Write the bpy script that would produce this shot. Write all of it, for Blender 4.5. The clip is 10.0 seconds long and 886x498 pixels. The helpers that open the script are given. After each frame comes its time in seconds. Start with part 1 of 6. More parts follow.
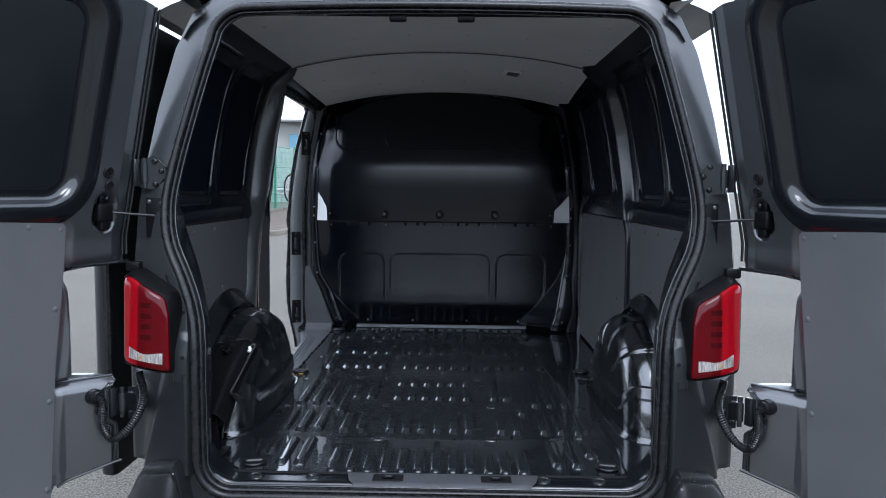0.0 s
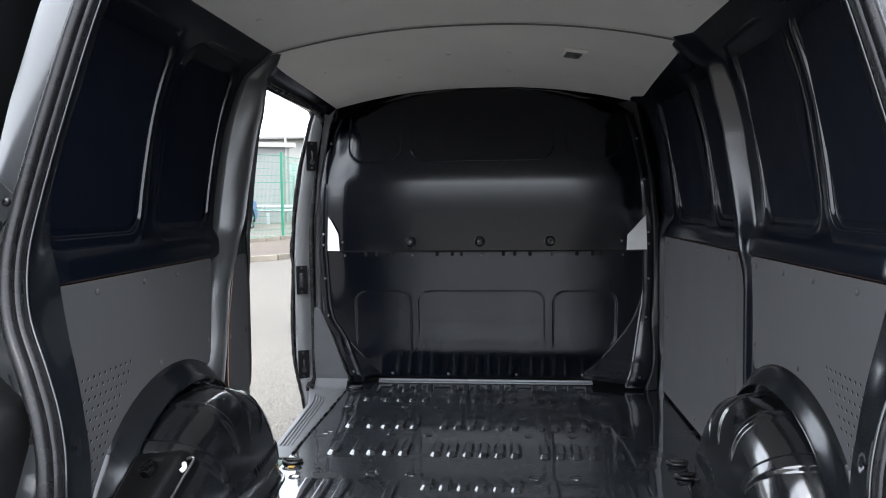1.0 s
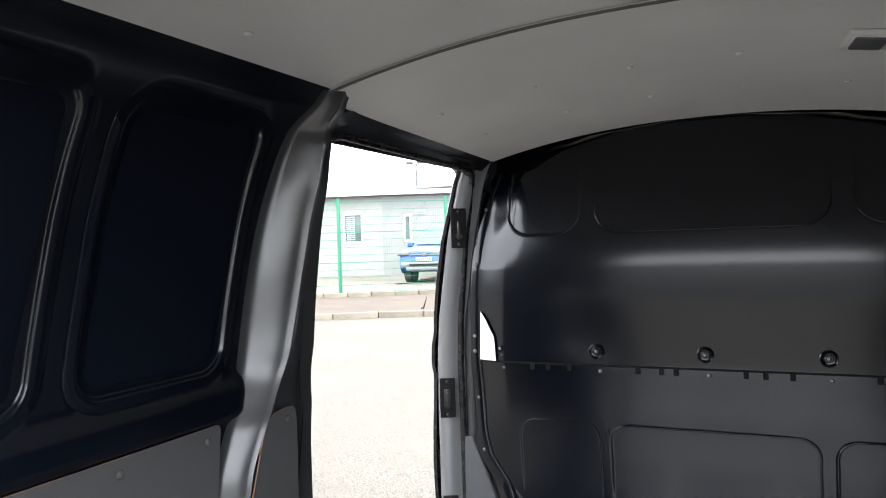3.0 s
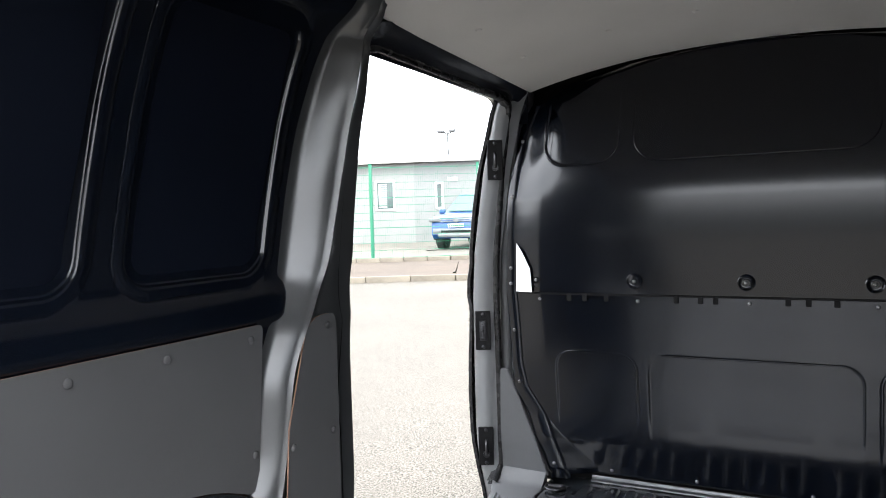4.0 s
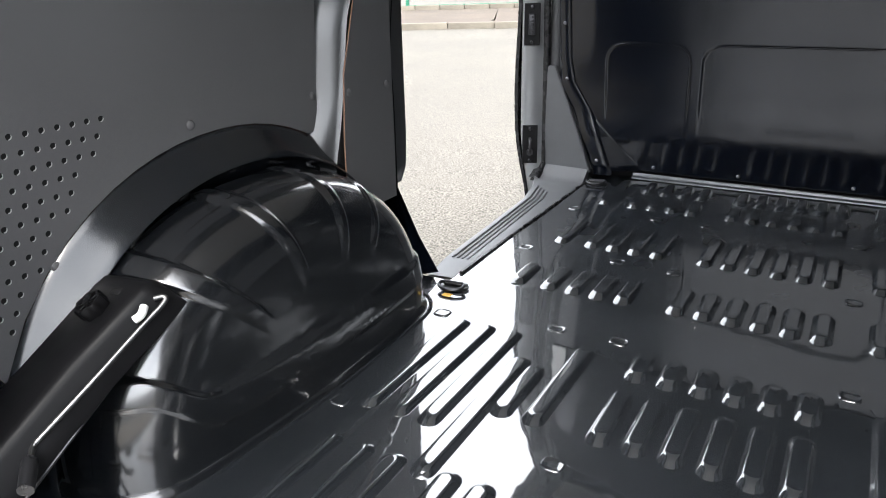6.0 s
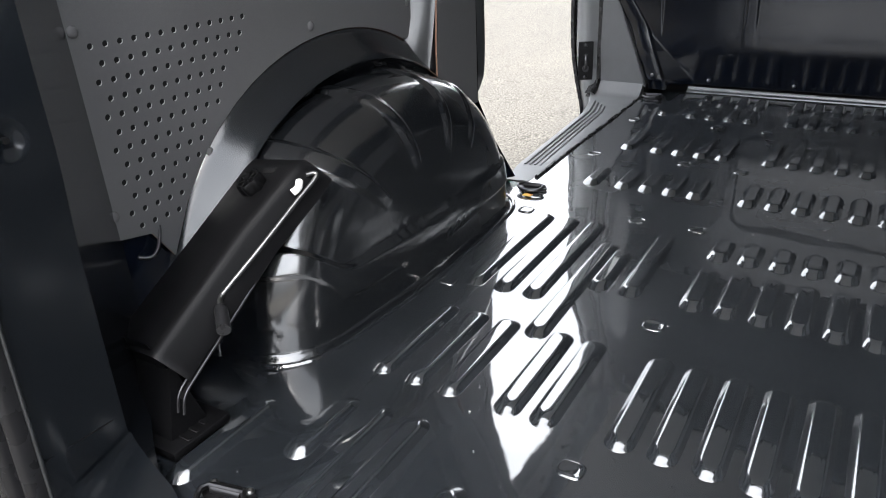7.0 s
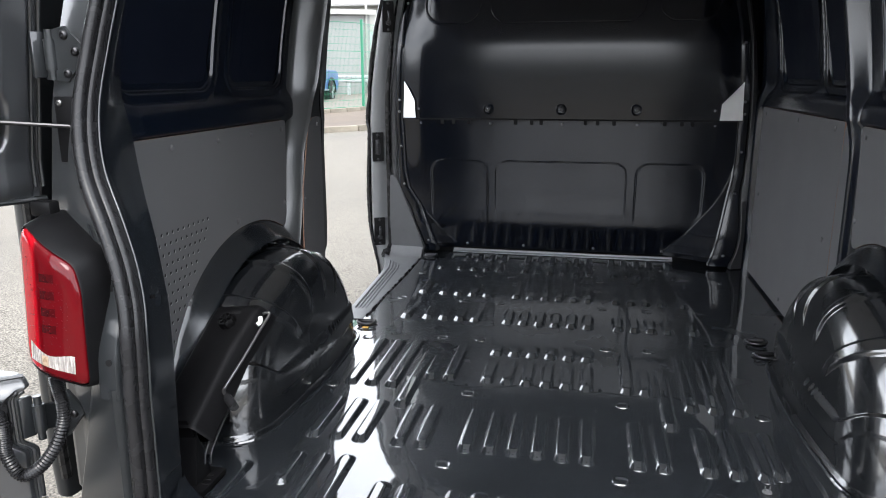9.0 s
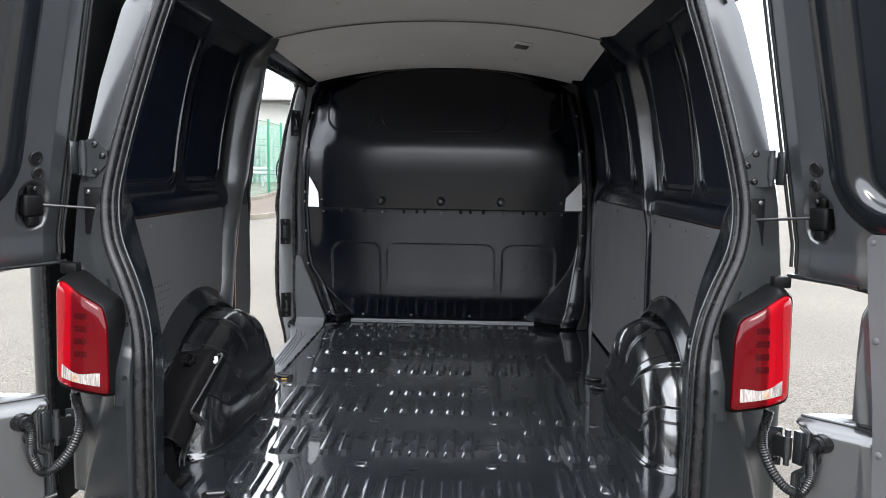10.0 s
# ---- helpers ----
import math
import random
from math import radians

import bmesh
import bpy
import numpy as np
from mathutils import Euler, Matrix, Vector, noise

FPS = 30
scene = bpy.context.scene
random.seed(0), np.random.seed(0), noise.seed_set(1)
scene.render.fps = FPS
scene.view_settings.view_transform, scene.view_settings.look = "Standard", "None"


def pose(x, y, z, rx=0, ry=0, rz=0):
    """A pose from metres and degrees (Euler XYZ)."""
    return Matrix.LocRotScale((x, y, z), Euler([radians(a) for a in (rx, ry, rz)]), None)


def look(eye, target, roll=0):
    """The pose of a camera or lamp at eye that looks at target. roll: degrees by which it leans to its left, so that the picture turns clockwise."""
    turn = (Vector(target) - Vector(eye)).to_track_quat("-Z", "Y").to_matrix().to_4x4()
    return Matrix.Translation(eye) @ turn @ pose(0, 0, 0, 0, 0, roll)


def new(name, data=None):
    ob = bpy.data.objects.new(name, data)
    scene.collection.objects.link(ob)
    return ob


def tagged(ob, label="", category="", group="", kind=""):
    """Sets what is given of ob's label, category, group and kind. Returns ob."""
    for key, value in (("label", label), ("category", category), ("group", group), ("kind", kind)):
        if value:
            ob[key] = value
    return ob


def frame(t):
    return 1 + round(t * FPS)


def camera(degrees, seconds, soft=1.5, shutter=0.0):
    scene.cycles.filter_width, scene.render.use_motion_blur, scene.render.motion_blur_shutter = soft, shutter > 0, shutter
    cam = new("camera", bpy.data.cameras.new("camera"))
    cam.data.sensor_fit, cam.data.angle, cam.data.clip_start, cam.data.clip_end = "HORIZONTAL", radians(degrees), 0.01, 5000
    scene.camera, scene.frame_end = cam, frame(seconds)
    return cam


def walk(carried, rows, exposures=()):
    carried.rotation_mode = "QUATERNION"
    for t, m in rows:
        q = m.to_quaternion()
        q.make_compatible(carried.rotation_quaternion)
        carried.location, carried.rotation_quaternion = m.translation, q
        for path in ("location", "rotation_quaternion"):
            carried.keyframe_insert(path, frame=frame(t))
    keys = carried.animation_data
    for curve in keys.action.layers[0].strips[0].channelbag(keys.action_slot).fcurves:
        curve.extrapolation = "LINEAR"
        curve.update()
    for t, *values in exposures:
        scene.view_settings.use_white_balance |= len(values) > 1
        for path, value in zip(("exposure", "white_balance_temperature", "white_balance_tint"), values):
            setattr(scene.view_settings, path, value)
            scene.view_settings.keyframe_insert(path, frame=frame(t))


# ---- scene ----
cam = camera(63.4, 10.0, 1.0)
PATH = [
    (0, (0.081, -2.094, 1.457), (0.045, -0.101, 1.293), 0.6),
    (0.5, (0.054, -1.633, 1.474), (-0.022, 0.36, 1.324), 0.0),
    (1, (0.105, -1.155, 1.495), (-0.07, 0.833, 1.367), -0.6),
    (1.5, (0.105, -0.723, 1.58), (-0.234, 1.246, 1.482), -1.3),
    (2, (0.106, -0.398, 1.663), (-0.418, 1.531, 1.615), -1.7),
    (2.2, (0.127, -0.277, 1.688), (-0.473, 1.631, 1.652), -1.8),
    (3.3, (0.174, -0.007, 1.639), (-0.699, 1.792, 1.631), -1.8),
    (3.5, (0.161, -0.009, 1.607), (-0.724, 1.784, 1.59), -1.8),
    (4, (0.153, -0.029, 1.529), (-0.759, 1.749, 1.445), -1.7),
    (4.5, (0.119, -0.044, 1.467), (-0.778, 1.731, 1.253), -1.3),
    (5, (0.111, -0.06, 1.406), (-0.785, 1.687, 1.022), -1.1),
    (5.5, (0.124, -0.07, 1.344), (-0.79, 1.618, 0.784), -1.1),
    (5.7, (0.116, -0.073, 1.332), (-0.796, 1.588, 0.695), -0.9),
    (6, (0.13, -0.088, 1.29), (-0.814, 1.523, 0.573), -1.4),
    (6.2, (0.141, -0.112, 1.275), (-0.827, 1.462, 0.511), -1.9),
    (7.5, (0.028, -0.473, 1.24), (-0.929, 1.053, 0.37), -3.3),
    (8, (0.074, -0.675, 1.282), (-0.761, 0.96, 0.488), -2.5),
    (8.5, (0.127, -0.852, 1.373), (-0.505, 0.932, 0.726), -1.4),
    (9, (0.114, -1.097, 1.461), (-0.273, 0.808, 0.991), -0.1),
    (9.5, (0.114, -1.399, 1.486), (-0.072, 0.567, 1.17), 0.5),
    (10, (0.118, -1.74, 1.483), (0.058, 0.247, 1.264), 0.9),
]
EXPOSURES = [(0.0, 1.05, 5500, 10), (0.5, 1.55, 5800, 10), (1.0, 2.02, 6100, 10), (1.5, 2.32, 6250, 10), (2.0, 2.42, 6350, 10), (3.5, 2.52, 6350, 10), (4.5, 2.35, 6350, 10), (5.5, 2.3, 6400, 10), (6.2, 2.32, 6400, 10), (7.5, 2.15, 6400, 10), (8.0, 2.05, 6400, 10), (9.0, 2.08, 6300, 10), (9.5, 2.18, 6200, 10), (10.0, 2.03, 6300, 10)]
walk(cam, [(t, look(eye, target, roll)) for t, eye, target, roll in PATH], EXPOSURES)

# world, sun and sky
SUN_UP, SUN_TURN = 50, 172
world = bpy.data.worlds.new("overcast_sky")
scene.world = world
world.use_nodes = True
wn, wl = world.node_tree.nodes, world.node_tree.links
wn.clear()
w_out, w_bg = wn.new("ShaderNodeOutputWorld"), wn.new("ShaderNodeBackground")
w_sky, w_mix = wn.new("ShaderNodeTexSky"), wn.new("ShaderNodeMix")
w_sky.sky_type, w_sky.sun_disc = "NISHITA", False
w_sky.sun_elevation, w_sky.sun_rotation = radians(SUN_UP), radians(SUN_TURN)
w_sky.air_density, w_sky.dust_density = 1.0, 4.0
w_tc, w_map, w_noise, w_ramp = wn.new("ShaderNodeTexCoord"), wn.new("ShaderNodeMapping"), wn.new("ShaderNodeTexNoise"), wn.new("ShaderNodeValToRGB")
w_map.inputs["Scale"].default_value = (1.2, 1.2, 4.0)
w_noise.inputs["Scale"].default_value, w_noise.inputs["Detail"].default_value = 1.7, 6
w_ramp.color_ramp.elements[0].position, w_ramp.color_ramp.elements[0].color = 0.35, (9.0, 9.4, 10.0, 1)
w_ramp.color_ramp.elements[1].position, w_ramp.color_ramp.elements[1].color = 0.65, (14.0, 14.2, 14.6, 1)
w_mix.data_type = "RGBA"
w_mix.inputs["Factor"].default_value = 0.85
wl.new(w_tc.outputs["Generated"], w_map.inputs["Vector"])
wl.new(w_map.outputs["Vector"], w_noise.inputs["Vector"])
wl.new(w_noise.outputs["Fac"], w_ramp.inputs["Fac"])
wl.new(w_sky.outputs["Color"], w_mix.inputs["A"])
wl.new(w_ramp.outputs["Color"], w_mix.inputs["B"])
wl.new(w_mix.outputs["Result"], w_bg.inputs["Color"])
w_bg.inputs["Strength"].default_value = 0.12
wl.new(w_bg.outputs["Background"], w_out.inputs["Surface"])
sun_data = bpy.data.lights.new("sun", "SUN")
sun_data.energy, sun_data.angle, sun_data.color = 0.9, radians(25), (1.0, 0.96, 0.9)
sun = new("sun", sun_data)
sun.matrix_world = look((0, 0, 30), (-math.sin(radians(SUN_TURN)) * 30, -math.cos(radians(SUN_TURN)) * 30, 30 - 30 * math.tan(radians(SUN_UP))))

# materials
def mat(name, base, rough=0.5, metal=0.0, coat=0.0, coat_rough=0.05, vary=0.12, size=0.08, grain=0.0, grain_size=0.002,
        wave=0.0, wave_size=0.2, rough_vary=0.08, spec=0.5, jitter=0.0, flow=(1, 1, 1), coat_ior=1.6):
    """A surface with stains at one scale, grain at another and fine relief; sizes in metres."""
    m = bpy.data.materials.new(name)
    m.use_nodes = True
    n, l = m.node_tree.nodes, m.node_tree.links
    b = n["Principled BSDF"]
    b.inputs["Metallic"].default_value, b.inputs["Specular IOR Level"].default_value = metal, spec
    b.inputs["Coat Weight"].default_value, b.inputs["Coat Roughness"].default_value = coat, coat_rough
    b.inputs["Coat IOR"].default_value = coat_ior
    tc, mp = n.new("ShaderNodeTexCoord"), n.new("ShaderNodeMapping")
    mp.inputs["Scale"].default_value = flow
    l.new(tc.outputs["Object"], mp.inputs["Vector"])
    big = n.new("ShaderNodeTexNoise")
    big.inputs["Scale"].default_value, big.inputs["Detail"].default_value = 1 / size, 5
    l.new(mp.outputs["Vector"], big.inputs["Vector"])
    fine = n.new("ShaderNodeTexNoise")
    fine.inputs["Scale"].default_value, fine.inputs["Detail"].default_value = 1 / grain_size, 2
    l.new(mp.outputs["Vector"], fine.inputs["Vector"])
    r = n.new("ShaderNodeMapRange")
    r.inputs["From Min"].default_value, r.inputs["From Max"].default_value = 0.3, 0.7
    r.inputs["To Min"].default_value, r.inputs["To Max"].default_value = 1 - vary, 1 + vary
    l.new(big.outputs["Fac"], r.inputs["Value"])
    g = n.new("ShaderNodeMapRange")
    g.inputs["From Min"].default_value, g.inputs["From Max"].default_value = 0.3, 0.7
    g.inputs["To Min"].default_value, g.inputs["To Max"].default_value = 1 - grain, 1 + grain
    l.new(fine.outputs["Fac"], g.inputs["Value"])
    k = n.new("ShaderNodeMath")
    k.operation = "MULTIPLY"
    l.new(r.outputs["Result"], k.inputs[0])
    l.new(g.outputs["Result"], k.inputs[1])
    last = k.outputs[0]
    if jitter:
        info, j, k2 = n.new("ShaderNodeObjectInfo"), n.new("ShaderNodeMapRange"), n.new("ShaderNodeMath")
        j.inputs["To Min"].default_value, j.inputs["To Max"].default_value = 1 - jitter, 1 + jitter
        k2.operation = "MULTIPLY"
        l.new(info.outputs["Random"], j.inputs["Value"])
        l.new(j.outputs["Result"], k2.inputs[0])
        l.new(last, k2.inputs[1])
        last = k2.outputs[0]
    v = n.new("ShaderNodeVectorMath")
    v.operation = "SCALE"
    v.inputs[0].default_value = base
    l.new(last, v.inputs["Scale"])
    l.new(v.outputs["Vector"], b.inputs["Base Color"])
    q = n.new("ShaderNodeMapRange")
    q.inputs["From Min"].default_value, q.inputs["From Max"].default_value = 0.3, 0.7
    q.inputs["To Min"].default_value, q.inputs["To Max"].default_value = max(0.02, rough - rough_vary), rough + rough_vary
    l.new(big.outputs["Fac"], q.inputs["Value"])
    l.new(q.outputs["Result"], b.inputs["Roughness"])
    bump = n.new("ShaderNodeBump")
    bump.inputs["Strength"].default_value, bump.inputs["Distance"].default_value = 1.0, grain * grain_size * 0.5
    l.new(fine.outputs["Fac"], bump.inputs["Height"])
    l.new(bump.outputs["Normal"], b.inputs["Normal"])
    if wave:
        slow, bump2 = n.new("ShaderNodeTexNoise"), n.new("ShaderNodeBump")
        slow.inputs["Scale"].default_value, slow.inputs["Detail"].default_value = 1 / wave_size, 2
        l.new(tc.outputs["Object"], slow.inputs["Vector"])
        bump2.inputs["Distance"].default_value = wave
        l.new(slow.outputs["Fac"], bump2.inputs["Height"])
        l.new(bump.outputs["Normal"], bump2.inputs["Normal"])
        l.new(bump2.outputs["Normal"], b.inputs["Normal"])
        l.new(bump2.outputs["Normal"], b.inputs["Coat Normal"])
    return m


PAINT = mat("grey_body_paint", (0.014, 0.016, 0.018), 0.40, 0.2, 1.0, 0.05, 0.08, 0.15, 0.008, 0.0008, 0.0003, 0.25, 0.05, 0.4, coat_ior=1.52)
OUTER_PAINT = mat("outer_corner_paint", (0.022, 0.024, 0.026), 0.42, 0.0, 1.0, 0.20, 0.06, 0.15, 0.010, 0.0008, 0.0, 0.3, 0.03, 0.3, coat_ior=1.55)
CORNER_PAINT = mat("satin_corner_paint", (0.013, 0.0145, 0.016), 0.42, 0.0, 1.0, 0.28, 0.06, 0.15, 0.010, 0.0008, 0.0, 0.3, 0.03, 0.1, coat_ior=1.36)
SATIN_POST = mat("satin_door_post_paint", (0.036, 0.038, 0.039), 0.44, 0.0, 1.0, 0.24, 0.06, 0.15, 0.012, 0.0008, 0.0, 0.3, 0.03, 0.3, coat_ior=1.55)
DOOR_PAINT = mat("satin_door_paint", (0.033, 0.035, 0.038), 0.38, 0.0, 1.0, 0.10, 0.08, 0.15, 0.008, 0.0008, 0.0003, 0.25, 0.04, 0.5, coat_ior=1.75)
# pale base stands in for the sky that the dark post reflects
SKY_LIT_POST = mat("sky_lit_post_paint", (0.135, 0.140, 0.144), 0.40, 0.0, 0.6, 0.12, 0.08, 0.15, 0.03, 0.0008)
JAMB_PAINT = mat("satin_frame_paint", (0.0050, 0.0062, 0.0080), 0.40, 0.0, 1.0, 0.17, 0.06, 0.15, 0.010, 0.0008, 0.0, 0.3, 0.02, 0.06, coat_ior=1.64)
ARCH_PAINT = mat("satin_housing_paint", (0.0036, 0.0043, 0.0054), 0.33, 0.0, 1.0, 0.145, 0.10, 0.12, 0.004, 0.001, 0.0, 0.2, 0.02, 0.24, coat_ior=2.1)
FLOOR_PAINT = mat("glossy_floor_paint", (0.0098, 0.0116, 0.0140), 0.40, 0.0, 1.0, 0.030, 0.16, 0.12, 0.006, 0.001, 0.0003, 0.075, 0.05, 0.25, coat_ior=2.15)
INNER_PAINT = mat("satin_inner_paint", (0.0027, 0.0043, 0.0084), 0.38, 0.0, 1.0, 0.18, 0.10, 0.12, 0.005, 0.001, 0.0003, 0.3, 0.03, 0.05, coat_ior=1.46)
BULK = mat("satin_black_sheet", (0.0012, 0.0022, 0.0048), 0.40, 0.0, 1.0, 0.17, 0.10, 0.10, 0.005, 0.0012, 0.0003, 0.35, 0.03, 0.02, coat_ior=1.47)
DOOR_BLANK = mat("window_blank_sheet", (0.0040, 0.0055, 0.0080), 0.42, 0.0, 0.3, 0.05, 0.15, 0.15, 0.05, 0.001, 0.0015, 0.3, 0.06, 0.4)
BLANK = mat("dark_window_blank", (0.0023, 0.0041, 0.0100), 0.62, 0.0, 0.0, 0.2, 0.15, 0.15, 0.05, 0.001, 0.002, 0.3, 0.06, 0.15)
BOARD = mat("grey_hardboard", (0.088, 0.088, 0.091), 0.60, 0.0, 0.0, 0.2, 0.07, 0.18, 0.10, 0.0012, 0.0, 0.2, 0.05, 0.35)
# cut edge of the drilled holes, its light put into the pale colour
LIT_EDGE = mat("lit_cut_edge", (0.34, 0.335, 0.33), 0.7, 0.0, 0.0, 0.2, 0.1, 0.03, 0.1, 0.001)
BOARD_EDGE = mat("raw_board_edge", (0.20, 0.11, 0.075), 0.7, 0.0, 0.0, 0.2, 0.15, 0.03, 0.2, 0.001)
LINER = mat("grey_roof_lining", (0.66, 0.65, 0.635), 0.60, 0.0, 0.0, 0.2, 0.05, 0.25, 0.06, 0.0015, 0.002, 0.35, 0.06, 0.4)
TRIM = mat("grey_step_plastic", (0.088, 0.090, 0.093), 0.48, 0.0, 0.0, 0.2, 0.08, 0.05, 0.14, 0.0009, 0.0, 0.2, 0.05, 0.4)
POST_LINING = mat("dark_post_lining", (0.040, 0.041, 0.043), 0.5, 0.0, 0.0, 0.2, 0.08, 0.05, 0.14, 0.0009, 0.0, 0.2, 0.05, 0.35)
PLASTIC = mat("black_plastic", (0.0042, 0.0042, 0.0047), 0.42, 0.0, 0.0, 0.2, 0.12, 0.05, 0.14, 0.0009, 0.0, 0.2, 0.06, 0.14)
SILL_PLASTIC = mat("grey_sill_plastic", (0.050, 0.052, 0.055), 0.45, 0.0, 0.0, 0.2, 0.08, 0.05, 0.12, 0.0009, 0.0, 0.2, 0.05, 0.45)
CORNER_TRIM = mat("dark_corner_plastic", (0.056, 0.058, 0.061), 0.48, 0.0, 0.0, 0.2, 0.08, 0.05, 0.14, 0.0009, 0.0, 0.2, 0.05, 0.4)
RAIL_METAL = mat("dull_rail_metal", (0.13, 0.135, 0.14), 0.36, 0.8, 0.0, 0.2, 0.15, 0.04, 0.05, 0.001, 0.0, 0.2, 0.08)
BUMPER = mat("grained_bumper_plastic", (0.0125, 0.013, 0.014), 0.46, 0.0, 0.0, 0.2, 0.14, 0.08, 0.25, 0.0011, 0.0, 0.2, 0.1, 0.22)
RUBBER = mat("black_rubber_seal", (0.011, 0.011, 0.012), 0.27, 0.0, 0.0, 0.2, 0.12, 0.04, 0.04, 0.001, 0.0, 0.2, 0.05, 0.30)
STEEL = mat("zinc_steel", (0.20, 0.20, 0.198), 0.36, 1.0, 0.0, 0.2, 0.06, 0.03, 0.02, 0.0006, 0.0, 0.2, 0.03)
DARK_STEEL = mat("dark_steel", (0.045, 0.045, 0.048), 0.36, 0.9, 0.0, 0.2, 0.1, 0.03, 0.04, 0.0006, 0.0, 0.2, 0.04)
BLACK = mat("matt_black", (0.004, 0.004, 0.0045), 0.75, 0.0, 0.0, 0.2, 0.2, 0.05, 0.05, 0.001, 0.0, 0.2, 0.05, 0.2)
PAPER = mat("white_foam_tag", (0.78, 0.78, 0.77), 0.7, 0.0, 0.0, 0.2, 0.03, 0.03, 0.04, 0.001, 0.001, 0.03, 0.05, 0.3)
YELLOW = mat("yellow_paint", (0.55, 0.33, 0.05), 0.5, 0.0, 0.0, 0.2, 0.1, 0.01, 0.05, 0.001)
BEAD = mat("rain_bead_on_red", (0.035, 0.0006, 0.0015), 0.35, 0.0, 0.0, 0.2, 0.2, 0.01, 0.02, 0.001, spec=0.2)
AMBER = mat("amber_bulb", (0.33, 0.24, 0.16), 0.3, 0.0, 1.0, 0.1, 0.2, 0.01, 0.1, 0.002)
RED_BAR = mat("dark_light_bar", (0.034, 0.0005, 0.0014), 0.5, 0.0, 0.7, 0.02, 0.2, 0.01, 0.05, 0.001, spec=0.0, coat_ior=1.42)
LENS_WHITE = mat("clear_lamp_strip", (0.27, 0.25, 0.235), 0.25, 0.0, 1.0, 0.03, 0.45, 0.012, 0.25, 0.0025, flow=(3, 1, 0.35), coat_ior=1.45)
SILVER = mat("lamp_reflector", (0.8, 0.78, 0.75), 0.2, 1.0, 0.0, 0.2, 0.1, 0.01, 0.05, 0.001)


def lens_mat(name, colour, rough=0.04, clear=1.0):
    m = bpy.data.materials.new(name)
    m.use_nodes = True
    b = m.node_tree.nodes["Principled BSDF"]
    b.inputs["Base Color"].default_value = (*colour, 1)
    b.inputs["Roughness"].default_value, b.inputs["IOR"].default_value = rough, 1.45
    b.inputs["Transmission Weight"].default_value = clear
    return m


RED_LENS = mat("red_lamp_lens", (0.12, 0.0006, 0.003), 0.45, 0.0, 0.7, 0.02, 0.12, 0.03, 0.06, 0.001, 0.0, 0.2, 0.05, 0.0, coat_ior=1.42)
# depth shading put into the lens colour: deep red inner part, brighter outer part
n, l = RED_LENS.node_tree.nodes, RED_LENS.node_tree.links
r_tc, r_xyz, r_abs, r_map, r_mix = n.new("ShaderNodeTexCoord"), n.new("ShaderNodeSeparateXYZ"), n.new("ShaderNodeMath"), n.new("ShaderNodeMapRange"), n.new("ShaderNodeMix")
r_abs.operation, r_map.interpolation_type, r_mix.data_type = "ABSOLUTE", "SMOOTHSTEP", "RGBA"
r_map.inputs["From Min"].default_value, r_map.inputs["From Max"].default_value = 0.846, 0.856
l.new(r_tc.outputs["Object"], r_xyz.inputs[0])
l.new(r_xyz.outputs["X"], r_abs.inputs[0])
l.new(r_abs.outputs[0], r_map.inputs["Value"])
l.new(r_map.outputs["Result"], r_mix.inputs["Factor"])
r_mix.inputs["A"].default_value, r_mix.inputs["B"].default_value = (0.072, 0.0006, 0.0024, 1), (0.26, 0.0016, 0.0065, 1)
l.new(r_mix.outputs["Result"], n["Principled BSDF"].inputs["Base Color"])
CLEAR_LENS = lens_mat("clear_lens", (0.95, 0.94, 0.92))


# building helpers
def finish(bm, name, material, smooth=38):
    bmesh.ops.recalc_face_normals(bm, faces=bm.faces)
    me = bpy.data.meshes.new(name)
    bm.to_mesh(me)
    bm.free()
    for p in me.polygons:
        p.use_smooth = True
    me.set_sharp_from_angle(angle=radians(smooth))
    for one in material if isinstance(material, (list, tuple)) else [material]:
        me.materials.append(one)
    return me


def part(name, bm, material, parent=None, label="", smooth=38):
    """One mesh object from a bmesh, under a thing or a part."""
    ob = new(name, finish(bm, name, material, smooth) if isinstance(bm, bmesh.types.BMesh) else bm)
    if parent is not None:
        ob.parent = parent
    return tagged(ob, label)


def thing(name, label, category, group="", kind="", at=None):
    ob = new(name)
    ob.empty_display_size = 0.05
    if at is not None:
        ob.matrix_world = at
    return tagged(ob, label, category, group, kind)


def box(bm, c, s, bevel=0.0, seg=2, turn=None):
    """A box of size s round c, its edges rounded; turn: a matrix that turns it."""
    made = bmesh.ops.create_cube(bm, size=1.0)["verts"]
    m = Matrix.Translation(c) @ (turn.to_4x4() if turn is not None else Matrix.Identity(4)) @ Matrix.Diagonal((*s, 1))
    bmesh.ops.transform(bm, matrix=m, verts=made)
    if bevel:
        edges = list({e for v in made for e in v.link_edges})
        bmesh.ops.bevel(bm, geom=edges, offset=bevel, segments=seg, profile=0.5, affect="EDGES")
    return bm


def rod(bm, a, b, r, r2=None, seg=14):
    """A round bar from a to b."""
    a, b = Vector(a), Vector(b)
    made = bmesh.ops.create_cone(bm, cap_ends=True, segments=seg, radius1=r, radius2=r if r2 is None else r2, depth=(b - a).length)["verts"]
    m = Matrix.Translation((a + b) / 2) @ (b - a).to_track_quat("Z", "Y").to_matrix().to_4x4()
    bmesh.ops.transform(bm, matrix=m, verts=made)
    return bm


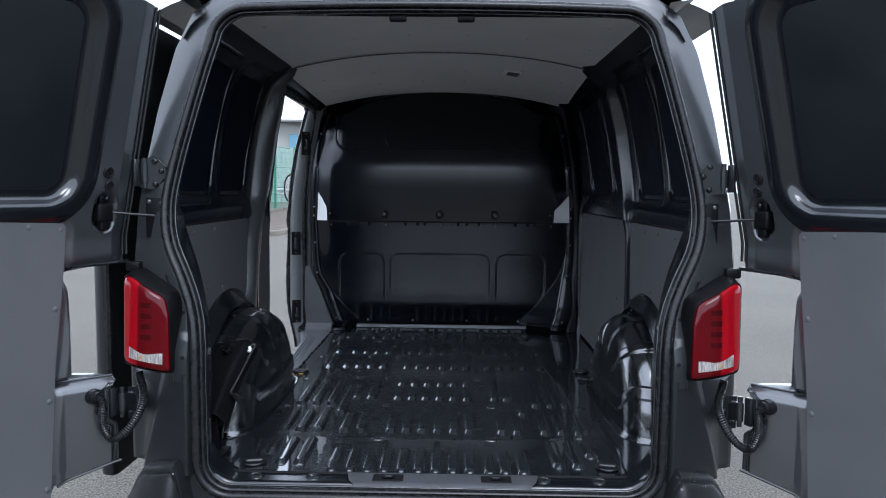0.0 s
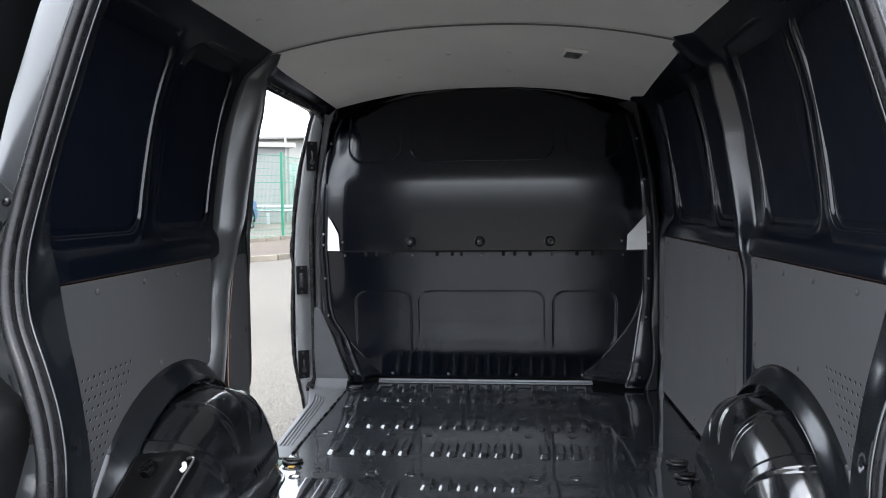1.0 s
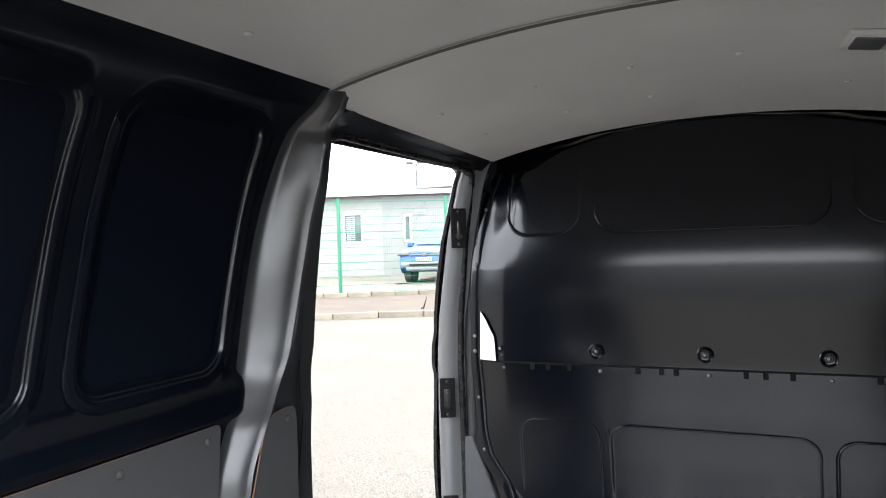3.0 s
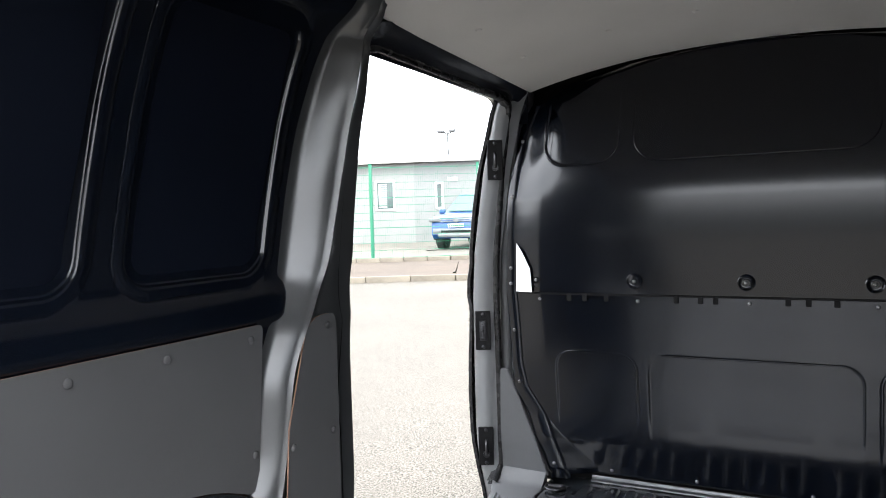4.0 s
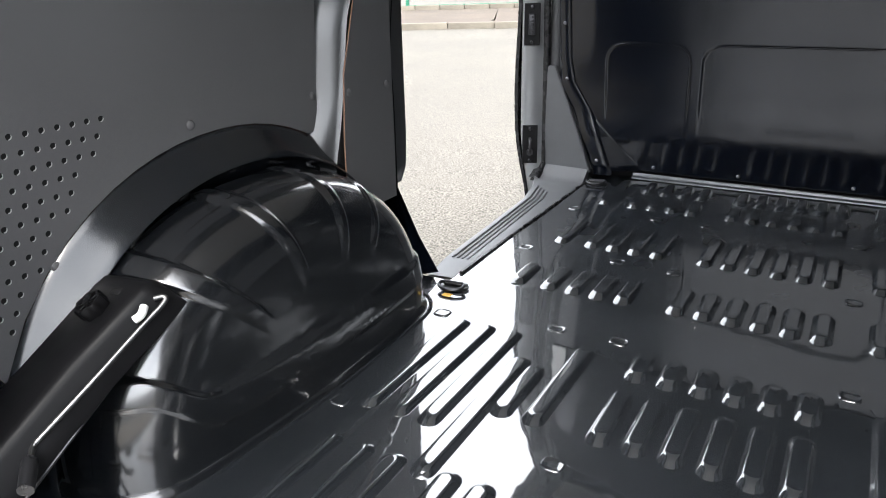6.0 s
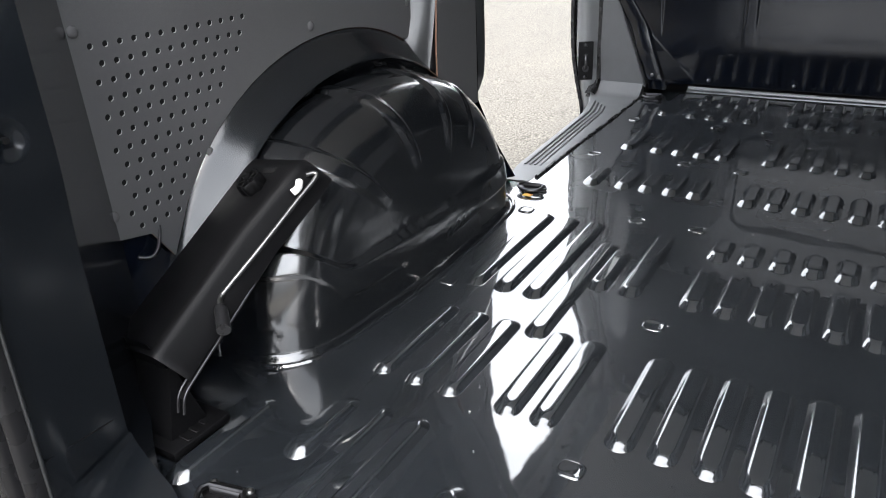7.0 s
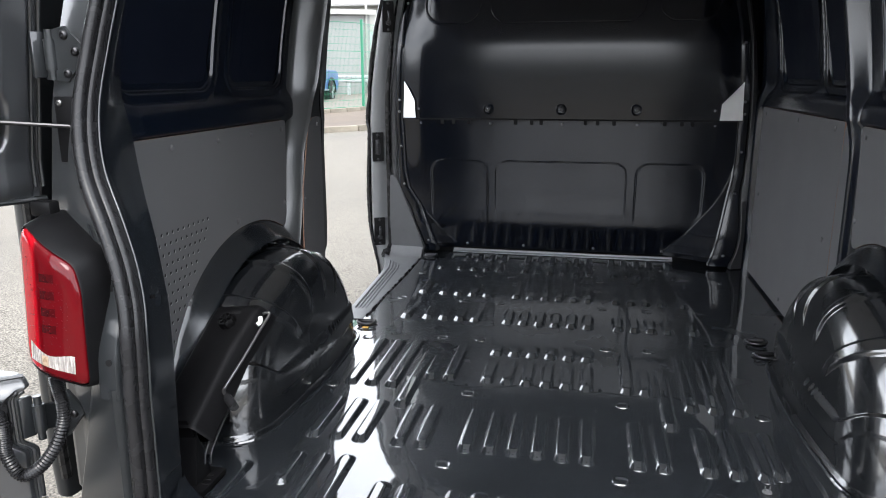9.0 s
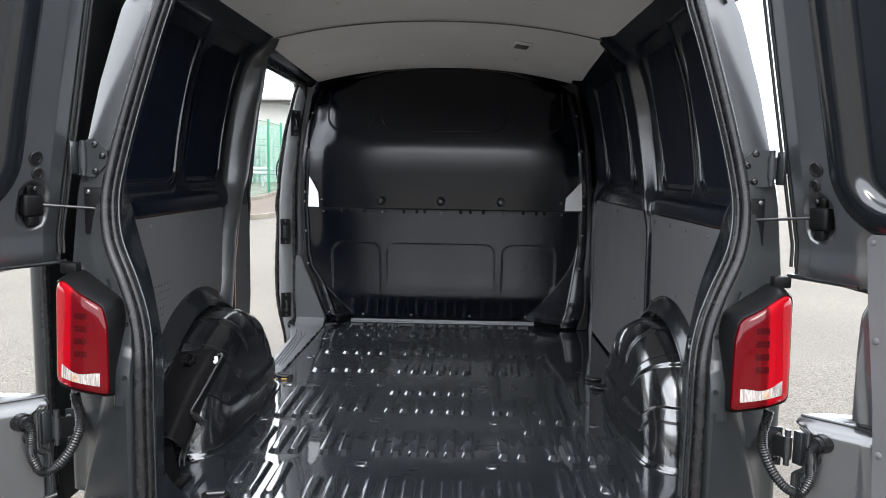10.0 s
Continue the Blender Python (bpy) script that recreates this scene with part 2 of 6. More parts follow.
def grid(bm, nu, nv, f, loop_u=False, loop_v=False):
    """A sheet of points f(u, v), u and v from 0 to 1."""
    ku, kv = (nu if loop_u else nu - 1), (nv if loop_v else nv - 1)
    vs = [[bm.verts.new(f(i / ku, j / kv)) for j in range(nv)] for i in range(nu)]
    for i in range(ku):
        for j in range(kv):
            bm.faces.new((vs[i][j], vs[(i + 1) % nu][j], vs[(i + 1) % nu][(j + 1) % nv], vs[i][(j + 1) % nv]))
    return vs


def strip(bm, rows, closed=True):
    """Faces between rows of points of equal length; closed: each row is a loop."""
    vs = [[bm.verts.new(p) for p in r] for r in rows]
    n = len(rows[0])
    for a, b in zip(vs, vs[1:]):
        for j in range(n if closed else n - 1):
            bm.faces.new((a[j], a[(j + 1) % n], b[(j + 1) % n], b[j]))
    return vs


def tube(bm, pts, r, seg=10, ridged=0.0, caps=True):
    """A round hose or wire along pts; ridged: every second ring is that much thicker."""
    pts = [Vector(p) for p in pts]
    up, rings = Vector((0.13, 0.21, 0.97)), []
    for i, p in enumerate(pts):
        t = (pts[min(i + 1, len(pts) - 1)] - pts[max(i - 1, 0)]).normalized()
        s = t.cross(up).normalized()
        w = s.cross(t).normalized()
        up = w
        k = r + (ridged if i % 2 else 0)
        rings.append([bm.verts.new(p + k * (math.cos(a) * s + math.sin(a) * w)) for a in (math.tau * j / seg for j in range(seg))])
    for a, b in zip(rings, rings[1:]):
        for j in range(seg):
            bm.faces.new((a[j], a[(j + 1) % seg], b[(j + 1) % seg], b[j]))
    if caps:
        bm.faces.new(rings[0]), bm.faces.new(rings[-1])
    return bm


def smooth_path(pts, n):
    """n points on a smooth curve through pts (Catmull-Rom)."""
    pts = [Vector(p) for p in pts]
    ext = [2 * pts[0] - pts[1], *pts, 2 * pts[-1] - pts[-2]]
    out = []
    for i in range(n):
        x = i / (n - 1) * (len(pts) - 1)
        k = min(int(x), len(pts) - 2)
        t = x - k
        a, b, c, d = ext[k:k + 4]
        out.append(0.5 * (2 * b + (c - a) * t + (2 * a - 5 * b + 4 * c - d) * t * t + (3 * b - a - 3 * c + d) * t ** 3))
    return out


def plate(bm, outline, normal, thick, holes=()):
    """A flat plate: outline points in 3D, thickened along normal."""
    vs = [bm.verts.new(p) for p in outline]
    face = bm.faces.new(vs)
    made = bmesh.ops.extrude_face_region(bm, geom=[face])["geom"]
    up = [v for v in made if isinstance(v, bmesh.types.BMVert)]
    bmesh.ops.translate(bm, verts=up, vec=Vector(normal) * thick)
    return bm


def interp(x, pts):
    """Straight lines through (x, y) pairs."""
    if x <= pts[0][0]:
        return pts[0][1]
    for (a, p), (b, q) in zip(pts, pts[1:]):
        if x <= b:
            return p + (q - p) * (x - a) / (b - a)
    return pts[-1][1]


def ease(a, b, x):
    t = min(1, max(0, (x - a) / (b - a)))
    return t * t * (3 - 2 * t)


def rounded_rect(x, y, x0, x1, y0, y1, r):
    """Signed distance to a rectangle with round corners, negative inside."""
    qx, qy = abs(x - (x0 + x1) / 2) - (x1 - x0) / 2 + r, abs(y - (y0 + y1) / 2) - (y1 - y0) / 2 + r
    return math.hypot(max(qx, 0), max(qy, 0)) + min(max(qx, qy), 0) - r


def screw_mesh(name, r, h, material, slot=True):
    """A domed screw head along +z, with a recess."""
    bm = bmesh.new()
    prof = [(r, 0), (r, h * 0.35), (r * 0.8, h * 0.8), (r * 0.45, h)] + ([(r * 0.36, h * 0.55), (0.0005, h * 0.5)] if slot else [(0.0005, h * 1.08)])
    grid(bm, 16, len(prof), lambda u, v: (prof[round(v * (len(prof) - 1))][0] * math.cos(u * math.tau), prof[round(v * (len(prof) - 1))][0] * math.sin(u * math.tau), prof[round(v * (len(prof) - 1))][1]), loop_u=True)
    return finish(bm, name, material)


SCREW = screw_mesh("screw", 0.0065, 0.004, STEEL)
RIVET = screw_mesh("rivet", 0.0085, 0.004, BOARD, False)
HINGE_BOLT = screw_mesh("screw", 0.0088, 0.006, DARK_STEEL)
BLACK_SCREW = screw_mesh("screw", 0.007, 0.004, DARK_STEEL)


def fix(mesh, parent, p, direction, name="screw"):
    """Sets a screw or rivet at p, facing along direction."""
    ob = new(name, mesh)
    ob.matrix_world = Matrix.Translation(p) @ Vector(direction).to_track_quat("Z", "Y").to_matrix().to_4x4()
    ob.parent = parent
    return ob


# the van's shell: origin under the middle of the rear opening, y to the front
FLOOR, CX = 0.57, 0.006


def curve(x, pts):
    """A smooth line through (x, y) pairs, without overshoot."""
    if x <= pts[0][0]:
        return pts[0][1]
    for i, ((a, p), (b, q)) in enumerate(zip(pts, pts[1:])):
        if x <= b:
            def slope(j):
                if j <= 0 or j >= len(pts) - 1:
                    return 0.0 if j else (pts[1][1] - pts[0][1]) / (pts[1][0] - pts[0][0])
                u, v = (pts[j][1] - pts[j - 1][1]) / (pts[j][0] - pts[j - 1][0]), (pts[j + 1][1] - pts[j][1]) / (pts[j + 1][0] - pts[j][0])
                return 0.0 if u * v <= 0 else 2 * u * v / (u + v)
            t, w = (x - a) / (b - a), b - a
            return p * (1 + 2 * t) * (1 - t) ** 2 + w * slope(i) * t * (1 - t) ** 2 + q * t * t * (3 - 2 * t) - w * slope(i + 1) * t * t * (1 - t)
    return pts[-1][1]


def wall_half(z):
    """Half the inner width at height z."""
    return curve(z, [(0.5, 0.868), (1.30, 0.868), (1.42, 0.882), (1.7, 0.858), (1.85, 0.825), (1.95, 0.785), (2.0, 0.750), (2.06, 0.70)])


def body_half(z):
    """Half the outer width at height z."""
    return interp(z, [(0.3, 0.93), (0.6, 0.952), (1.2, 0.952), (1.4, 0.94), (1.7, 0.895), (1.9, 0.85), (2.02, 0.80), (2.1, 0.70)])


def rear_y(z):
    """The rear opening's plane."""
    return interp(z, [(0.4, -0.022), (0.80, -0.014), (1.0, 0.010), (1.2, 0.056), (1.5, 0.135), (2.05, 0.245)])


HALF = [(0.58, 0.670), (0.80, 0.674), (1.00, 0.681), (1.10, 0.699), (1.19, 0.734), (1.29, 0.782), (1.38, 0.800), (1.47, 0.796), (1.60, 0.772), (1.80, 0.726), (1.92, 0.694)]


def opening(grow=0.0, dy=0.0, flat=None):
    """The rear opening as a closed loop of 232 points, grown outward by so much, dy behind its plane."""
    zb, zt, rb, rt = 0.560, 2.012, 0.085, 0.10
    side = smooth_path([(h, z, 0) for z, h in HALF[1:]], 70)
    xb, xt = HALF[0][1], 0.690
    pts = [Vector((x, zb, 0)) for x in np.linspace(0, xb - rb, 14)]
    pts += [Vector((xb - rb + rb * math.sin(a), zb + rb - rb * math.cos(a), 0)) for a in np.linspace(0.1, math.pi / 2, 12)]
    pts += side[3:]
    end = side[-1]
    pts += [Vector((end.x - rt + rt * math.cos(a), zt - rt + rt * math.sin(a), 0)) for a in np.linspace(0.15, math.pi / 2, 12)]
    pts += [Vector((x, zt + 0.012 * (1 - (x / (end.x - rt)) ** 2), 0)) for x in np.linspace(end.x - rt, 0, 14)[1:]]
    loop = pts + [Vector((-p.x, p.y, 0)) for p in reversed(pts[1:-1])]
    n, out = len(loop), []
    for i, p in enumerate(loop):
        t = (loop[(i + 1) % n] - loop[i - 1]).normalized()
        o = Vector((t.y, -t.x, 0))
        q = p + grow * o
        out.append(Vector((q.x + CX, (rear_y(q.y) if flat is None else flat) + dy, q.y)))
    return out


def outer_loop(inset, dy):
    """The body's rear outline, with as many points as the opening."""
    out = []
    for p in opening():
        x, z = p.x - CX, p.z
        side = ease(0.45, 0.68, abs(x))
        zo = z + (0.085 - inset if z > 1.5 else -0.10 + inset) * (1 - ease(0.05, 0.16, min(abs(z - 0.560), abs(2.02 - z))))
        dent = 0.205 * ease(0.905, 0.83, zo) * ease(0.45, 0.05, dy)
        xo = (body_half(zo) - inset * (1 - 0.9 * ease(0.905, 0.83, zo)) - dent) * math.copysign(1, x)
        back = 0.6 * max(0.0, rear_y(1.5) - rear_y(zo)) * ease(0.80, 0.95, zo) * side
        out.append(Vector((CX + x * (1 - side) + xo * side, rear_y(zo) + dy + back, zo)))
    return out


# rear frame of the body
rear_frame = thing("rear_frame", "dark grey painted rear door frame of the van body", "van body", kind="structure")
bm = bmesh.new()
JAMB_X = [(0.56, 0.700), (0.85, 0.690), (1.0, 0.695), (1.1, 0.711), (1.2, 0.737), (1.28, 0.776), (1.35, 0.812), (1.45, 0.838), (1.7, 0.815), (1.9, 0.768), (2.0, 0.72)]
JAMB_Y = [(0.56, 0.112), (0.85, 0.114), (1.0, 0.125), (1.2, 0.152), (1.28, 0.19), (1.35, 0.23), (1.5, 0.255), (1.9, 0.29), (2.0, 0.31)]
wall_row, back_row, edge_row = [], [], []
for p in opening():
    x, sx = p.x - CX, math.copysign(1, p.x - CX)
    z = min(max(p.z, FLOOR - 0.01), 2.0)
    up = ease(0.575, 0.66, p.z)
    if p.z > 1.98:
        wall_row.append(Vector((p.x, 0.33, 2.04)))
        back_row.append(Vector((p.x, 0.325, 2.03)))
        edge_row.append(Vector((p.x, 0.31, 2.022)))
        continue
    low = Vector((p.x + sx * 0.004, 0.112, max(p.z, FLOOR - 0.012)))
    edge = Vector((CX + sx * curve(z, JAMB_X), curve(z, JAMB_Y), z))
    wall_row.append(low.lerp(Vector((CX + sx * (wall_half(z) + 0.004), 0.285, z)), up))
    back_row.append(low.lerp(edge + Vector((sx * 0.012, 0.008, 0)), up))
    edge_row.append(low.lerp(edge, up))
strip(bm, [wall_row, back_row, edge_row, [a.lerp(b, 0.06) for a, b in zip(edge_row, opening(0.0, 0.035))], [a.lerp(b, 0.5) for a, b in zip(edge_row, opening(0.0, 0.035))], opening(0.003, 0.045), opening(0.0, 0.032), opening(0.002, 0.0), opening(0.010, -0.008), opening(0.031, -0.008), opening(0.035, 0.004)])
DIMPLE = Vector((0.689, 0.0786, 1.0509))
for sx in (-1, 1):
    spot = Vector((sx * DIMPLE.x + CX, DIMPLE.y, DIMPLE.z))
    near = {e for f in bm.faces if (f.calc_center_median() - spot).length < 0.055 and abs(f.normal.x) > 0.8 or min((v.co - spot).length for v in f.verts) < 0.02 for e in f.edges}
    bmesh.ops.subdivide_edges(bm, edges=list(near), cuts=9, use_grid_fill=True)
    for v in bm.verts:
        far = math.hypot(v.co.y - spot.y, v.co.z - spot.z)
        if far < 0.028 and abs(v.co.x - spot.x) < 0.03:
            v.co.x += sx * (0.0075 * ease(0.026, 0.005, far) + 0.004 * ease(0.0042, 0.0025, far))
part("body_frame", bm, JAMB_PAINT, rear_frame)
for sx in (-1, 1):
    bm = bmesh.new()
    rod(bm, (sx * (DIMPLE.x + 0.0055) + CX, DIMPLE.y, DIMPLE.z), (sx * (DIMPLE.x + 0.012) + CX, DIMPLE.y, DIMPLE.z), 0.0036)
    part("plug_hole", bm, BLACK, rear_frame)
    bm = bmesh.new()
    tube(bm, smooth_path([(CX + sx * 0.6690, -0.002, 0.7015), (CX + sx * 0.6723, 0.0043, 0.7012), (CX + sx * 0.6775, 0.0466, 0.6951), (CX + sx * 0.6895, 0.0957, 0.6846)], 24), 0.0011, 6)
    part("panel_seam", bm, BLACK, rear_frame)
bm = bmesh.new()
strip(bm, [opening(0.035, 0.004), opening(0.052, 0.006), outer_loop(0.055, 0.008), outer_loop(0.018, 0.022), outer_loop(0.0, 0.06), outer_loop(-0.002, 0.14), outer_loop(-0.002, 0.45)])
part("corner_panel", bm, OUTER_PAINT, rear_frame, "satin dark grey outer corner of the body")

# narrow strip of the body between the seal and each lamp, with two holes
for sx in (-1, 1):
    bm = bmesh.new()
    rows = []
    for z in np.linspace(0.885, 1.19, 26):
        x, y = interp(z, HALF) + 0.032, curve(z, [(0.88, -0.034), (0.955, -0.026), (1.03, 0.004), (1.09, 0.030), (1.2, 0.062)])
        rows.append([(CX + sx * (x + a), y + b, z) for a, b in ((-0.004, 0.03), (0.0, 0.006), (0.005, 0.0), (0.040, 0.003), (0.048, 0.008), (0.055, 0.05))])
    strip(bm, rows, False)
    part("lamp_side_strip", bm, CORNER_PAINT, rear_frame, "painted strip between seal and lamp", 50)
    for z, y in ((0.955, -0.026), (1.080, 0.026)):
        bm = bmesh.new()
        x = CX + sx * (interp(z, HALF) + 0.049)
        rod(bm, (x, y - 0.0012, z), (x, y + 0.008, z), 0.0062, None, 20)
        part("plug_hole", bm, BLACK, rear_frame)

# rubber seal round the opening
bm = bmesh.new()
sec = [(0.004, 0.010), (-0.003, 0.008), (-0.005, 0.0), (-0.0045, -0.010), (-0.002, -0.016), (0.0015, -0.017), (0.0035, -0.013), (0.005, -0.0125), (0.006, -0.016)] + [(0.0175 - 0.0118 * math.cos(a), -0.0205 - 0.0118 * math.sin(a)) for a in np.linspace(-0.1, 3.5, 13)] + [(0.0275, -0.008), (0.029, 0.004)]
strip(bm, [opening(a, b) for a, b in sec])
part("door_seal", bm, RUBBER, rear_frame, "black double-lipped rubber door seal", 60)
bm = bmesh.new()
for edge, r in ((opening(-0.006, 0.006), 0.0026), (opening(0.0335, -0.007), 0.0022)):
    tube(bm, edge + edge[:1], r, 8, caps=False)
part("opening_edge", bm, PAINT, rear_frame, "glossy painted edges beside the seal", 60)

# rear sill with its catches
sill = thing("rear_sill", "dark painted loading sill with a plastic cover", "sill", kind="structure")
bm = bmesh.new()


# the sill's cross line: flat in the middle, curving up into the door posts
bend = [(0.584 + 0.0855 * math.sin(a), 0.0855 * (1 - math.cos(a))) for a in np.linspace(0, radians(88), 20)]
line = [(-x, z) for x, z in reversed(bend)] + [(x, 0.0) for x in np.linspace(-0.57, 0.57, 40)] + bend
depths = [0.0, 0.03, 0.06, 0.09, 0.12, 0.3, 0.5, 0.7, 0.85, 1.0]
strip(bm, [[(CX + x + math.copysign(0.027 * max(0.0, t - 0.25) * ease(0.02, 0.085, z), x), -0.002 + (0.090 + 0.026 * ease(0.56, 0.64, abs(x))) * t, FLOOR + 0.0005 + z - 0.030 * ease(0.12, 0.0, t) * ease(0.05, 0.02, z) - 0.004 * (1 - t)) for x, z in line] for t in depths], False)
part("sill_plate", bm, JAMB_PAINT, sill, "", 60)
bm = bmesh.new()
CATCHES = (-0.118, 0.212)
rows = []
for y, z, inset in ((0.080, -0.001, 0.0), (0.078, 0.005, 0.0), (0.070, 0.007, 0.001), (0.062, 0.007, 0.002), (0.016, 0.005, 0.012), (0.004, 0.003, 0.022), (-0.010, -0.004, 0.034), (-0.018, -0.016, 0.038), (-0.022, -0.04, 0.04)):
    rows.append([(0.048 + sgn * (0.296 - inset), y, FLOOR + z) for sgn in np.linspace(-1, 1, 24)])
strip(bm, rows, False)
part("sill_cover", bm, SILL_PLASTIC, sill, "grey plastic sill cover", 50)
for x in CATCHES:
    bm = bmesh.new()
    wall_in = [[(x + a * k, 0.036 + b * k2, FLOOR + z) for a, b in ((-0.044, -0.022), (0.044, -0.022), (0.044, 0.022), (-0.044, 0.022))] for k, k2, z in ((1.06, 1.1, 0.0065), (1.0, 1.0, 0.0085), (0.95, 0.93, 0.008), (0.93, 0.9, 0.0072))]
    vs = strip(bm, wall_in)
    bm.faces.new(vs[-1])
    catch = part("catch", bm, BLACK, sill, "black sunk door catch with a steel loop")
    bm = bmesh.new()
    tube(bm, smooth_path([(x - 0.016, 0.046, FLOOR + 0.006), (x - 0.015, 0.030, FLOOR + 0.013), (x, 0.024, FLOOR + 0.015), (x + 0.015, 0.030, FLOOR + 0.013), (x + 0.016, 0.046, FLOOR + 0.006)], 16), 0.0042, 8)
    part("steel_loop", bm, DARK_STEEL, catch)
for x in (-0.530, -0.352, 0.36, 0.53):
    bm = bmesh.new()
    rim = [(0.0235, 0.0), (0.0225, 0.0035), (0.0195, 0.004), (0.0180, 0.0005), (0.0125, -0.0005), (0.0115, 0.0038), (0.0095, 0.0048), (0.0005, 0.0048)]
    grid(bm, 24, 8, lambda u, v: (x + rim[round(v * 7)][0] * math.cos(u * math.tau), 0.052 + rim[round(v * 7)][0] * (0.72 if v < 0.5 else 0.9) * math.sin(u * math.tau), FLOOR - 0.001 + rim[round(v * 7)][1]), loop_u=True)
    part("drain_plug", bm, FLOOR_PAINT, sill)
for s in (-0.11, 0.11):
    bm = bmesh.new()
    box(bm, (s - 0.005, rear_y(2.02) + 0.03, 2.008), (0.055, 0.03, 0.022), 0.005, 2)
    part("catch", bm, PLASTIC, sill, "black upper door catch")
bm = bmesh.new()
tube(bm, [(x, 0.075 + 0.012 * ease(0.5, 0.7, abs(x)) + 0.004 * noise.noise((x * 30, 0, 0)), FLOOR + 0.001) for x in np.linspace(-0.68, 0.69, 140)], 0.0055, 6, 0.0012)
part("sealant_bead", bm, BLACK, sill, "rough bead of black sealant")


# the pressed side walls
def window_press(y, z, frames, depth):
    d = 0.0
    for y0, y1, z0, z1, r in frames:
        lean = (z - 1.68) * 0.13
        s = rounded_rect(y, z, y0 + lean, y1 + lean, z0, z1, r)
        d = max(d, (depth + 0.006) * ease(0.024, 0.008, s))
    return d


def side_wall(name, sx, y_end, frames, posts, label):
    wall = thing(name, label, "van wall", kind="structure")
    bm = bmesh.new()
    nz, ny = 190, int((y_end - 0.26) / 0.007)

    def f(u, v):
        y, z = 0.26 + (y_end - 0.26) * u, FLOOR - 0.02 + (2.035 - FLOOR + 0.02) * v
        x = wall_half(z)
        belt = 0.014 * ease(0.28, 0.36, y) * ease(1.315, 1.335, z) * ease(1.425, 1.37, z)
        up = ease(1.32, 1.36, z)
        x += window_press(y, z, frames, 0.036) * up - belt
        rise = 0.0
        for start, end, high, keep in posts:
            a, b, h = curve(z, start), curve(z, end), curve(z, high)
            q = (y - a) / (b - a)
            soft = 0.16
            ramp = max(0.0, min(1.0, q))
            if q < soft:
                ramp = max(0.0, q + soft) ** 2 / (4 * soft)
            elif q > 1 - soft:
                ramp = 1 - max(0.0, 1 + soft - q) ** 2 / (4 * soft)
            rise = max(rise, h * ramp * (1 - (1 - keep) * ease(1.6, 3.0, q)))
        x -= max(0.0, rise - belt * 0.8)
        x -= 0.03 * ease(1.93, 2.0, z)
        return (sx * x, y, z)

    grid(bm, ny, nz, f)
    part("pressed_panel", bm, INNER_PAINT, wall, "satin dark grey pressed steel with blank window recesses", 50)
    for y0, y1, z0, z1, r in frames:
        def loop(off, deep):
            out = []
            for cy, cz, a0 in ((y1 - r, z1 - r, 0), (y0 + r, z1 - r, 90), (y0 + r, z0 + r, 180), (y1 - r, z0 + r, 270)):
                for k in range(10):
                    a = radians(a0 + 10 * k)
                    py, pz = cy + (r + off) * math.cos(a), cz + (r + off) * math.sin(a)
                    out.append((sx * (wall_half(pz) + deep), py + (pz - 1.68) * 0.13, pz))
            fine = []
            for p, q in zip(out, out[1:] + out[:1]):
                n = 8 if (Vector(p) - Vector(q)).length > 0.05 else 1
                fine += [tuple(Vector(p).lerp(Vector(q), k / n)) for k in range(n)]
            return [(sx * (wall_half(p[2]) + deep), p[1], p[2]) for p in fine]

        bm = bmesh.new()
        strip(bm, [loop(a, b) for a, b in ((0.030, 0.004), (0.027, -0.001), (0.008, -0.001), (0.003, -0.0002), (0.001, 0.002), (-0.001, 0.006), (-0.0025, 0.0085), (-0.006, 0.0097), (-0.020, 0.010))])
        part("window_lip", bm, INNER_PAINT, wall, "", 60)
        bm = bmesh.new()
        plate(bm, loop(-0.019, 0.0105), (sx, 0, 0), 0.003)
        part("window_blank", bm, BLANK, wall, "matt black window blank")
    bm = bmesh.new()
    grid(bm, 30, 40, lambda u, v: (sx * (body_half(0.42 + 1.66 * v) - 0.001), 0.42 + (y_end - 0.40) * u, 0.42 + 1.66 * v))
    part("outer_skin", bm, PAINT, wall, "glossy dark grey outer panel")
    return wall


LEFT_WINDOWS = [(0.33, 0.742, 1.425, 1.945, 0.055), (0.832, 1.180, 1.425, 1.945, 0.055)]
wall_left = side_wall("wall_left", -1, 1.385, LEFT_WINDOWS, [], "dark grey pressed steel van side with blank windows")

# the door post: a smooth pressed face that swells out of the side and runs down to the wheel housing
POST_A = [(0.80, 0.935), (0.88, 0.985), (0.93, 1.025), (0.99, 1.066), (1.05, 1.087), (1.11, 1.098), (1.20, 1.113), (1.29, 1.150), (1.345, 1.180), (1.43, 1.213), (1.65, 1.245), (1.89, 1.290), (2.0, 1.310)]
POST_B = [(0.85, 1.07), (0.93, 1.087), (0.99, 1.105), (1.09, 1.129), (1.20, 1.150), (1.29, 1.189), (1.345, 1.222), (1.43, 1.261), (1.65, 1.300), (1.89, 1.325), (2.0, 1.335)]
POST_H = [(0.80, 0.030), (0.85, 0.046), (0.95, 0.050), (1.20, 0.050), (1.33, 0.058), (1.47, 0.082), (1.80, 0.086), (1.90, 0.072), (1.98, 0.040), (2.03, 0.020)]
bm = bmesh.new()
rows = []
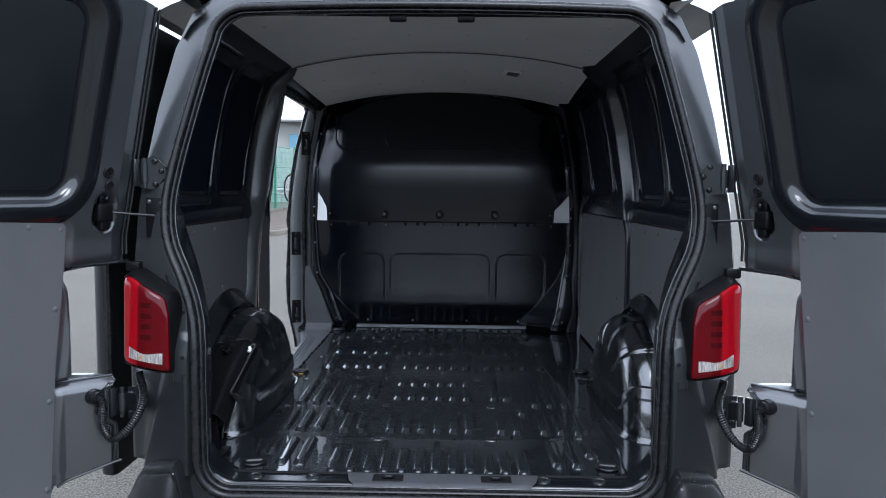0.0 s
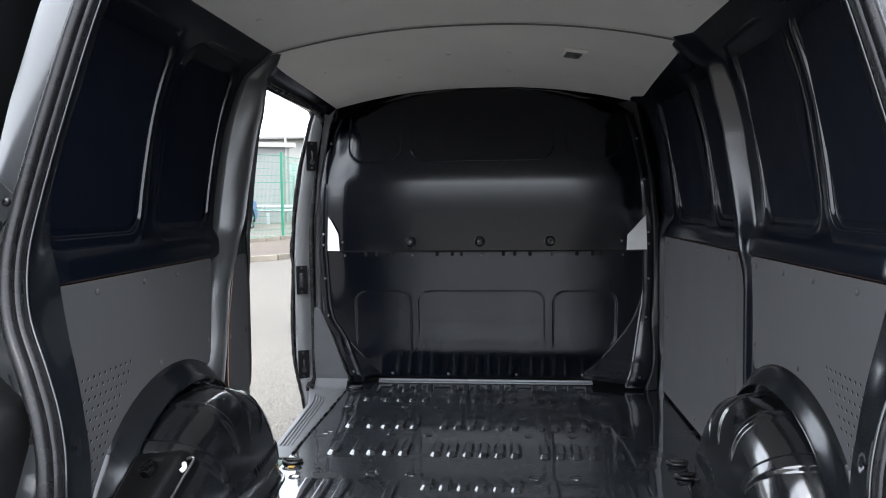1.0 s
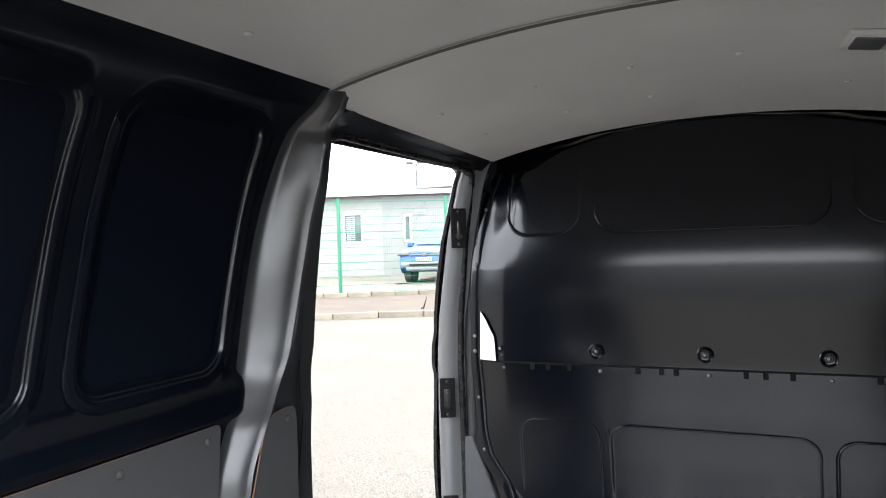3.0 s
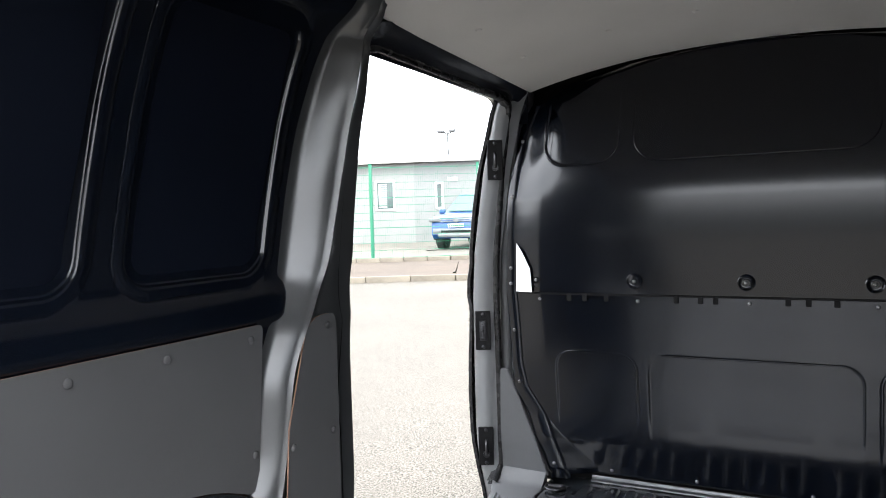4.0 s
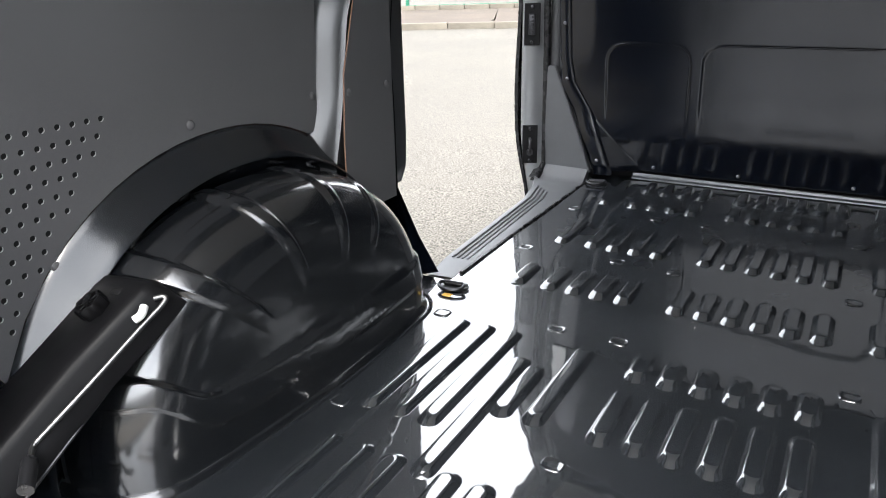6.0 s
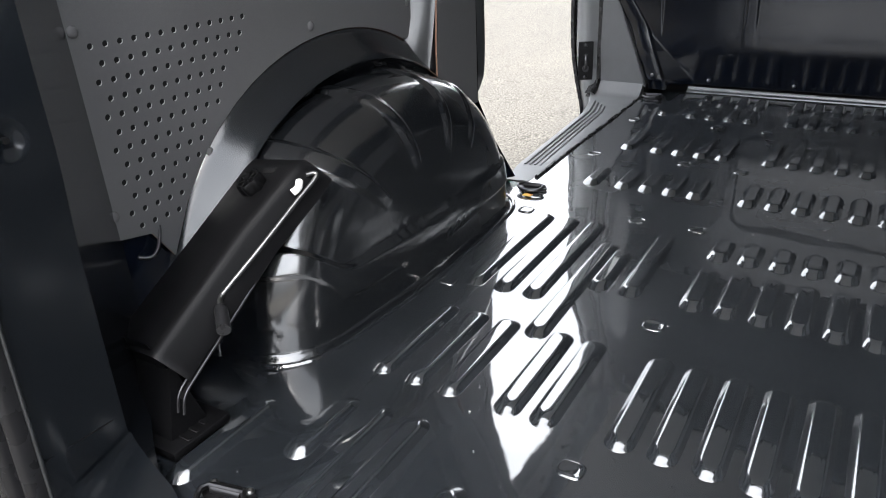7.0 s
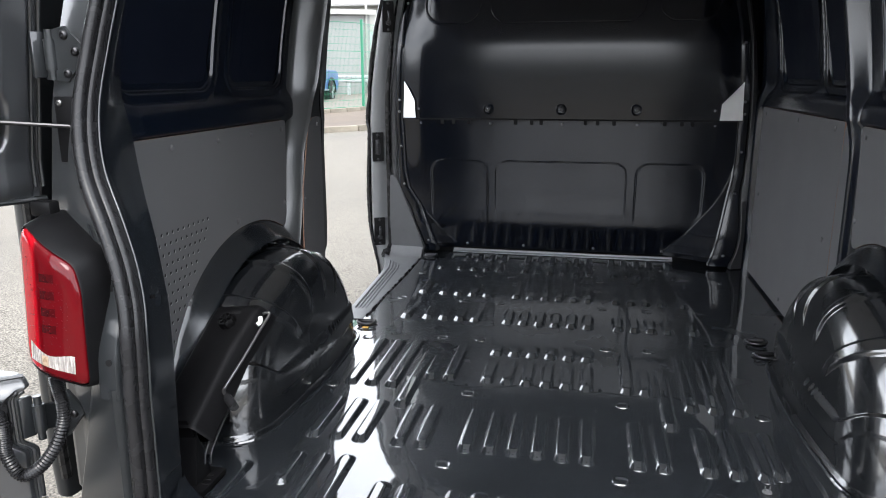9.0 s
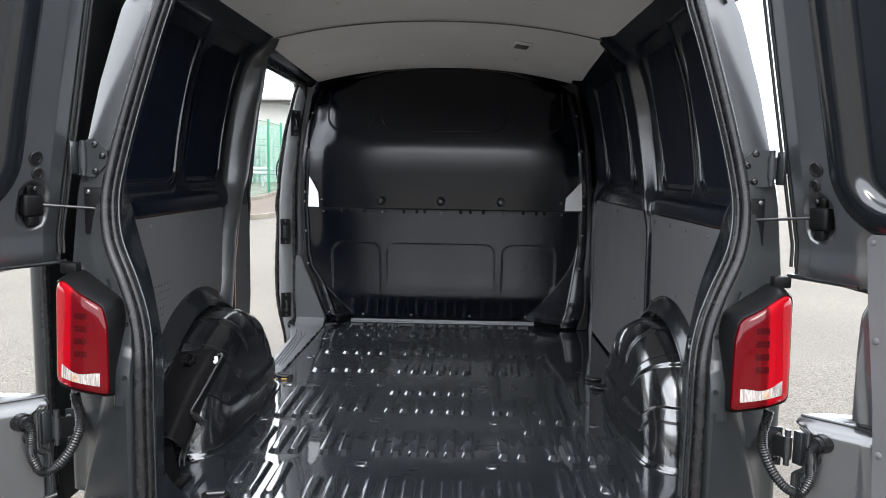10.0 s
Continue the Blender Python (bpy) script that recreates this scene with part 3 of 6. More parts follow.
for z in np.linspace(0.80, 2.02, 150):
    a, b, h, x = curve(z, POST_A), curve(z, POST_B), curve(z, POST_H), wall_half(z) - 0.03 * ease(1.93, 2.0, z)
    row = [(-(x + 0.012), a - 0.040, z), (-(x + 0.001), a - 0.022, z), (-(x - 0.002), a - 0.012, z)]
    for q in np.linspace(0, 1, 9):
        swell = 0.075 + 0.86 * q + 0.09 * math.sin(math.pi * q)
        row.append((-(x - h * min(1.0, swell)), a + (b - a) * q, z))
    row += [(-(x - h - 0.0035), b + 0.004, z), (-(x - h - 0.001), b + 0.010, z), (-(x - h + 0.004), b + 0.018, z), (-(x - h + 0.010), b + 0.035, z), (-(x - h + 0.012), max(b + 0.045, 1.384), z)]
    rows.append(row)
strip(bm, rows, False)
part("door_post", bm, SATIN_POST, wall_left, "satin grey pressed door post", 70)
wall_right = side_wall("wall_right", 1, 2.46, [(0.33, 0.670, 1.425, 1.945, 0.055), (0.735, 1.112, 1.425, 1.945, 0.055), (1.315, 1.60, 1.425, 1.945, 0.055), (1.685, 2.19, 1.425, 1.945, 0.055)],
                       [([(0.60, 1.118), (1.20, 1.122), (1.33, 1.130), (1.47, 1.165), (1.68, 1.195), (1.95, 1.21)],
                         [(0.60, 1.140), (1.20, 1.146), (1.33, 1.170), (1.47, 1.225), (1.68, 1.275), (1.95, 1.30)],
                         [(0.60, 0.018), (1.25, 0.020), (1.42, 0.040), (1.80, 0.044), (2.0, 0.03)], 0.1),
                        ([(0.60, 2.33), (1.30, 2.335), (1.45, 2.23), (1.95, 2.26)], [(0.60, 2.36), (1.30, 2.37), (1.45, 2.30), (1.95, 2.33)], [(0.60, 0.030), (2.0, 0.035)], 0.8)],
                       "dark grey pressed steel van side with blank windows")

# wheel housings: an outer edge line like half an ellipse, a rounded crown and a steep inner side
ARCH_Y, ARCH_A, ARCH_F, ARCH_B = 0.820, 0.430, 0.430, 0.390
FLANGE_A, FLANGE_B = 0.497, 0.470


def wheel_arch(sx, shift):
    arch = thing("wheel_arch", "glossy dark grey wheel housing with pressed ribs", "wheel arch", "wheel housings", "structure")
    prof = [(0.842, 0.972), (0.836, 0.984), (0.828, 0.992), (0.818, 0.997), (0.808, 1.0)]
    prof += [(x, 1.0 - 0.012 * (0.800 - x) / 0.04) for x in (0.790, 0.780, 0.770)]
    prof += [(0.760 - 0.098 * math.sin(a), 0.985 - 0.285 * (1 - math.cos(a))) for a in np.linspace(0, 0.47 * math.pi, 42)]
    prof += [(0.6616 - 0.0165 * math.sin(0.5 * math.pi * k / 22), 0.727 * (1 - k / 22) + 0.0008) for k in range(1, 23)]
    last = len(prof) - 1

    def shell(th, x, r):
        c, s = math.cos(th), math.sin(th)
        e = 0.95 if c > 0 else 0.90
        return Vector((x, ARCH_Y + (ARCH_F if c > 0 else ARCH_A) * math.copysign(abs(c) ** e, c) * r, ARCH_B * abs(s) ** e * r))

    def proud(p, th, r):
        """Pressed ribs over the crown, and the ledge round the skirt."""
        deg = math.degrees(th)
        out = 0.0
        for mid, wide, low, high in ((127.0, 2.6, 0.56, 0.0075), (101.0, 1.5, 0.58, 0.0056), (79.0, 1.5, 0.60, 0.0054), (60.0, 1.4, 0.64, 0.004)):
            k = abs(deg - mid + (1 - r) * 12)
            out += high * ease(wide + 1.5, wide - 0.6, k) * ease(low, low + 0.12, r)
        rear = ease(0.56, 0.45, p.y)
        top, base = 0.128 + 0.062 * rear, 0.072 + 0.076 * rear
        out += 0.0075 * ease(top + 0.006, top - 0.005, p.z) * (1 - 0.6 * ease(base + 0.004, base - 0.004, p.z))
        return out + 0.010 * ease(0.020, 0.0, p.z)

    bm = bmesh.new()

    def f(u, v):
        th = math.pi * u
        k = round(v * last)
        x, r = prof[k]
        p = shell(th, x, r)
        xa, ra = prof[max(k - 1, 0)]
        xb, rb = prof[min(k + 1, last)]
        along = shell(th, xb, rb) - shell(th, xa, ra)
        t0, t1 = max(0.02, th - 0.01), min(math.pi - 0.02, th + 0.01)
        n = along.cross(shell(t1, x, max(r, 0.05)) - shell(t0, x, max(r, 0.05))).normalized()
        if n.dot(Vector((-0.6, p.y - ARCH_Y, p.z))) < 0:
            n = -n
        p = p + n * proud(p, th, r)
        return (sx * p.x + shift, p.y, FLOOR - 0.003 + p.z)

    grid(bm, 620, last + 1, f)
    part("housing", bm, ARCH_PAINT, arch, "", 40)
    bm = bmesh.new()
    ring = [(0.872, 1.03), (0.861, 1.0), (0.8575, 0.985), (0.848, 0.80), (0.833, 0.5), (0.817, 0.24), (0.808, 0.10), (0.806, 0.045), (0.811, 0.0), (0.834, -0.10), (0.842, -0.5)]

    def g(u, v):
        th = math.pi * (0.005 + 0.99 * u)
        x, w = ring[round(v * 10)]
        c, s = math.cos(th), math.sin(th)
        a, b = (ARCH_F if c > 0 else ARCH_A) * 1.045, ARCH_B * 1.045
        y, z = a + (FLANGE_A - (0.02 if c > 0 else 0) - a) * w, b + (FLANGE_B - b) * w
        return (sx * x + shift * 0.25 * (w < 0.3), ARCH_Y + y * math.copysign(abs(c) ** 0.97, c), FLOOR + z * abs(s) ** 0.97)

    grid(bm, 110, 11, g)
    part("arch_flange", bm, JAMB_PAINT, arch, "satin painted flange round the housing", 40)
    foot = [(x, -ARCH_A * r) for x, r in prof[2:]] + [(x, ARCH_F * r) for x, r in reversed(prof[2:-1])]
    bm = bmesh.new()
    tube(bm, [(sx * (0.88 + (x - 0.88) * 1.075) + shift, ARCH_Y + y * 1.04, FLOOR + 0.001) for x, y in foot], 0.004, 6, 0.0012)
    part("sealed_joint", bm, FLOOR_PAINT, arch)
    for k in range(5):
        th = math.pi * (0.34 + 0.085 * k)
        bm = bmesh.new()
        spot = (sx * 0.832 + shift * 0.5, ARCH_Y + ARCH_A * math.cos(th) * 1.022, FLOOR + ARCH_B * math.sin(th) * 1.022)
        box(bm, spot, (0.020, 0.024, 0.009), 0.003, 2, Matrix.Rotation(th - math.pi / 2, 3, "X"))
        part("flange_tab", bm, ARCH_PAINT, arch)
    return arch


wheel_arch(-1, 0.0)
wheel_arch(1, 0.042)

# hardboard lining of the walls
def board(wall, sx, pts, name="lining_panel", label="grey hardboard lining panel", x=0.008):
    bm = bmesh.new()
    vs = [bm.verts.new((sx * (wall_half(z) - x), y, z)) for y, z in pts]
    face = bm.faces.new(vs)
    made = bmesh.ops.extrude_face_region(bm, geom=[face])["geom"]
    bmesh.ops.translate(bm, verts=[v for v in made if isinstance(v, bmesh.types.BMVert)], vec=(-sx * 0.004, 0, 0))
    bmesh.ops.triangulate(bm, faces=[f for f in bm.faces if len(f.verts) > 4])
    bm.normal_update()
    for one in bm.faces:
        one.material_index = 1 if abs(one.normal.x) < 0.5 else 0
    return part(name, bm, [BOARD, BOARD_EDGE], wall, label)


def arch_cut(y0, y1, grow, n=16):
    """Points along the flange of the wheel housing, from y0 to y1."""
    out = []
    for y in np.linspace(y0, y1, n):
        c = min(0.999, abs(y - ARCH_Y) / ((FLANGE_A - (0.02 if y > ARCH_Y else 0)) * grow))
        out.append((y, FLOOR + FLANGE_B * grow * (1 - c ** 2.06) ** 0.485))
    return out


def round_corner(a, b, c, r, n=5):
    """Points that round the corner b of the line a, b, c."""
    a, b, c = Vector(a), Vector(b), Vector(c)
    p, q = b + (a - b).normalized() * r, b + (c - b).normalized() * r
    return [tuple((1 - t) ** 2 * p + 2 * t * (1 - t) * b + t * t * q) for t in np.linspace(0, 1, n)]


for wall, sx, y_far in ((wall_left, -1, 1.112), (wall_right, 1, 1.112)):
    cut = arch_cut(0.362, 1.035, 1.0)
    pts = [(0.262, 1.322), (0.272, 1.20), (0.275, 0.985), (0.262, 0.825), (0.33, 0.812)] + cut[0:1] + cut + round_corner((1.035, 0.992), (1.078, 0.978), (y_far - 0.012, 1.1), 0.03) + round_corner((y_far - 0.01, 1.2), (y_far, 1.322), (1.0, 1.322), 0.012)
    pts = [p for i, p in enumerate(pts) if i == 0 or (Vector(p) - Vector(pts[i - 1])).length > 0.002]
    board(wall, sx, pts)
    for y, z in ((0.672, 1.295), (0.862, 1.295), (1.075, 1.295), (0.45, 1.295), (0.752, 1.058), (1.075, 1.06), (0.47, 0.90), (0.285, 1.12), (0.285, 1.29), (0.275, 0.86)):
        fix(RIVET, wall, (sx * (wall_half(z) - 0.012), y, z), (-sx, 0, 0), "rivet")
board(wall_left, -1, [(1.112, 0.83), (1.18, 0.79), (1.30, 0.79), (1.305, 1.29)] + round_corner((1.298, 1.2), (1.303, 1.325), (1.2, 1.325), 0.02) + round_corner((1.25, 1.325), (1.205, 1.325), (1.140, 1.15), 0.05) + [(1.128, 1.1), (1.114, 0.95)], label="narrow grey hardboard panel beside the door", x=0.054)
for y, z in ((1.272, 1.30), (1.28, 1.06), (1.20, 0.815), (1.14, 1.06)):
    fix(RIVET, wall_left, (-(wall_half(z) - 0.058), y, z), (1, 0, 0), "rivet")
board(wall_right, 1, [(1.245, 0.585), (2.32, 0.585), (2.32, 1.325), (1.255, 1.325), (1.245, 1.2)], x=0.010)
board(wall_right, 1, [(1.165, 0.84), (1.232, 0.72), (1.238, 1.20)] + round_corner((1.238, 1.25), (1.236, 1.325), (1.19, 1.325), 0.03) + round_corner((1.19, 1.325), (1.168, 1.325), (1.166, 1.2), 0.02), label="narrow grey hardboard strip", x=0.012)
for y, z in ((1.33, 1.30), (1.75, 1.30), (2.25, 1.30), (1.33, 0.95), (2.25, 0.95), (1.33, 0.62), (1.75, 0.62)):
    fix(RIVET, wall_right, (wall_half(z) - 0.014, y, z), (-1, 0, 0), "rivet")

# roof lining in two sheets
def roof_z(x, y):
    return interp(y, [(0.25, 2.10), (1.3, 2.102), (2.45, 2.068)]) - 0.088 * (abs(x) / 0.735) ** 2.2


ceiling = thing("ceiling", "light grey hardboard roof lining in two sheets", "ceiling", kind="structure")
for y0, y1, dz in ((0.27, 1.325, 0.0), (1.310, 2.435, -0.006)):
    bm = bmesh.new()
    vs = grid(bm, 30, 40, lambda u, v: (-0.740 + 1.48 * u, y0 + (y1 - y0) * v, roof_z(-0.740 + 1.48 * u, y0 + (y1 - y0) * v) + dz))
    made = bmesh.ops.extrude_face_region(bm, geom=list(bm.faces))["geom"]
    bmesh.ops.translate(bm, verts=[v for v in made if isinstance(v, bmesh.types.BMVert)], vec=(0, 0, 0.004))
    part("lining_sheet", bm, LINER, ceiling, "", 60)
bm = bmesh.new()
tube(bm, [(x, 1.312, roof_z(x, 1.31) - 0.0065) for x in np.linspace(-0.735, 0.735, 60)], 0.0035, 6)
part("joint_strip", bm, TRIM, ceiling, "thin dark joint strip")
ROOF_RIVET = screw_mesh("rivet", 0.009, 0.005, LINER, False)
for y in (0.55, 0.95, 1.72, 2.05):
    for x in (-0.62, -0.36, -0.12, 0.12, 0.36, 0.62):
        if not (y == 1.72 and x == 0.36):
            fix(ROOF_RIVET, ceiling, (x, y, roof_z(x, y) - (0.006 if y > 1.3 else 0)), (0, 0, -1), "rivet")
bm = bmesh.new()
grid(bm, 24, 30, lambda u, v: (-0.93 + 1.86 * u, -0.0 + 0.26 + 3.4 * v, 2.135 - 0.13 * abs(-1 + 2 * u) ** 4))
part("roof_skin", bm, PAINT, ceiling, "glossy dark grey outer roof")
for sx in (-1, 1):
    bm = bmesh.new()
    rail = [(0.795, 1.93), (0.775, 1.965), (0.757, 1.985), (0.738, 2.0), (0.730, 2.018), (0.745, 2.05), (0.82, 2.06)]
    strip(bm, [[(sx * a, y, z) for a, z in rail] for y in np.linspace(0.22, 2.45, 24)], False)
    part("roof_rail", bm, INNER_PAINT, ceiling, "dark painted roof rail", 60)

# bulkhead between load room and cab
bulkhead = thing("bulkhead", "satin black pressed steel bulkhead in two sheets", "bulkhead", kind="structure")
BX = -0.008


def bulk_y(z):
    return curve(z, [(0.60, 2.476), (0.66, 2.458), (0.73, 2.430), (0.78, 2.420), (1.00, 2.396), (1.20, 2.370), (1.262, 2.362), (1.40, 2.357), (1.49, 2.355), (1.58, 2.357), (1.69, 2.369), (1.80, 2.392), (2.08, 2.464)])


TOP_EDGE = [(2.0, 0.60), (2.045, 0.42), (2.065, 0.2), (2.07, 0.05)]
SIDE_L = [(0.60, 0.622), (0.64, 0.636), (0.82, 0.701), (0.916, 0.760), (1.0, 0.775), (1.24, 0.783), (1.535, 0.772), (1.7, 0.760), (1.85, 0.742), (1.93, 0.712)] + TOP_EDGE
SIDE_R = [(0.60, 0.700), (0.667, 0.722), (0.866, 0.756), (1.0, 0.778), (1.1, 0.782), (1.28, 0.778), (1.40, 0.772), (1.64, 0.752), (1.80, 0.730), (1.93, 0.700)] + TOP_EDGE


LOWER = [(-0.645, -0.365, 0.62, 1.055, 0.06), (-0.325, 0.300, 0.62, 1.055, 0.06), (0.345, 0.65, 0.62, 1.055, 0.06)]
UPPER = [(-0.665, -0.405, 1.70, 2.02, 0.08), (-0.355, 0.345, 1.70, 2.04, 0.08), (0.405, 0.665, 1.70, 2.02, 0.08)]


def bulk_side(z, sx):
    return interp(z, SIDE_R if sx > 0 else SIDE_L)


def flange_wide(z, sx):
    """Width of the screwed edge flange, wider towards the floor."""
    return 0.040 + 0.046 * ease(1.0, 0.68, z) if sx > 0 else 0.034 + 0.024 * ease(1.0, 0.85, z)


def wedge(x, z):
    """How far a point lies beyond the pressed crease in the lower corners."""
    return abs(x) - curve(z, [(0.62, 0.500), (0.70, 0.575), (0.80, 0.660), (0.93, 0.742), (1.10, 0.80), (1.2, 0.85)]) - (0.028 if x < 0 else -0.004)


def wedge_y(k):
    return -0.55 * (max(0.0, k + 0.005) ** 2 / 0.020 if k < 0.005 else k)


def bulk_sheet(name, z0, z1, nz, proud, frames, label):
    bm = bmesh.new()

    def f(u, v):
        z = z0 + (z1 - z0) * v
        a, b = bulk_side(z, -1), bulk_side(z, 1)
        x = -a + (a + b) * u
        y = bulk_y(z)
        for fr in frames:
            s = rounded_rect(x, z, *fr)
            y += 0.0045 * ease(0.004, -0.003, s) * ease(0.0, -0.03, wedge(x, z)) * (ease(0.74, 0.90, z) if z < 1.3 else ease(2.02, 1.90, z))
        y += wedge_y(wedge(x, z))
        edge = b - x if x > 0 else a + x
        high = ease(1.58, 1.80, z)
        y += 0.016 * ease(0.105, 0.0, edge) ** 1.4 * ease(0.95, 1.2, z) * (1 - high) + high * 0.055 * ease(0.17, 0.0, edge) ** 1.3
        return (BX + x, y - proud, z)

    grid(bm, 420, nz, f)
    return part(name, bm, BULK, bulkhead, label, 60)


def bulk_edge(z, sx):
    return bulk_y(z) + wedge_y(wedge(sx * bulk_side(z, sx), z)) + 0.016 * ease(0.95, 1.2, z) + 0.036 * ease(1.58, 1.80, z)


bulk_sheet("lower_sheet", 0.60, 1.285, 190, 0.0, LOWER, "black lower sheet with pressed panels")
bulk_sheet("upper_sheet", 1.262, 2.07, 220, 0.007, UPPER, "black upper sheet that overlaps the lower one")
for frames, proud, lower in ((LOWER, 0.0, True), (UPPER, 0.007, False)):
    for x0, x1, z0, z1, r in frames:
        c = [(x0 + r, z0 + r, 180), (x1 - r, z0 + r, 270), (x1 - r, z1 - r, 0), (x0 + r, z1 - r, 90)]
        c = c[2:] + c[:2] if lower else c
        pts = [(x1, z0 + 0.15), (x1, z0 + 0.24)] if lower else [(x0, z1 - 0.14), (x0, z1 - 0.17)]
        for cx, cz, a0 in (c[:2]):
            pts += [(cx + r * math.cos(radians(a0 + 7.5 * k)), cz + r * math.sin(radians(a0 + 7.5 * k))) for k in range(13)]
        pts += [(x0, z0 + 0.24), (x0, z0 + 0.15)] if lower else [(x1, z1 - 0.17), (x1, z1 - 0.14)]
        fine = []
        for p, q in zip(pts, pts[1:]):
            n = max(1, int(math.dist(p, q) / 0.02))
            fine += [(p[0] + (q[0] - p[0]) * k / n, p[1] + (q[1] - p[1]) * k / n) for k in range(n)]
        fine.append(pts[-1])
        n = len(fine)
        bm = bmesh.new()
        tube(bm, [(BX + x, bulk_y(z) + wedge_y(wedge(x, z)) - proud + 0.0006 + 0.004 * (ease(n - 8, n, i) + ease(8, 0, i)), z) for i, (x, z) in enumerate(fine)], 0.0022, 8)
        part("pressed_crease", bm, BULK, bulkhead)
for sx in (-1, 1):
    bm = bmesh.new()
    strip(bm, [[(BX + sx * (bulk_side(z, sx) + off + k * flange_wide(z, sx)), bulk_edge(z, sx) + dy, z) for z in np.linspace(0.585, 1.93, 90)] for off, k, dy in ((-0.010, 0, 0.004), (-0.002, 0, -0.004), (0.004, 0, -0.006), (-0.004, 1, -0.009), (0.0, 1, -0.007), (0.004, 1, 0.02))], False)
    part("edge_flange", bm, BULK, bulkhead, "black screwed edge flange", 60)
    for z in (0.64, 0.93, 1.12, 1.29, 1.345, 1.60, 1.80):
        fix(SCREW, bulkhead, (BX + sx * (bulk_side(z, sx) + 0.5 * flange_wide(z, sx)), bulk_edge(z, sx) - 0.0085, z), (0, -1, 0))
for x in (-0.48, -0.192, 0.155, 0.485):
    fix(SCREW, bulkhead, (x, bulk_y(0.62) - 0.004, 0.620), (0, -1, 0))
# shadow below the upper sheet's edge, drawn as a black strip
bm = bmesh.new()
strip(bm, [[(BX - 0.775 + 1.55 * u, bulk_y(1.258) + dy + 0.016 * ease(0.105, 0.0, 0.775 - abs(-0.775 + 1.55 * u)) ** 1.4, 1.258 + dz) for dy, dz in ((0.004, 0.006), (-0.002, 0.0055), (-0.0022, -0.004), (0.004, -0.0045))] for u in np.linspace(0, 1, 60)], False)
part("overlap_shadow", bm, BLACK, bulkhead, "black strip drawn for the shadow under the overlapping sheet")
DISH = bmesh.new()
dish = [(0.026, 0.0), (0.024, 0.002), (0.019, -0.0025), (0.0125, -0.003), (0.0120, 0.004), (0.0105, 0.0055), (0.006, 0.0055), (0.0055, 0.002), (0.0005, 0.002)]
grid(DISH, 24, 9, lambda u, v: (dish[round(v * 8)][0] * math.cos(u * math.tau), dish[round(v * 8)][0] * math.sin(u * math.tau), dish[round(v * 8)][1] + 0.0035), loop_u=True)
DISH = finish(DISH, "bolt", BULK)
for k in range(5):
    x = -0.705 + 0.341 * k
    fix(DISH, bulkhead, (x, bulk_y(1.305) - 0.0075 + (0.006 if k in (0, 4) else 0), 1.305), (0, -1, 0), "bolt")
    fix(SCREW, bulkhead, (x, bulk_y(1.305) - 0.014 + (0.006 if k in (0, 4) else 0), 1.305), (0, -1, 0))
    fix(SCREW, bulkhead, (x + 0.008, bulk_y(1.238) - 0.001 + (0.004 if k in (0, 4) else 0), 1.238), (0, -1, 0))
    if k < 4:
        for d in (0.115, 0.17, 0.245) if k in (0, 2) else (0.13, 0.205, 0.25):
            bm = bmesh.new()
            box(bm, (x + d, bulk_y(1.245) - 0.002, 1.245), (0.016, 0.006, 0.022), 0.001, 1)
            part("tab_slot", bm, BLACK, bulkhead)
bm = bmesh.new()
prof = [(0.0, 0.018), (-0.003, 0.015), (-0.004, 0.007), (-0.012, 0.0055), (-0.020, 0.0045), (-0.021, 0.0)]
strip(bm, [[(BX - 0.545 + 1.09 * u, 2.478 + a - 0.004, FLOOR + 0.004 + b) for a, b in prof] for u in np.linspace(0, 1, 30)], False)
part("bottom_rail", bm, RAIL_METAL, bulkhead, "painted metal foot rail", 60)
for sx in (-1, 1):
    bm = bmesh.new()
    pts = [(0.778, 1.262), (0.712, 1.262), (0.716, 1.345), (0.748, 1.405), (0.770, 1.435)] if sx < 0 else [(0.790, 1.262), (0.690, 1.262), (0.694, 1.335), (0.742, 1.385), (0.783, 1.43)]
    plate(bm, [(BX + sx * a, bulk_y(z) - 0.012 + 0.02 * ease(0.72, 0.78, a), z) for a, z in pts], (0, -1, 0), 0.004)
    part("foam_tag", bm, PAPER, bulkhead, "torn white foam tag at the bulkhead edge")
bm = bmesh.new()
STRIP_X = [(0.575, 0.850), (0.80, 0.856), (1.12, 0.862), (1.30, 0.850), (1.59, 0.812), (1.90, 0.748), (1.98, 0.730)]
strip(bm, [[(BX + bulk_side(z, 1) + flange_wide(z, 1) + 0.002, bulk_edge(z, 1) + 0.03, z), (BX + bulk_side(z, 1) + flange_wide(z, 1) + 0.005, bulk_edge(z, 1) - 0.004, z), (BX + bulk_side(z, 1) + flange_wide(z, 1) + 0.010, bulk_edge(z, 1) - 0.010, z), (interp(z, STRIP_X) - 0.006, 2.382, z), (interp(z, STRIP_X), 2.390, z), (interp(z, STRIP_X) + 0.01, 2.42, z)] for z in np.linspace(0.575, 1.98, 70)], False)
part("post_lining", bm, POST_LINING, bulkhead, "dark grey post lining beside the bulkhead", 60)
bm = bmesh.new()
box(bm, (0.838, 2.392, 0.765), (0.052, 0.012, 0.006))
part("lining_joint", bm, BLACK, bulkhead)
# cab side of the shell, dark and closed
bm = bmesh.new()
box(bm, (0, 2.62, 1.30), (1.80, 0.02, 1.60))
part("cab_lining", bm, BLACK, bulkhead)

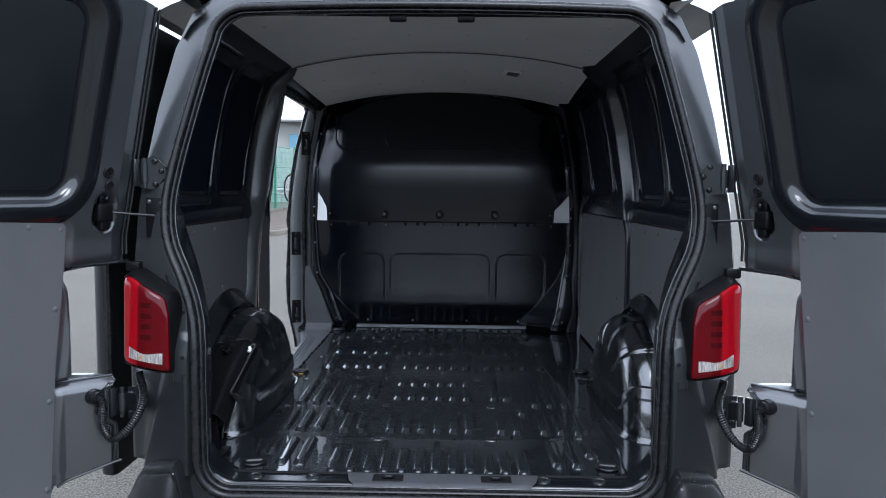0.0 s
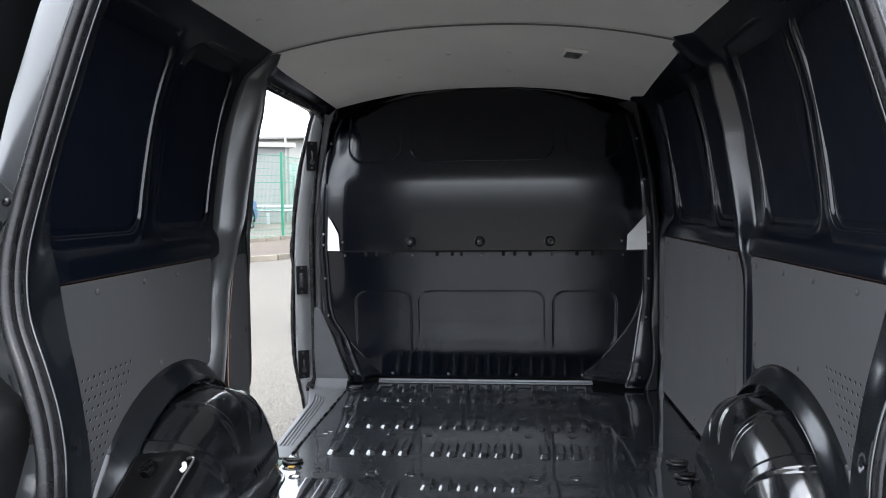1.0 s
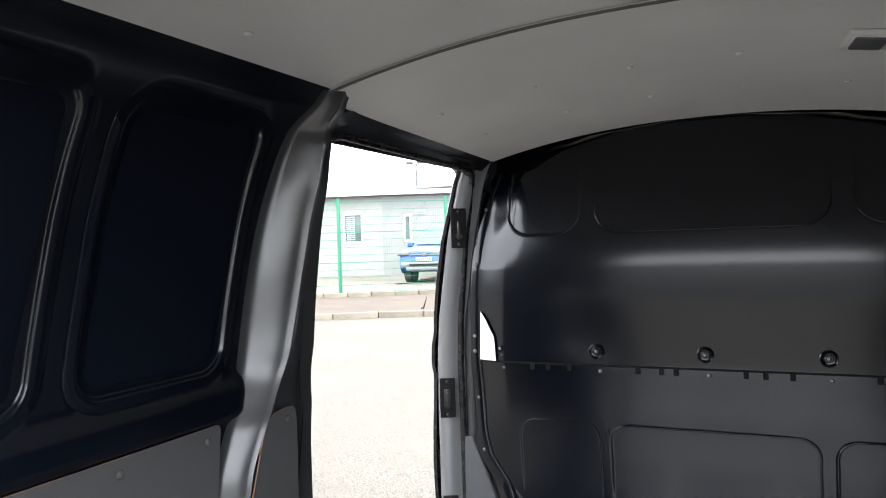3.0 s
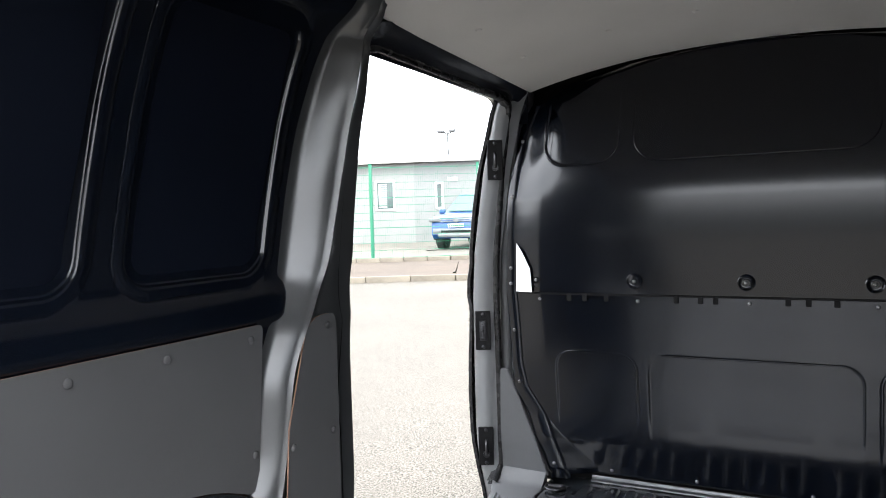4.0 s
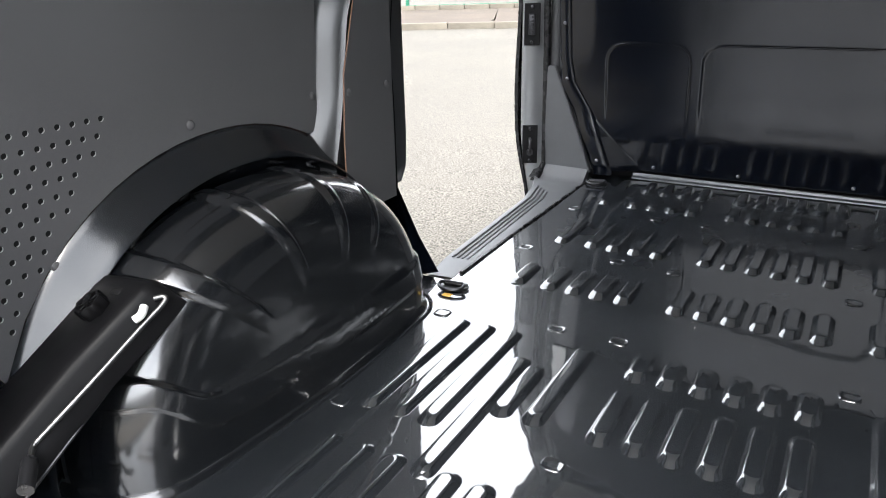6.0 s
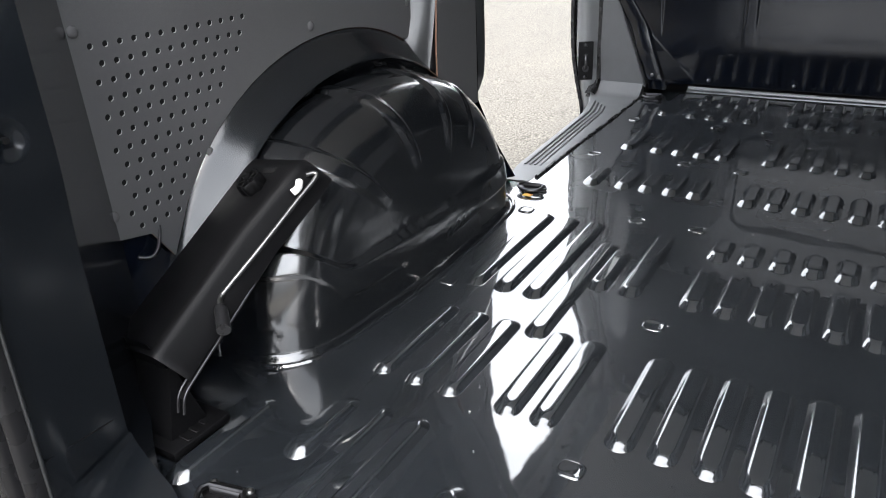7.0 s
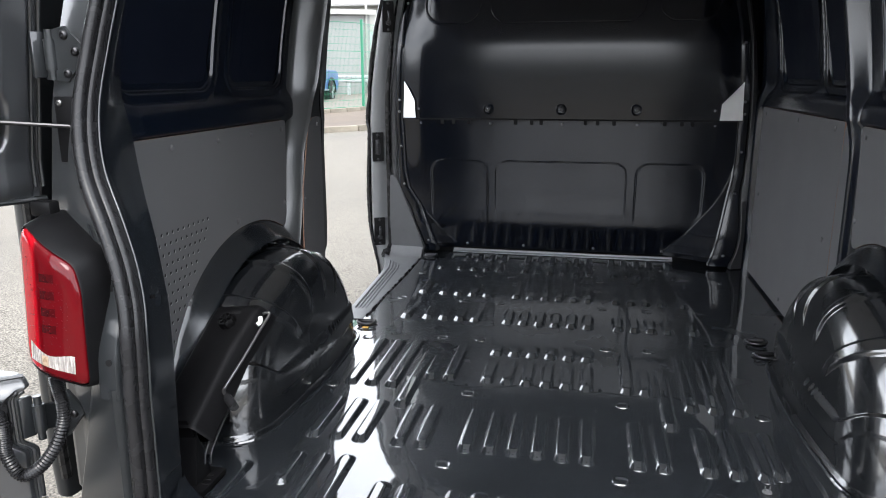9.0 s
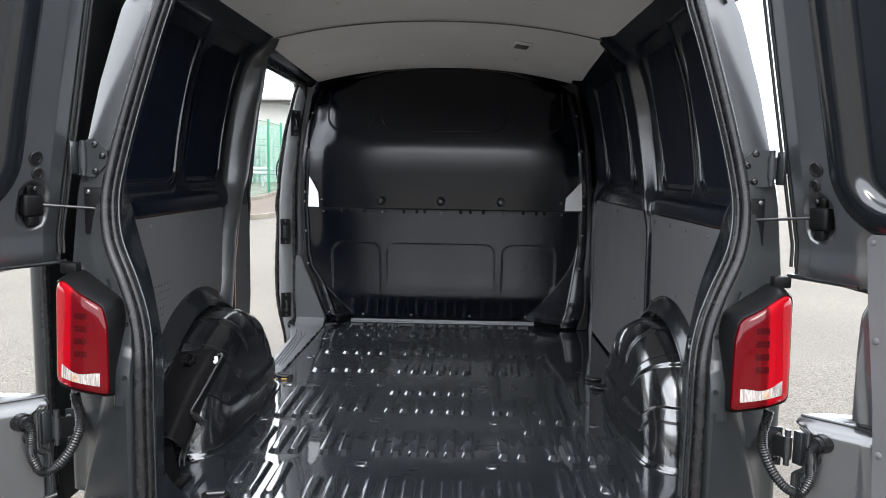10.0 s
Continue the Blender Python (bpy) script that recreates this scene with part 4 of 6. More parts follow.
# load floor
floor = thing("floor", "glossy dark grey ribbed steel load floor, wet in places", "floor", kind="structure")
bm = bmesh.new()
grid(bm, 90, 130, lambda u, v: (-0.695 + 1.568 * u, 0.075 + 2.42 * v, FLOOR + 0.0025 * noise.noise((u * 5, v * 8, 0.3))))
part("floor_plate", bm, FLOOR_PAINT, floor, "", 60)
bm = bmesh.new()
box(bm, (0.055, 1.27, FLOOR - 0.05), (1.49, 2.44, 0.07))
part("underfloor", bm, BLACK, floor)
bm = bmesh.new()
box(bm, (-0.77, 0.72, FLOOR - 0.025), (0.20, 1.28, 0.04), 0.004)
part("floor_edge", bm, FLOOR_PAINT, floor)
# side doorway: seals, front post, step
doorway = thing("side_doorway", "dark painted sliding door opening with black rubber seals", "doorway", kind="structure")


def doorway_x(z):
    return -(interp(z, [(0.5, 0.895), (1.25, 0.895), (1.4, 0.89), (1.7, 0.86), (1.9, 0.825), (2.0, 0.79)]))


edge = [(1.375, 0.60), (1.378, 1.0), (1.372, 1.12), (1.392, 1.25), (1.395, 1.31), (1.382, 1.38), (1.388, 1.6), (1.402, 1.85), (1.415, 1.915), (1.47, 1.948), (1.6, 1.950), (2.2, 1.942), (2.345, 1.935), (2.385, 1.90), (2.395, 1.8), (2.40, 1.4), (2.405, 1.0), (2.405, 0.66), (2.39, 0.60), (2.33, 0.567)]
edge = smooth_path([(0, y, z) for y, z in edge], 150)
bm = bmesh.new()
rows = []
for a, b in ((0.030, 0.012), (0.008, 0.012), (-0.006, 0.008), (-0.010, 0.0), (-0.006, -0.008), (0.006, -0.012), (0.014, -0.006), (0.030, -0.004)):
    row = []
    for i, p in enumerate(edge):
        t = (edge[min(i + 1, 149)] - edge[max(i - 1, 0)]).normalized()
        o = Vector((0, -t.z, t.y))
        row.append((doorway_x(p.z) + 0.02 - a, p.y + o.y * b, p.z + o.z * b))
    rows.append(row)
strip(bm, rows, False)
part("door_seal", bm, RUBBER, doorway, "black rubber seal of the sliding door opening", 60)
bm = bmesh.new()
rows = []
for a, b in ((-0.075, 0.055), (-0.05, 0.03), (-0.022, 0.012), (0.0, 0.006), (0.02, 0.004), (0.05, 0.010)):
    row = []
    for i, p in enumerate(edge[:108]):
        t = (edge[min(i + 1, 149)] - edge[max(i - 1, 0)]).normalized()
        o = Vector((0, -t.z, t.y))
        row.append((doorway_x(p.z) - a, p.y + o.y * b, p.z + o.z * b))
    rows.append(row)
strip(bm, rows, False)
part("door_frame", bm, INNER_PAINT, doorway, "dark painted sheet frame", 60)

# front post: outer edge, face coloured pale for its sky reflection, inner band
bm = bmesh.new()
prof = [(-0.962, 2.50), (-0.962, 2.374), (-0.957, 2.364), (-0.949, 2.361), (-0.935, 2.364), (-0.905, 2.378), (-0.893, 2.394), (-0.870, 2.408)]
rows = []
for z in np.linspace(0.46, 2.0, 60):
    lean = body_half(z) - 0.952 - 0.015 * ease(0.75, 0.45, z) * 2
    rows.append([(a - lean, b + 0.012 * ease(1.18, 1.30, z) * (1 if b < 2.36 else 0), z) for a, b in prof])
strip(bm, rows, False)
part("front_post", bm, SKY_LIT_POST, doorway, "dark painted door post with catches, sky reflection painted pale")
bm = bmesh.new()
rows = []
for z in np.linspace(0.46, 2.0, 90):
    lean = body_half(z) - 0.952 - 0.015 * ease(0.75, 0.45, z) * 2
    w = 0.010 * (ease(1.20, 1.24, z) - ease(1.30, 1.36, z)) + 0.006 * math.sin(z * 9)
    rows.append([(a - lean - w, b, z) for a, b in ((-0.966, 2.44), (-0.976, 2.385), (-0.978, 2.362), (-0.972, 2.352), (-0.962, 2.356))])
strip(bm, rows, False)
part("front_door_edge", bm, RUBBER, doorway, "black edge seal of the cab door", 60)
bm = bmesh.new()
rows = []
for z in np.linspace(0.60, 1.98, 50):
    k = doorway_x(z)
    inner_x = BX - bulk_side(z, -1) - flange_wide(z, -1) if z < 1.9 else -0.75
    rows.append([(k + 0.022, 2.424, z), (k + 0.030, 2.414, z), (k + 0.055, 2.414, z), (min(k + 0.062, inner_x - 0.004), 2.424, z), (inner_x, bulk_edge(z, -1) + 0.005, z)])
strip(bm, rows, False)
part("post_lining", bm, POST_LINING, doorway, "narrow grey band beside the bulkhead", 60)
bm = bmesh.new()
plate(bm, [(-0.905, 2.412, 0.595), (-0.690, 2.405, 0.595), (-0.735, 2.405, 0.72), (-0.80, 2.408, 0.88), (-0.842, 2.412, 0.972), (-0.895, 2.412, 0.972)], (0, -1, 0), 0.014)
bmesh.ops.bevel(bm, geom=list(bm.edges), offset=0.003, segments=2, affect="EDGES")
part("corner_trim", bm, CORNER_TRIM, doorway, "grey plastic corner trim")
for z, dz, hook in ((1.735, 0.072, 0), (1.115, 0.072, 1), (0.685, 0.072, 0)):
    k = Vector((0.80, 0.60, 0)).normalized()
    lean = body_half(z) - 0.952
    mid = Vector((-0.921 - lean, 2.369, z))
    tilt = Matrix(((0.91, 0.414, 0), (-0.414, 0.91, 0), (0, 0, 1)))
    bm = bmesh.new()
    box(bm, mid + Vector((0.001, -0.003, 0)), (0.056, 0.006, dz * 2), 0.002, 1, tilt.transposed())
    plate_ob = part("catch_plate", bm, PLASTIC, doorway, "black catch plate")
    bm = bmesh.new()
    if hook:
        box(bm, mid + Vector((0.003, -0.008, 0)), (0.024, 0.010, 0.072), 0.003, 2, tilt.transposed())
        for i in range(5):
            box(bm, mid + Vector((0.005, -0.0135, -0.026 + 0.013 * i)), (0.010, 0.003, 0.005), 0.001, 1, tilt.transposed())
    else:
        tube(bm, [mid + Vector((0.003, -0.006, d)) + Vector((0.41, -0.91, 0)) * h for d, h in ((-0.026, 0.0), (-0.026, 0.012), (-0.016, 0.020), (0.012, 0.020), (0.022, 0.012), (0.022, 0.0))], 0.0055, 8)
        rod(bm, mid + Vector((0.003, -0.006, -0.028)), mid + Vector((0.008, -0.018, -0.028)), 0.012)
    part("striker", bm, DARK_STEEL, plate_ob)
    for d in (-dz + 0.012, dz - 0.012):
        fix(BLACK_SCREW, doorway, mid + Vector((0.003, -0.006, d)), (0.41, -0.91, 0))

# ribbed step in the doorway
step = thing("side_step", "grey plastic step with fine ribs in the side doorway", "step", kind="structure")
bm = bmesh.new()


def step_edge(y):
    return interp(y, [(1.36, -0.775), (1.5, -0.80), (2.1, -0.832), (2.28, -0.87), (2.45, -0.935)])


rows = []
for y in np.linspace(1.37, 2.40, 50):
    lift = 0.05 * ease(2.31, 2.41, y) ** 2
    e = step_edge(y)
    rows.append([(-0.697, y, FLOOR - 0.018), (-0.700, y, FLOOR - 0.004 + lift), (-0.712, y, FLOOR - 0.003 + lift), (e + 0.02, y, FLOOR - 0.006 + lift), (e + 0.006, y, FLOOR - 0.011 + lift), (e, y, FLOOR - 0.024 + lift * 0.7), (e + 0.004, y, FLOOR - 0.09), (e + 0.04, y, FLOOR - 0.16)])
strip(bm, rows, False)
part("tread", bm, TRIM, step, "", 45)
for k in range(4):
    bm = bmesh.new()
    tube(bm, [(step_edge(y) + 0.030 + 0.015 * k, y, FLOOR - 0.0045) for y in np.linspace(1.50, 2.24 - 0.02 * k, 60)], 0.0034, 6, 0.0009)
    part("tread_rib", bm, TRIM, step)
bm = bmesh.new()
tube(bm, [(-0.690, y, FLOOR + 0.001) for y in np.linspace(1.40, 2.40, 40)], 0.0055, 6)
part("joint_seal", bm, RUBBER, step, "black joint seal")
bm = bmesh.new()
strip(bm, [[(-0.86, 1.372, 0.80), (-0.80, 1.38, 0.66), (-0.74, 1.372, 0.575)], [(-0.90, 1.385, 0.80), (-0.86, 1.395, 0.64), (-0.80, 1.39, 0.55)], [(-0.92, 1.36, 0.80), (-0.90, 1.36, 0.62), (-0.86, 1.36, 0.50)]], False)
part("rear_corner", bm, INNER_PAINT, step)

# opened sliding door outside, cab flank, mirror
sliding = thing("sliding_door", "dark grey sliding door pushed back along the van", "van door", kind="structure")
bm = bmesh.new()
around = [(-0.165, 1.36), (-0.165, 0.80), (-0.165, 0.27)] + [(-0.115 - 0.05 * math.cos(a), 0.27 - 0.07 * math.sin(a)) for a in np.linspace(0.1, 1.45, 12)] + [(-0.108, 0.199), (-0.100, 0.203), (-0.096, 0.212), (-0.092, 0.24), (-0.090, 1.36)]
strip(bm, [[(x - body_half(z), y + 0.04 * ease(1.75, 1.98, z), z) for x, y in around] for z in np.linspace(0.50, 1.98, 40)], False)
part("door_skin", bm, CORNER_PAINT, sliding, "", 50)
bm = bmesh.new()
tube(bm, [(-(body_half(z) + 0.10), 0.205 + 0.03 * ease(1.8, 1.93, z), z) for z in np.linspace(0.55, 1.93, 40)], 0.012, 8)
part("door_seal", bm, RUBBER, sliding)
bm = bmesh.new()
grid(bm, 20, 20, lambda u, v: (-(body_half(0.35 + 1.7 * v)), 2.50 + 1.3 * u, 0.35 + 1.7 * v))
grid(bm, 20, 20, lambda u, v: (body_half(0.35 + 1.7 * v), 2.44 + 1.4 * u, 0.35 + 1.7 * v))
part("cab_flank", bm, PAINT, doorway, "dark grey flank of the cab")
mirror = thing("door_mirror", "black door mirror on the cab's flank", "mirror")
bm = bmesh.new()
grid(bm, 20, 12, lambda u, v: (-1.115 + 0.105 * math.cos(u * math.tau) * math.sin(v * math.pi * 0.5 + 0.001), 3.30 + 0.075 * math.cos(v * math.pi * 0.5), 1.455 + 0.125 * math.copysign(abs(math.sin(u * math.tau)) ** 0.7, math.sin(u * math.tau)) * math.sin(v * math.pi * 0.5 + 0.001)), loop_u=True)
part("shell", bm, PLASTIC, mirror)
bm = bmesh.new()
vs = [bm.verts.new((-1.115 + 0.096 * math.cos(a), 3.306, 1.455 + 0.115 * math.copysign(abs(math.sin(a)) ** 0.7, math.sin(a)))) for a in np.linspace(0, math.tau, 32, endpoint=False)]
bm.faces.new(vs)
part("mirror_glass", bm, SILVER, mirror, "silvered mirror glass")
bm = bmesh.new()
rod(bm, (-1.05, 3.33, 1.40), (-0.90, 3.38, 1.36), 0.03)
part("arm", bm, PLASTIC, mirror)


# rear doors
def rear_door(sx, hinge, angle):
    """A rear door with its hinge axis at hinge, opened so far; built for one side and mirrored for the other."""
    door = thing("door_1" if sx < 0 else "door_2", "open dark grey rear door with a blank window and grey lining board", "van door", "rear doors", "structure")
    d = Vector((sx * math.sin(radians(angle)), -math.cos(radians(angle)), 0))
    n = Vector((-sx * math.cos(radians(angle)), -math.sin(radians(angle)), 0))
    base = Vector((hinge[0], hinge[1], 0))

    def at(u, w, z):
        lean = ease(0.902, 0.886, z) * max(0.0, 0.066 - 0.48 * (u - 0.06))
        return base + d * u + n * (w + lean + max(0.05, 0.25 * (z - 1.1))) + Vector((0, 0, z))

    def edge_u(z):
        """The hinge-side edge, with the cut-out for the lamp."""
        flap = 0.058 + 0.022 * ease(0.735, 0.760, z) * ease(0.872, 0.848, z)
        low = flap + 0.17 * min(1.0, max(0.0, (0.628 - z) / 0.038)) ** 0.9 + 0.05 * ease(0.59, 0.45, z)
        return low + (0.165 - flap) * ease(0.885, 0.905, z) + (-0.055 - 0.165) * ease(1.205, 1.225, z)

    bm = bmesh.new()
    zs = np.concatenate([np.linspace(0.44, 0.592, 10), np.linspace(0.596, 0.630, 16), np.linspace(0.636, 0.845, 32), np.linspace(0.852, 0.92, 24), np.linspace(0.93, 1.18, 14), np.linspace(1.19, 1.24, 14), np.linspace(1.25, 1.31, 8), np.linspace(1.314, 1.444, 44), np.linspace(1.45, 1.99, 44)])
    us = np.concatenate([np.linspace(0, 0.17, 68), np.linspace(0.176, 0.46, 40), np.linspace(0.48, 0.90, 13)])

    def depth(u, z, e):
        """Relief of the inner sheet: rim, channel, window and board seats."""
        w = 0.0
        w -= (0.024 * min(1.0, max(0.0, (0.080 - (u - e)) / 0.054)) + 0.006 * ease(0.028, 0.020, u - e)) * ease(1.20, 1.24, z) + 0.010 * ease(0.010, 0.0, u - e)
        w -= 0.012 * ease(0.030, 0.018, u - e) * ease(0.875, 0.855, z)
        if z < 0.905:
            w -= 0.032 * min(1.0, max(0.0, (z - 0.850) / 0.038)) ** 2
        w -= 0.026 * ease(0.30, 0.22, u) * min(1.0, max(0.0, (1.258 - z) / 0.045)) ** 2 * ease(1.15, 1.2, z)
        if z > 1.26:
            slope = 0.10 * (z - 1.4)
            s = rounded_rect(u, z, 0.185 - slope * 0.25, 0.86, 1.425, 1.96, 0.07)
            w -= 0.034 * ease(0.078, 0.062, s)
        s = rounded_rect(u, z, 0.175 + 0.07 * ease(1.2, 0.6, z), 0.86, 0.50, 1.365, 0.05)
        w -= 0.010 * ease(0.02, 0.0, s)
        w -= 0.024 * ease(0.010, -0.016, rounded_rect(u, z, 0.020, 0.096, 1.322, 1.436, 0.036)) 
        return w

    rows = []
    for z in zs:
        e = edge_u(z)
        rows.append([at(e + (u - 0.0) * (0.9 - e) / 0.9, depth(e + u * (0.9 - e) / 0.9, z, e), z) for u in us])
    vs = strip(bm, rows, False)
    made = bmesh.ops.extrude_face_region(bm, geom=list(bm.faces))["geom"]
    bmesh.ops.translate(bm, verts=[v for v in made if isinstance(v, bmesh.types.BMVert)], vec=-n * 0.024)
    part("door_sheet", bm, DOOR_PAINT, door, "", 45)
    for z0, z1 in ((1.245, 1.985), (0.630, 0.862)):
        bm = bmesh.new()
        for du, dw, r in ((0.004, -0.026, 0.0045), (0.018, -0.027, 0.004)) if z0 > 1 else ((0.004, -0.016, 0.0045), (0.016, -0.011, 0.0035)):
            tube(bm, [at(edge_u(z) + du, dw, z) for z in np.linspace(z0, z1, 40)], r, 8)
        part("edge_fold", bm, PAINT, door, "folded sheet edge with sealant")
    bm = bmesh.new()
    tube(bm, [at(u, -0.018, 1.222) for u in np.linspace(-0.05, 0.15, 20)] , 0.006, 8)
    tube(bm, [at(u, -0.030, 0.8875) for u in np.linspace(0.062, 0.24, 20)], 0.0045, 8)
    tube(bm, [at(u, -0.004, 0.628 - 0.038 * ((u - 0.058) / 0.17) ** 1.11) for u in np.linspace(0.060, 0.226, 24)], 0.0045, 8)
    part("lamp_cutout_fold", bm, PAINT, door)
    # rim and blank of the window
    def rim(off, w):
        out = []
        r = 0.07
        for cu, cz, a0 in ((0.86 - r, 1.96 - r, 0), (0.185 + r, 1.96 - r, 90), (0.185 + r, 1.425 + r, 180), (0.86 - r, 1.425 + r, 270)):
            out += [(cu + (r + off) * math.cos(radians(a0 + 9 * k)), cz + (r + off) * math.sin(radians(a0 + 9 * k))) for k in range(11)]
        fine = []
        for p, q in zip(out, out[1:] + out[:1]):
            n = 12 if math.dist(p, q) > 0.1 else 1
            fine += [(p[0] + (q[0] - p[0]) * k / n, p[1] + (q[1] - p[1]) * k / n) for k in range(n)]
        return [at(pu - 0.025 * (pz - 1.4) * ease(0.6, 0.3, pu), w, pz) for pu, pz in fine]

    bm = bmesh.new()
    strip(bm, [rim(a, b) for a, b in ((0.086, -0.004), (0.082, 0.001), (0.072, 0.004), (0.060, 0.009), (0.052, 0.0105), (0.040, 0.0105), (0.026, 0.009), (0.018, 0.004), (0.012, -0.006), (0.006, -0.016), (-0.001, -0.020), (-0.012, -0.022), (-0.02, -0.022))])
    part("window_rim", bm, JAMB_PAINT, door, "", 50)
    bm = bmesh.new()
    plate(bm, rim(-0.016, -0.0225), -n, 0.003)
    part("window_blank", bm, DOOR_BLANK, door, "dark navy blank in the window opening")
    # lining board
    bm = bmesh.new()
    out = [(0.262, 0.53), (0.84, 0.53), (0.84, 1.385), (0.20, 1.352), (0.188, 1.34), (0.194, 1.2), (0.227, 0.95), (0.255, 0.57)]
    v = [bm.verts.new(at(u, 0.004, z)) for u, z in out]
    face = bm.faces.new(v)
    made = bmesh.ops.extrude_face_region(bm, geom=[face])["geom"]
    bmesh.ops.translate(bm, verts=[q for q in made if isinstance(q, bmesh.types.BMVert)], vec=n * 0.004)
    bmesh.ops.triangulate(bm, faces=[q for q in bm.faces if len(q.verts) > 4])
    lining = part("lining_board", bm, BOARD, door, "grey hardboard lining")
    for u, z in ((0.205, 1.335), (0.30, 1.345), (0.45, 1.35), (0.222, 1.11), (0.250, 0.85), (0.266, 0.60), (0.45, 0.55)):
        fix(RIVET, lining, at(u, 0.008, z), n, "rivet")
    # buttons, check-strap pocket
    for u, z, r in ((0.069, 1.497, 0.017), (0.060, 1.459, 0.015)):
        bm = bmesh.new()
        prof = [(r, 0), (r, 0.005), (r * 0.8, 0.0065), (r * 0.7, 0.003), (r * 0.3, 0.003), (0.0005, 0.004)]
        grid(bm, 20, 6, lambda a, b: at(u + prof[round(b * 5)][0] * math.cos(a * math.tau), prof[round(b * 5)][1], z + prof[round(b * 5)][0] * math.sin(a * math.tau)), loop_u=True)
        part("grommet", bm, RUBBER, door, "black rubber grommet")
    bm = bmesh.new()
    box(bm, (0, 0, 0), (0.052, 0.034, 0.056), 0.008, 3)
    box(bm, (0.0, 0.0, 0.038), (0.03, 0.02, 0.03), 0.006, 2)
    box(bm, (0.0, 0.0, -0.038), (0.03, 0.02, 0.03), 0.006, 2)
    frame_m = Matrix((d, n, Vector((0, 0, 1)))).transposed().to_4x4()
    bmesh.ops.transform(bm, matrix=Matrix.Translation(at(0.058, -0.012, 1.378)) @ frame_m, verts=bm.verts)
    part("check_strap_box", bm, PLASTIC, door, "black check strap box")
    fix(BLACK_SCREW, door, at(0.058, -0.001, 1.421), n)
    fix(BLACK_SCREW, door, at(0.058, -0.001, 1.336), n)
    bm = bmesh.new()
    tube(bm, [at(0.05, -0.012, 1.38), Vector((sx * 0.850, rear_y(1.38) + 0.01, 1.368))], 0.004, 8)
    part("check_strap", bm, DARK_STEEL, door)
    # hinges
    for z, w in ((1.500, 0.045), (0.808, 0.04)):
        bm = bmesh.new()
        pin = at(-0.060, 0.004, z) if z > 1 else at(0.058, 0.004, z)
        rod(bm, pin + Vector((0, 0, -0.046)), pin + Vector((0, 0, 0.046)), 0.0075)
        rod(bm, pin + Vector((0, 0, -0.028)), pin + Vector((0, 0, 0.028)), 0.0115)
        box(bm, at(-0.044 if z > 1 else 0.072, -0.012, z), (0.026, 0.012, 0.085), 0.003, 2, Matrix((d, n, Vector((0, 0, 1)))).transposed())
        body = Vector((sx * 0.868, rear_y(z) + 0.006, z)) if z > 1 else Vector((CX + sx * 0.921, 0.093, 0.785))
        mid = (pin + body) / 2
        run = (body - pin)
        flat = Matrix((run.normalized(), run.normalized().cross(Vector((0, 0, 1))), Vector((0, 0, 1)))).transposed()
        box(bm, mid, (run.length, 0.008, 0.055), 0.002, 1, flat)
        outline = ((0.035, -0.045), (-0.01, -0.050), (-0.045, -0.01), (-0.045, 0.02), (-0.012, 0.052), (0.03, 0.042)) if z > 1 else ((0.022, -0.050), (0.004, -0.050), (-0.038, 0.004), (-0.036, 0.016), (-0.004, 0.052), (0.022, 0.050))
        plate(bm, [body + Vector((sx * i, -0.006, j)) for i, j in outline], (0, -1, 0), 0.007)
        hinge_ob = part("hinge", bm, PAINT, door, "painted steel hinge")
        for a, b in ((-0.012, 0.036), (-0.032, 0.006), (-0.012, -0.034)) if z > 1 else ((0.010, 0.030), (-0.016, 0.002), (0.008, -0.030)):
            fix(HINGE_BOLT, hinge_ob, body + Vector((sx * a, -0.013, b)), (0, -1, 0))
    bm = bmesh.new()
    body = Vector((sx * 0.850, rear_y(1.38) + 0.014, 1.362))
    box(bm, body + Vector((0, -0.002, 0)), (0.062, 0.012, 0.125), 0.004, 2)
    strap_plate = part("strap_plate", bm, PLASTIC, door)
    for a, b in ((-0.018, 0.045), (0.018, 0.05), (0.0, -0.048)):
        fix(SCREW, strap_plate, body + Vector((sx * a, -0.008, b)), (0, -1, 0))
    # cable hose between door and body
    end = at(0.124, 0.000, 0.836)
    out = end + n * 0.030
    bm = bmesh.new()
    way = [(0.872, 0.004, 0.905), (0.866, 0.001, 0.880), (0.857, -0.003, 0.850), (0.858, -0.008, 0.812), (0.878, -0.016, 0.762), (0.910, -0.028, 0.722), (0.942, -0.038, 0.712)]
    path = smooth_path([Vector((CX + sx * x, y, z)) for x, y, z in way] + [out + Vector((0, 0, -0.082)), out + Vector((0, 0, -0.046)), out + Vector((0, 0, -0.014)), end + n * 0.012], 150)
    tube(bm, path, 0.0108, 14, 0.0022)
    part("cable_hose", bm, RUBBER, door, "black ribbed cable hose", 28)
    bm = bmesh.new()
    rod(bm, end - n * 0.012, end + n * 0.010, 0.026, 0.022, 20)
    rod(bm, end + n * 0.008, end + n * 0.020, 0.019, 0.016, 20)
    part("hose_boot", bm, RUBBER, door)
    bm = bmesh.new()
    rod(bm, at(0.113, -0.004, 0.794), at(0.113, 0.006, 0.794), 0.0165)
    rod(bm, at(0.113, 0.0, 0.794), at(0.113, 0.009, 0.794), 0.010)
    part("grommet", bm, RUBBER, door)
    return door


rear_door(-1, (-1.008, 0.118), 25)
rear_door(1, (1.018, 0.118), 25)


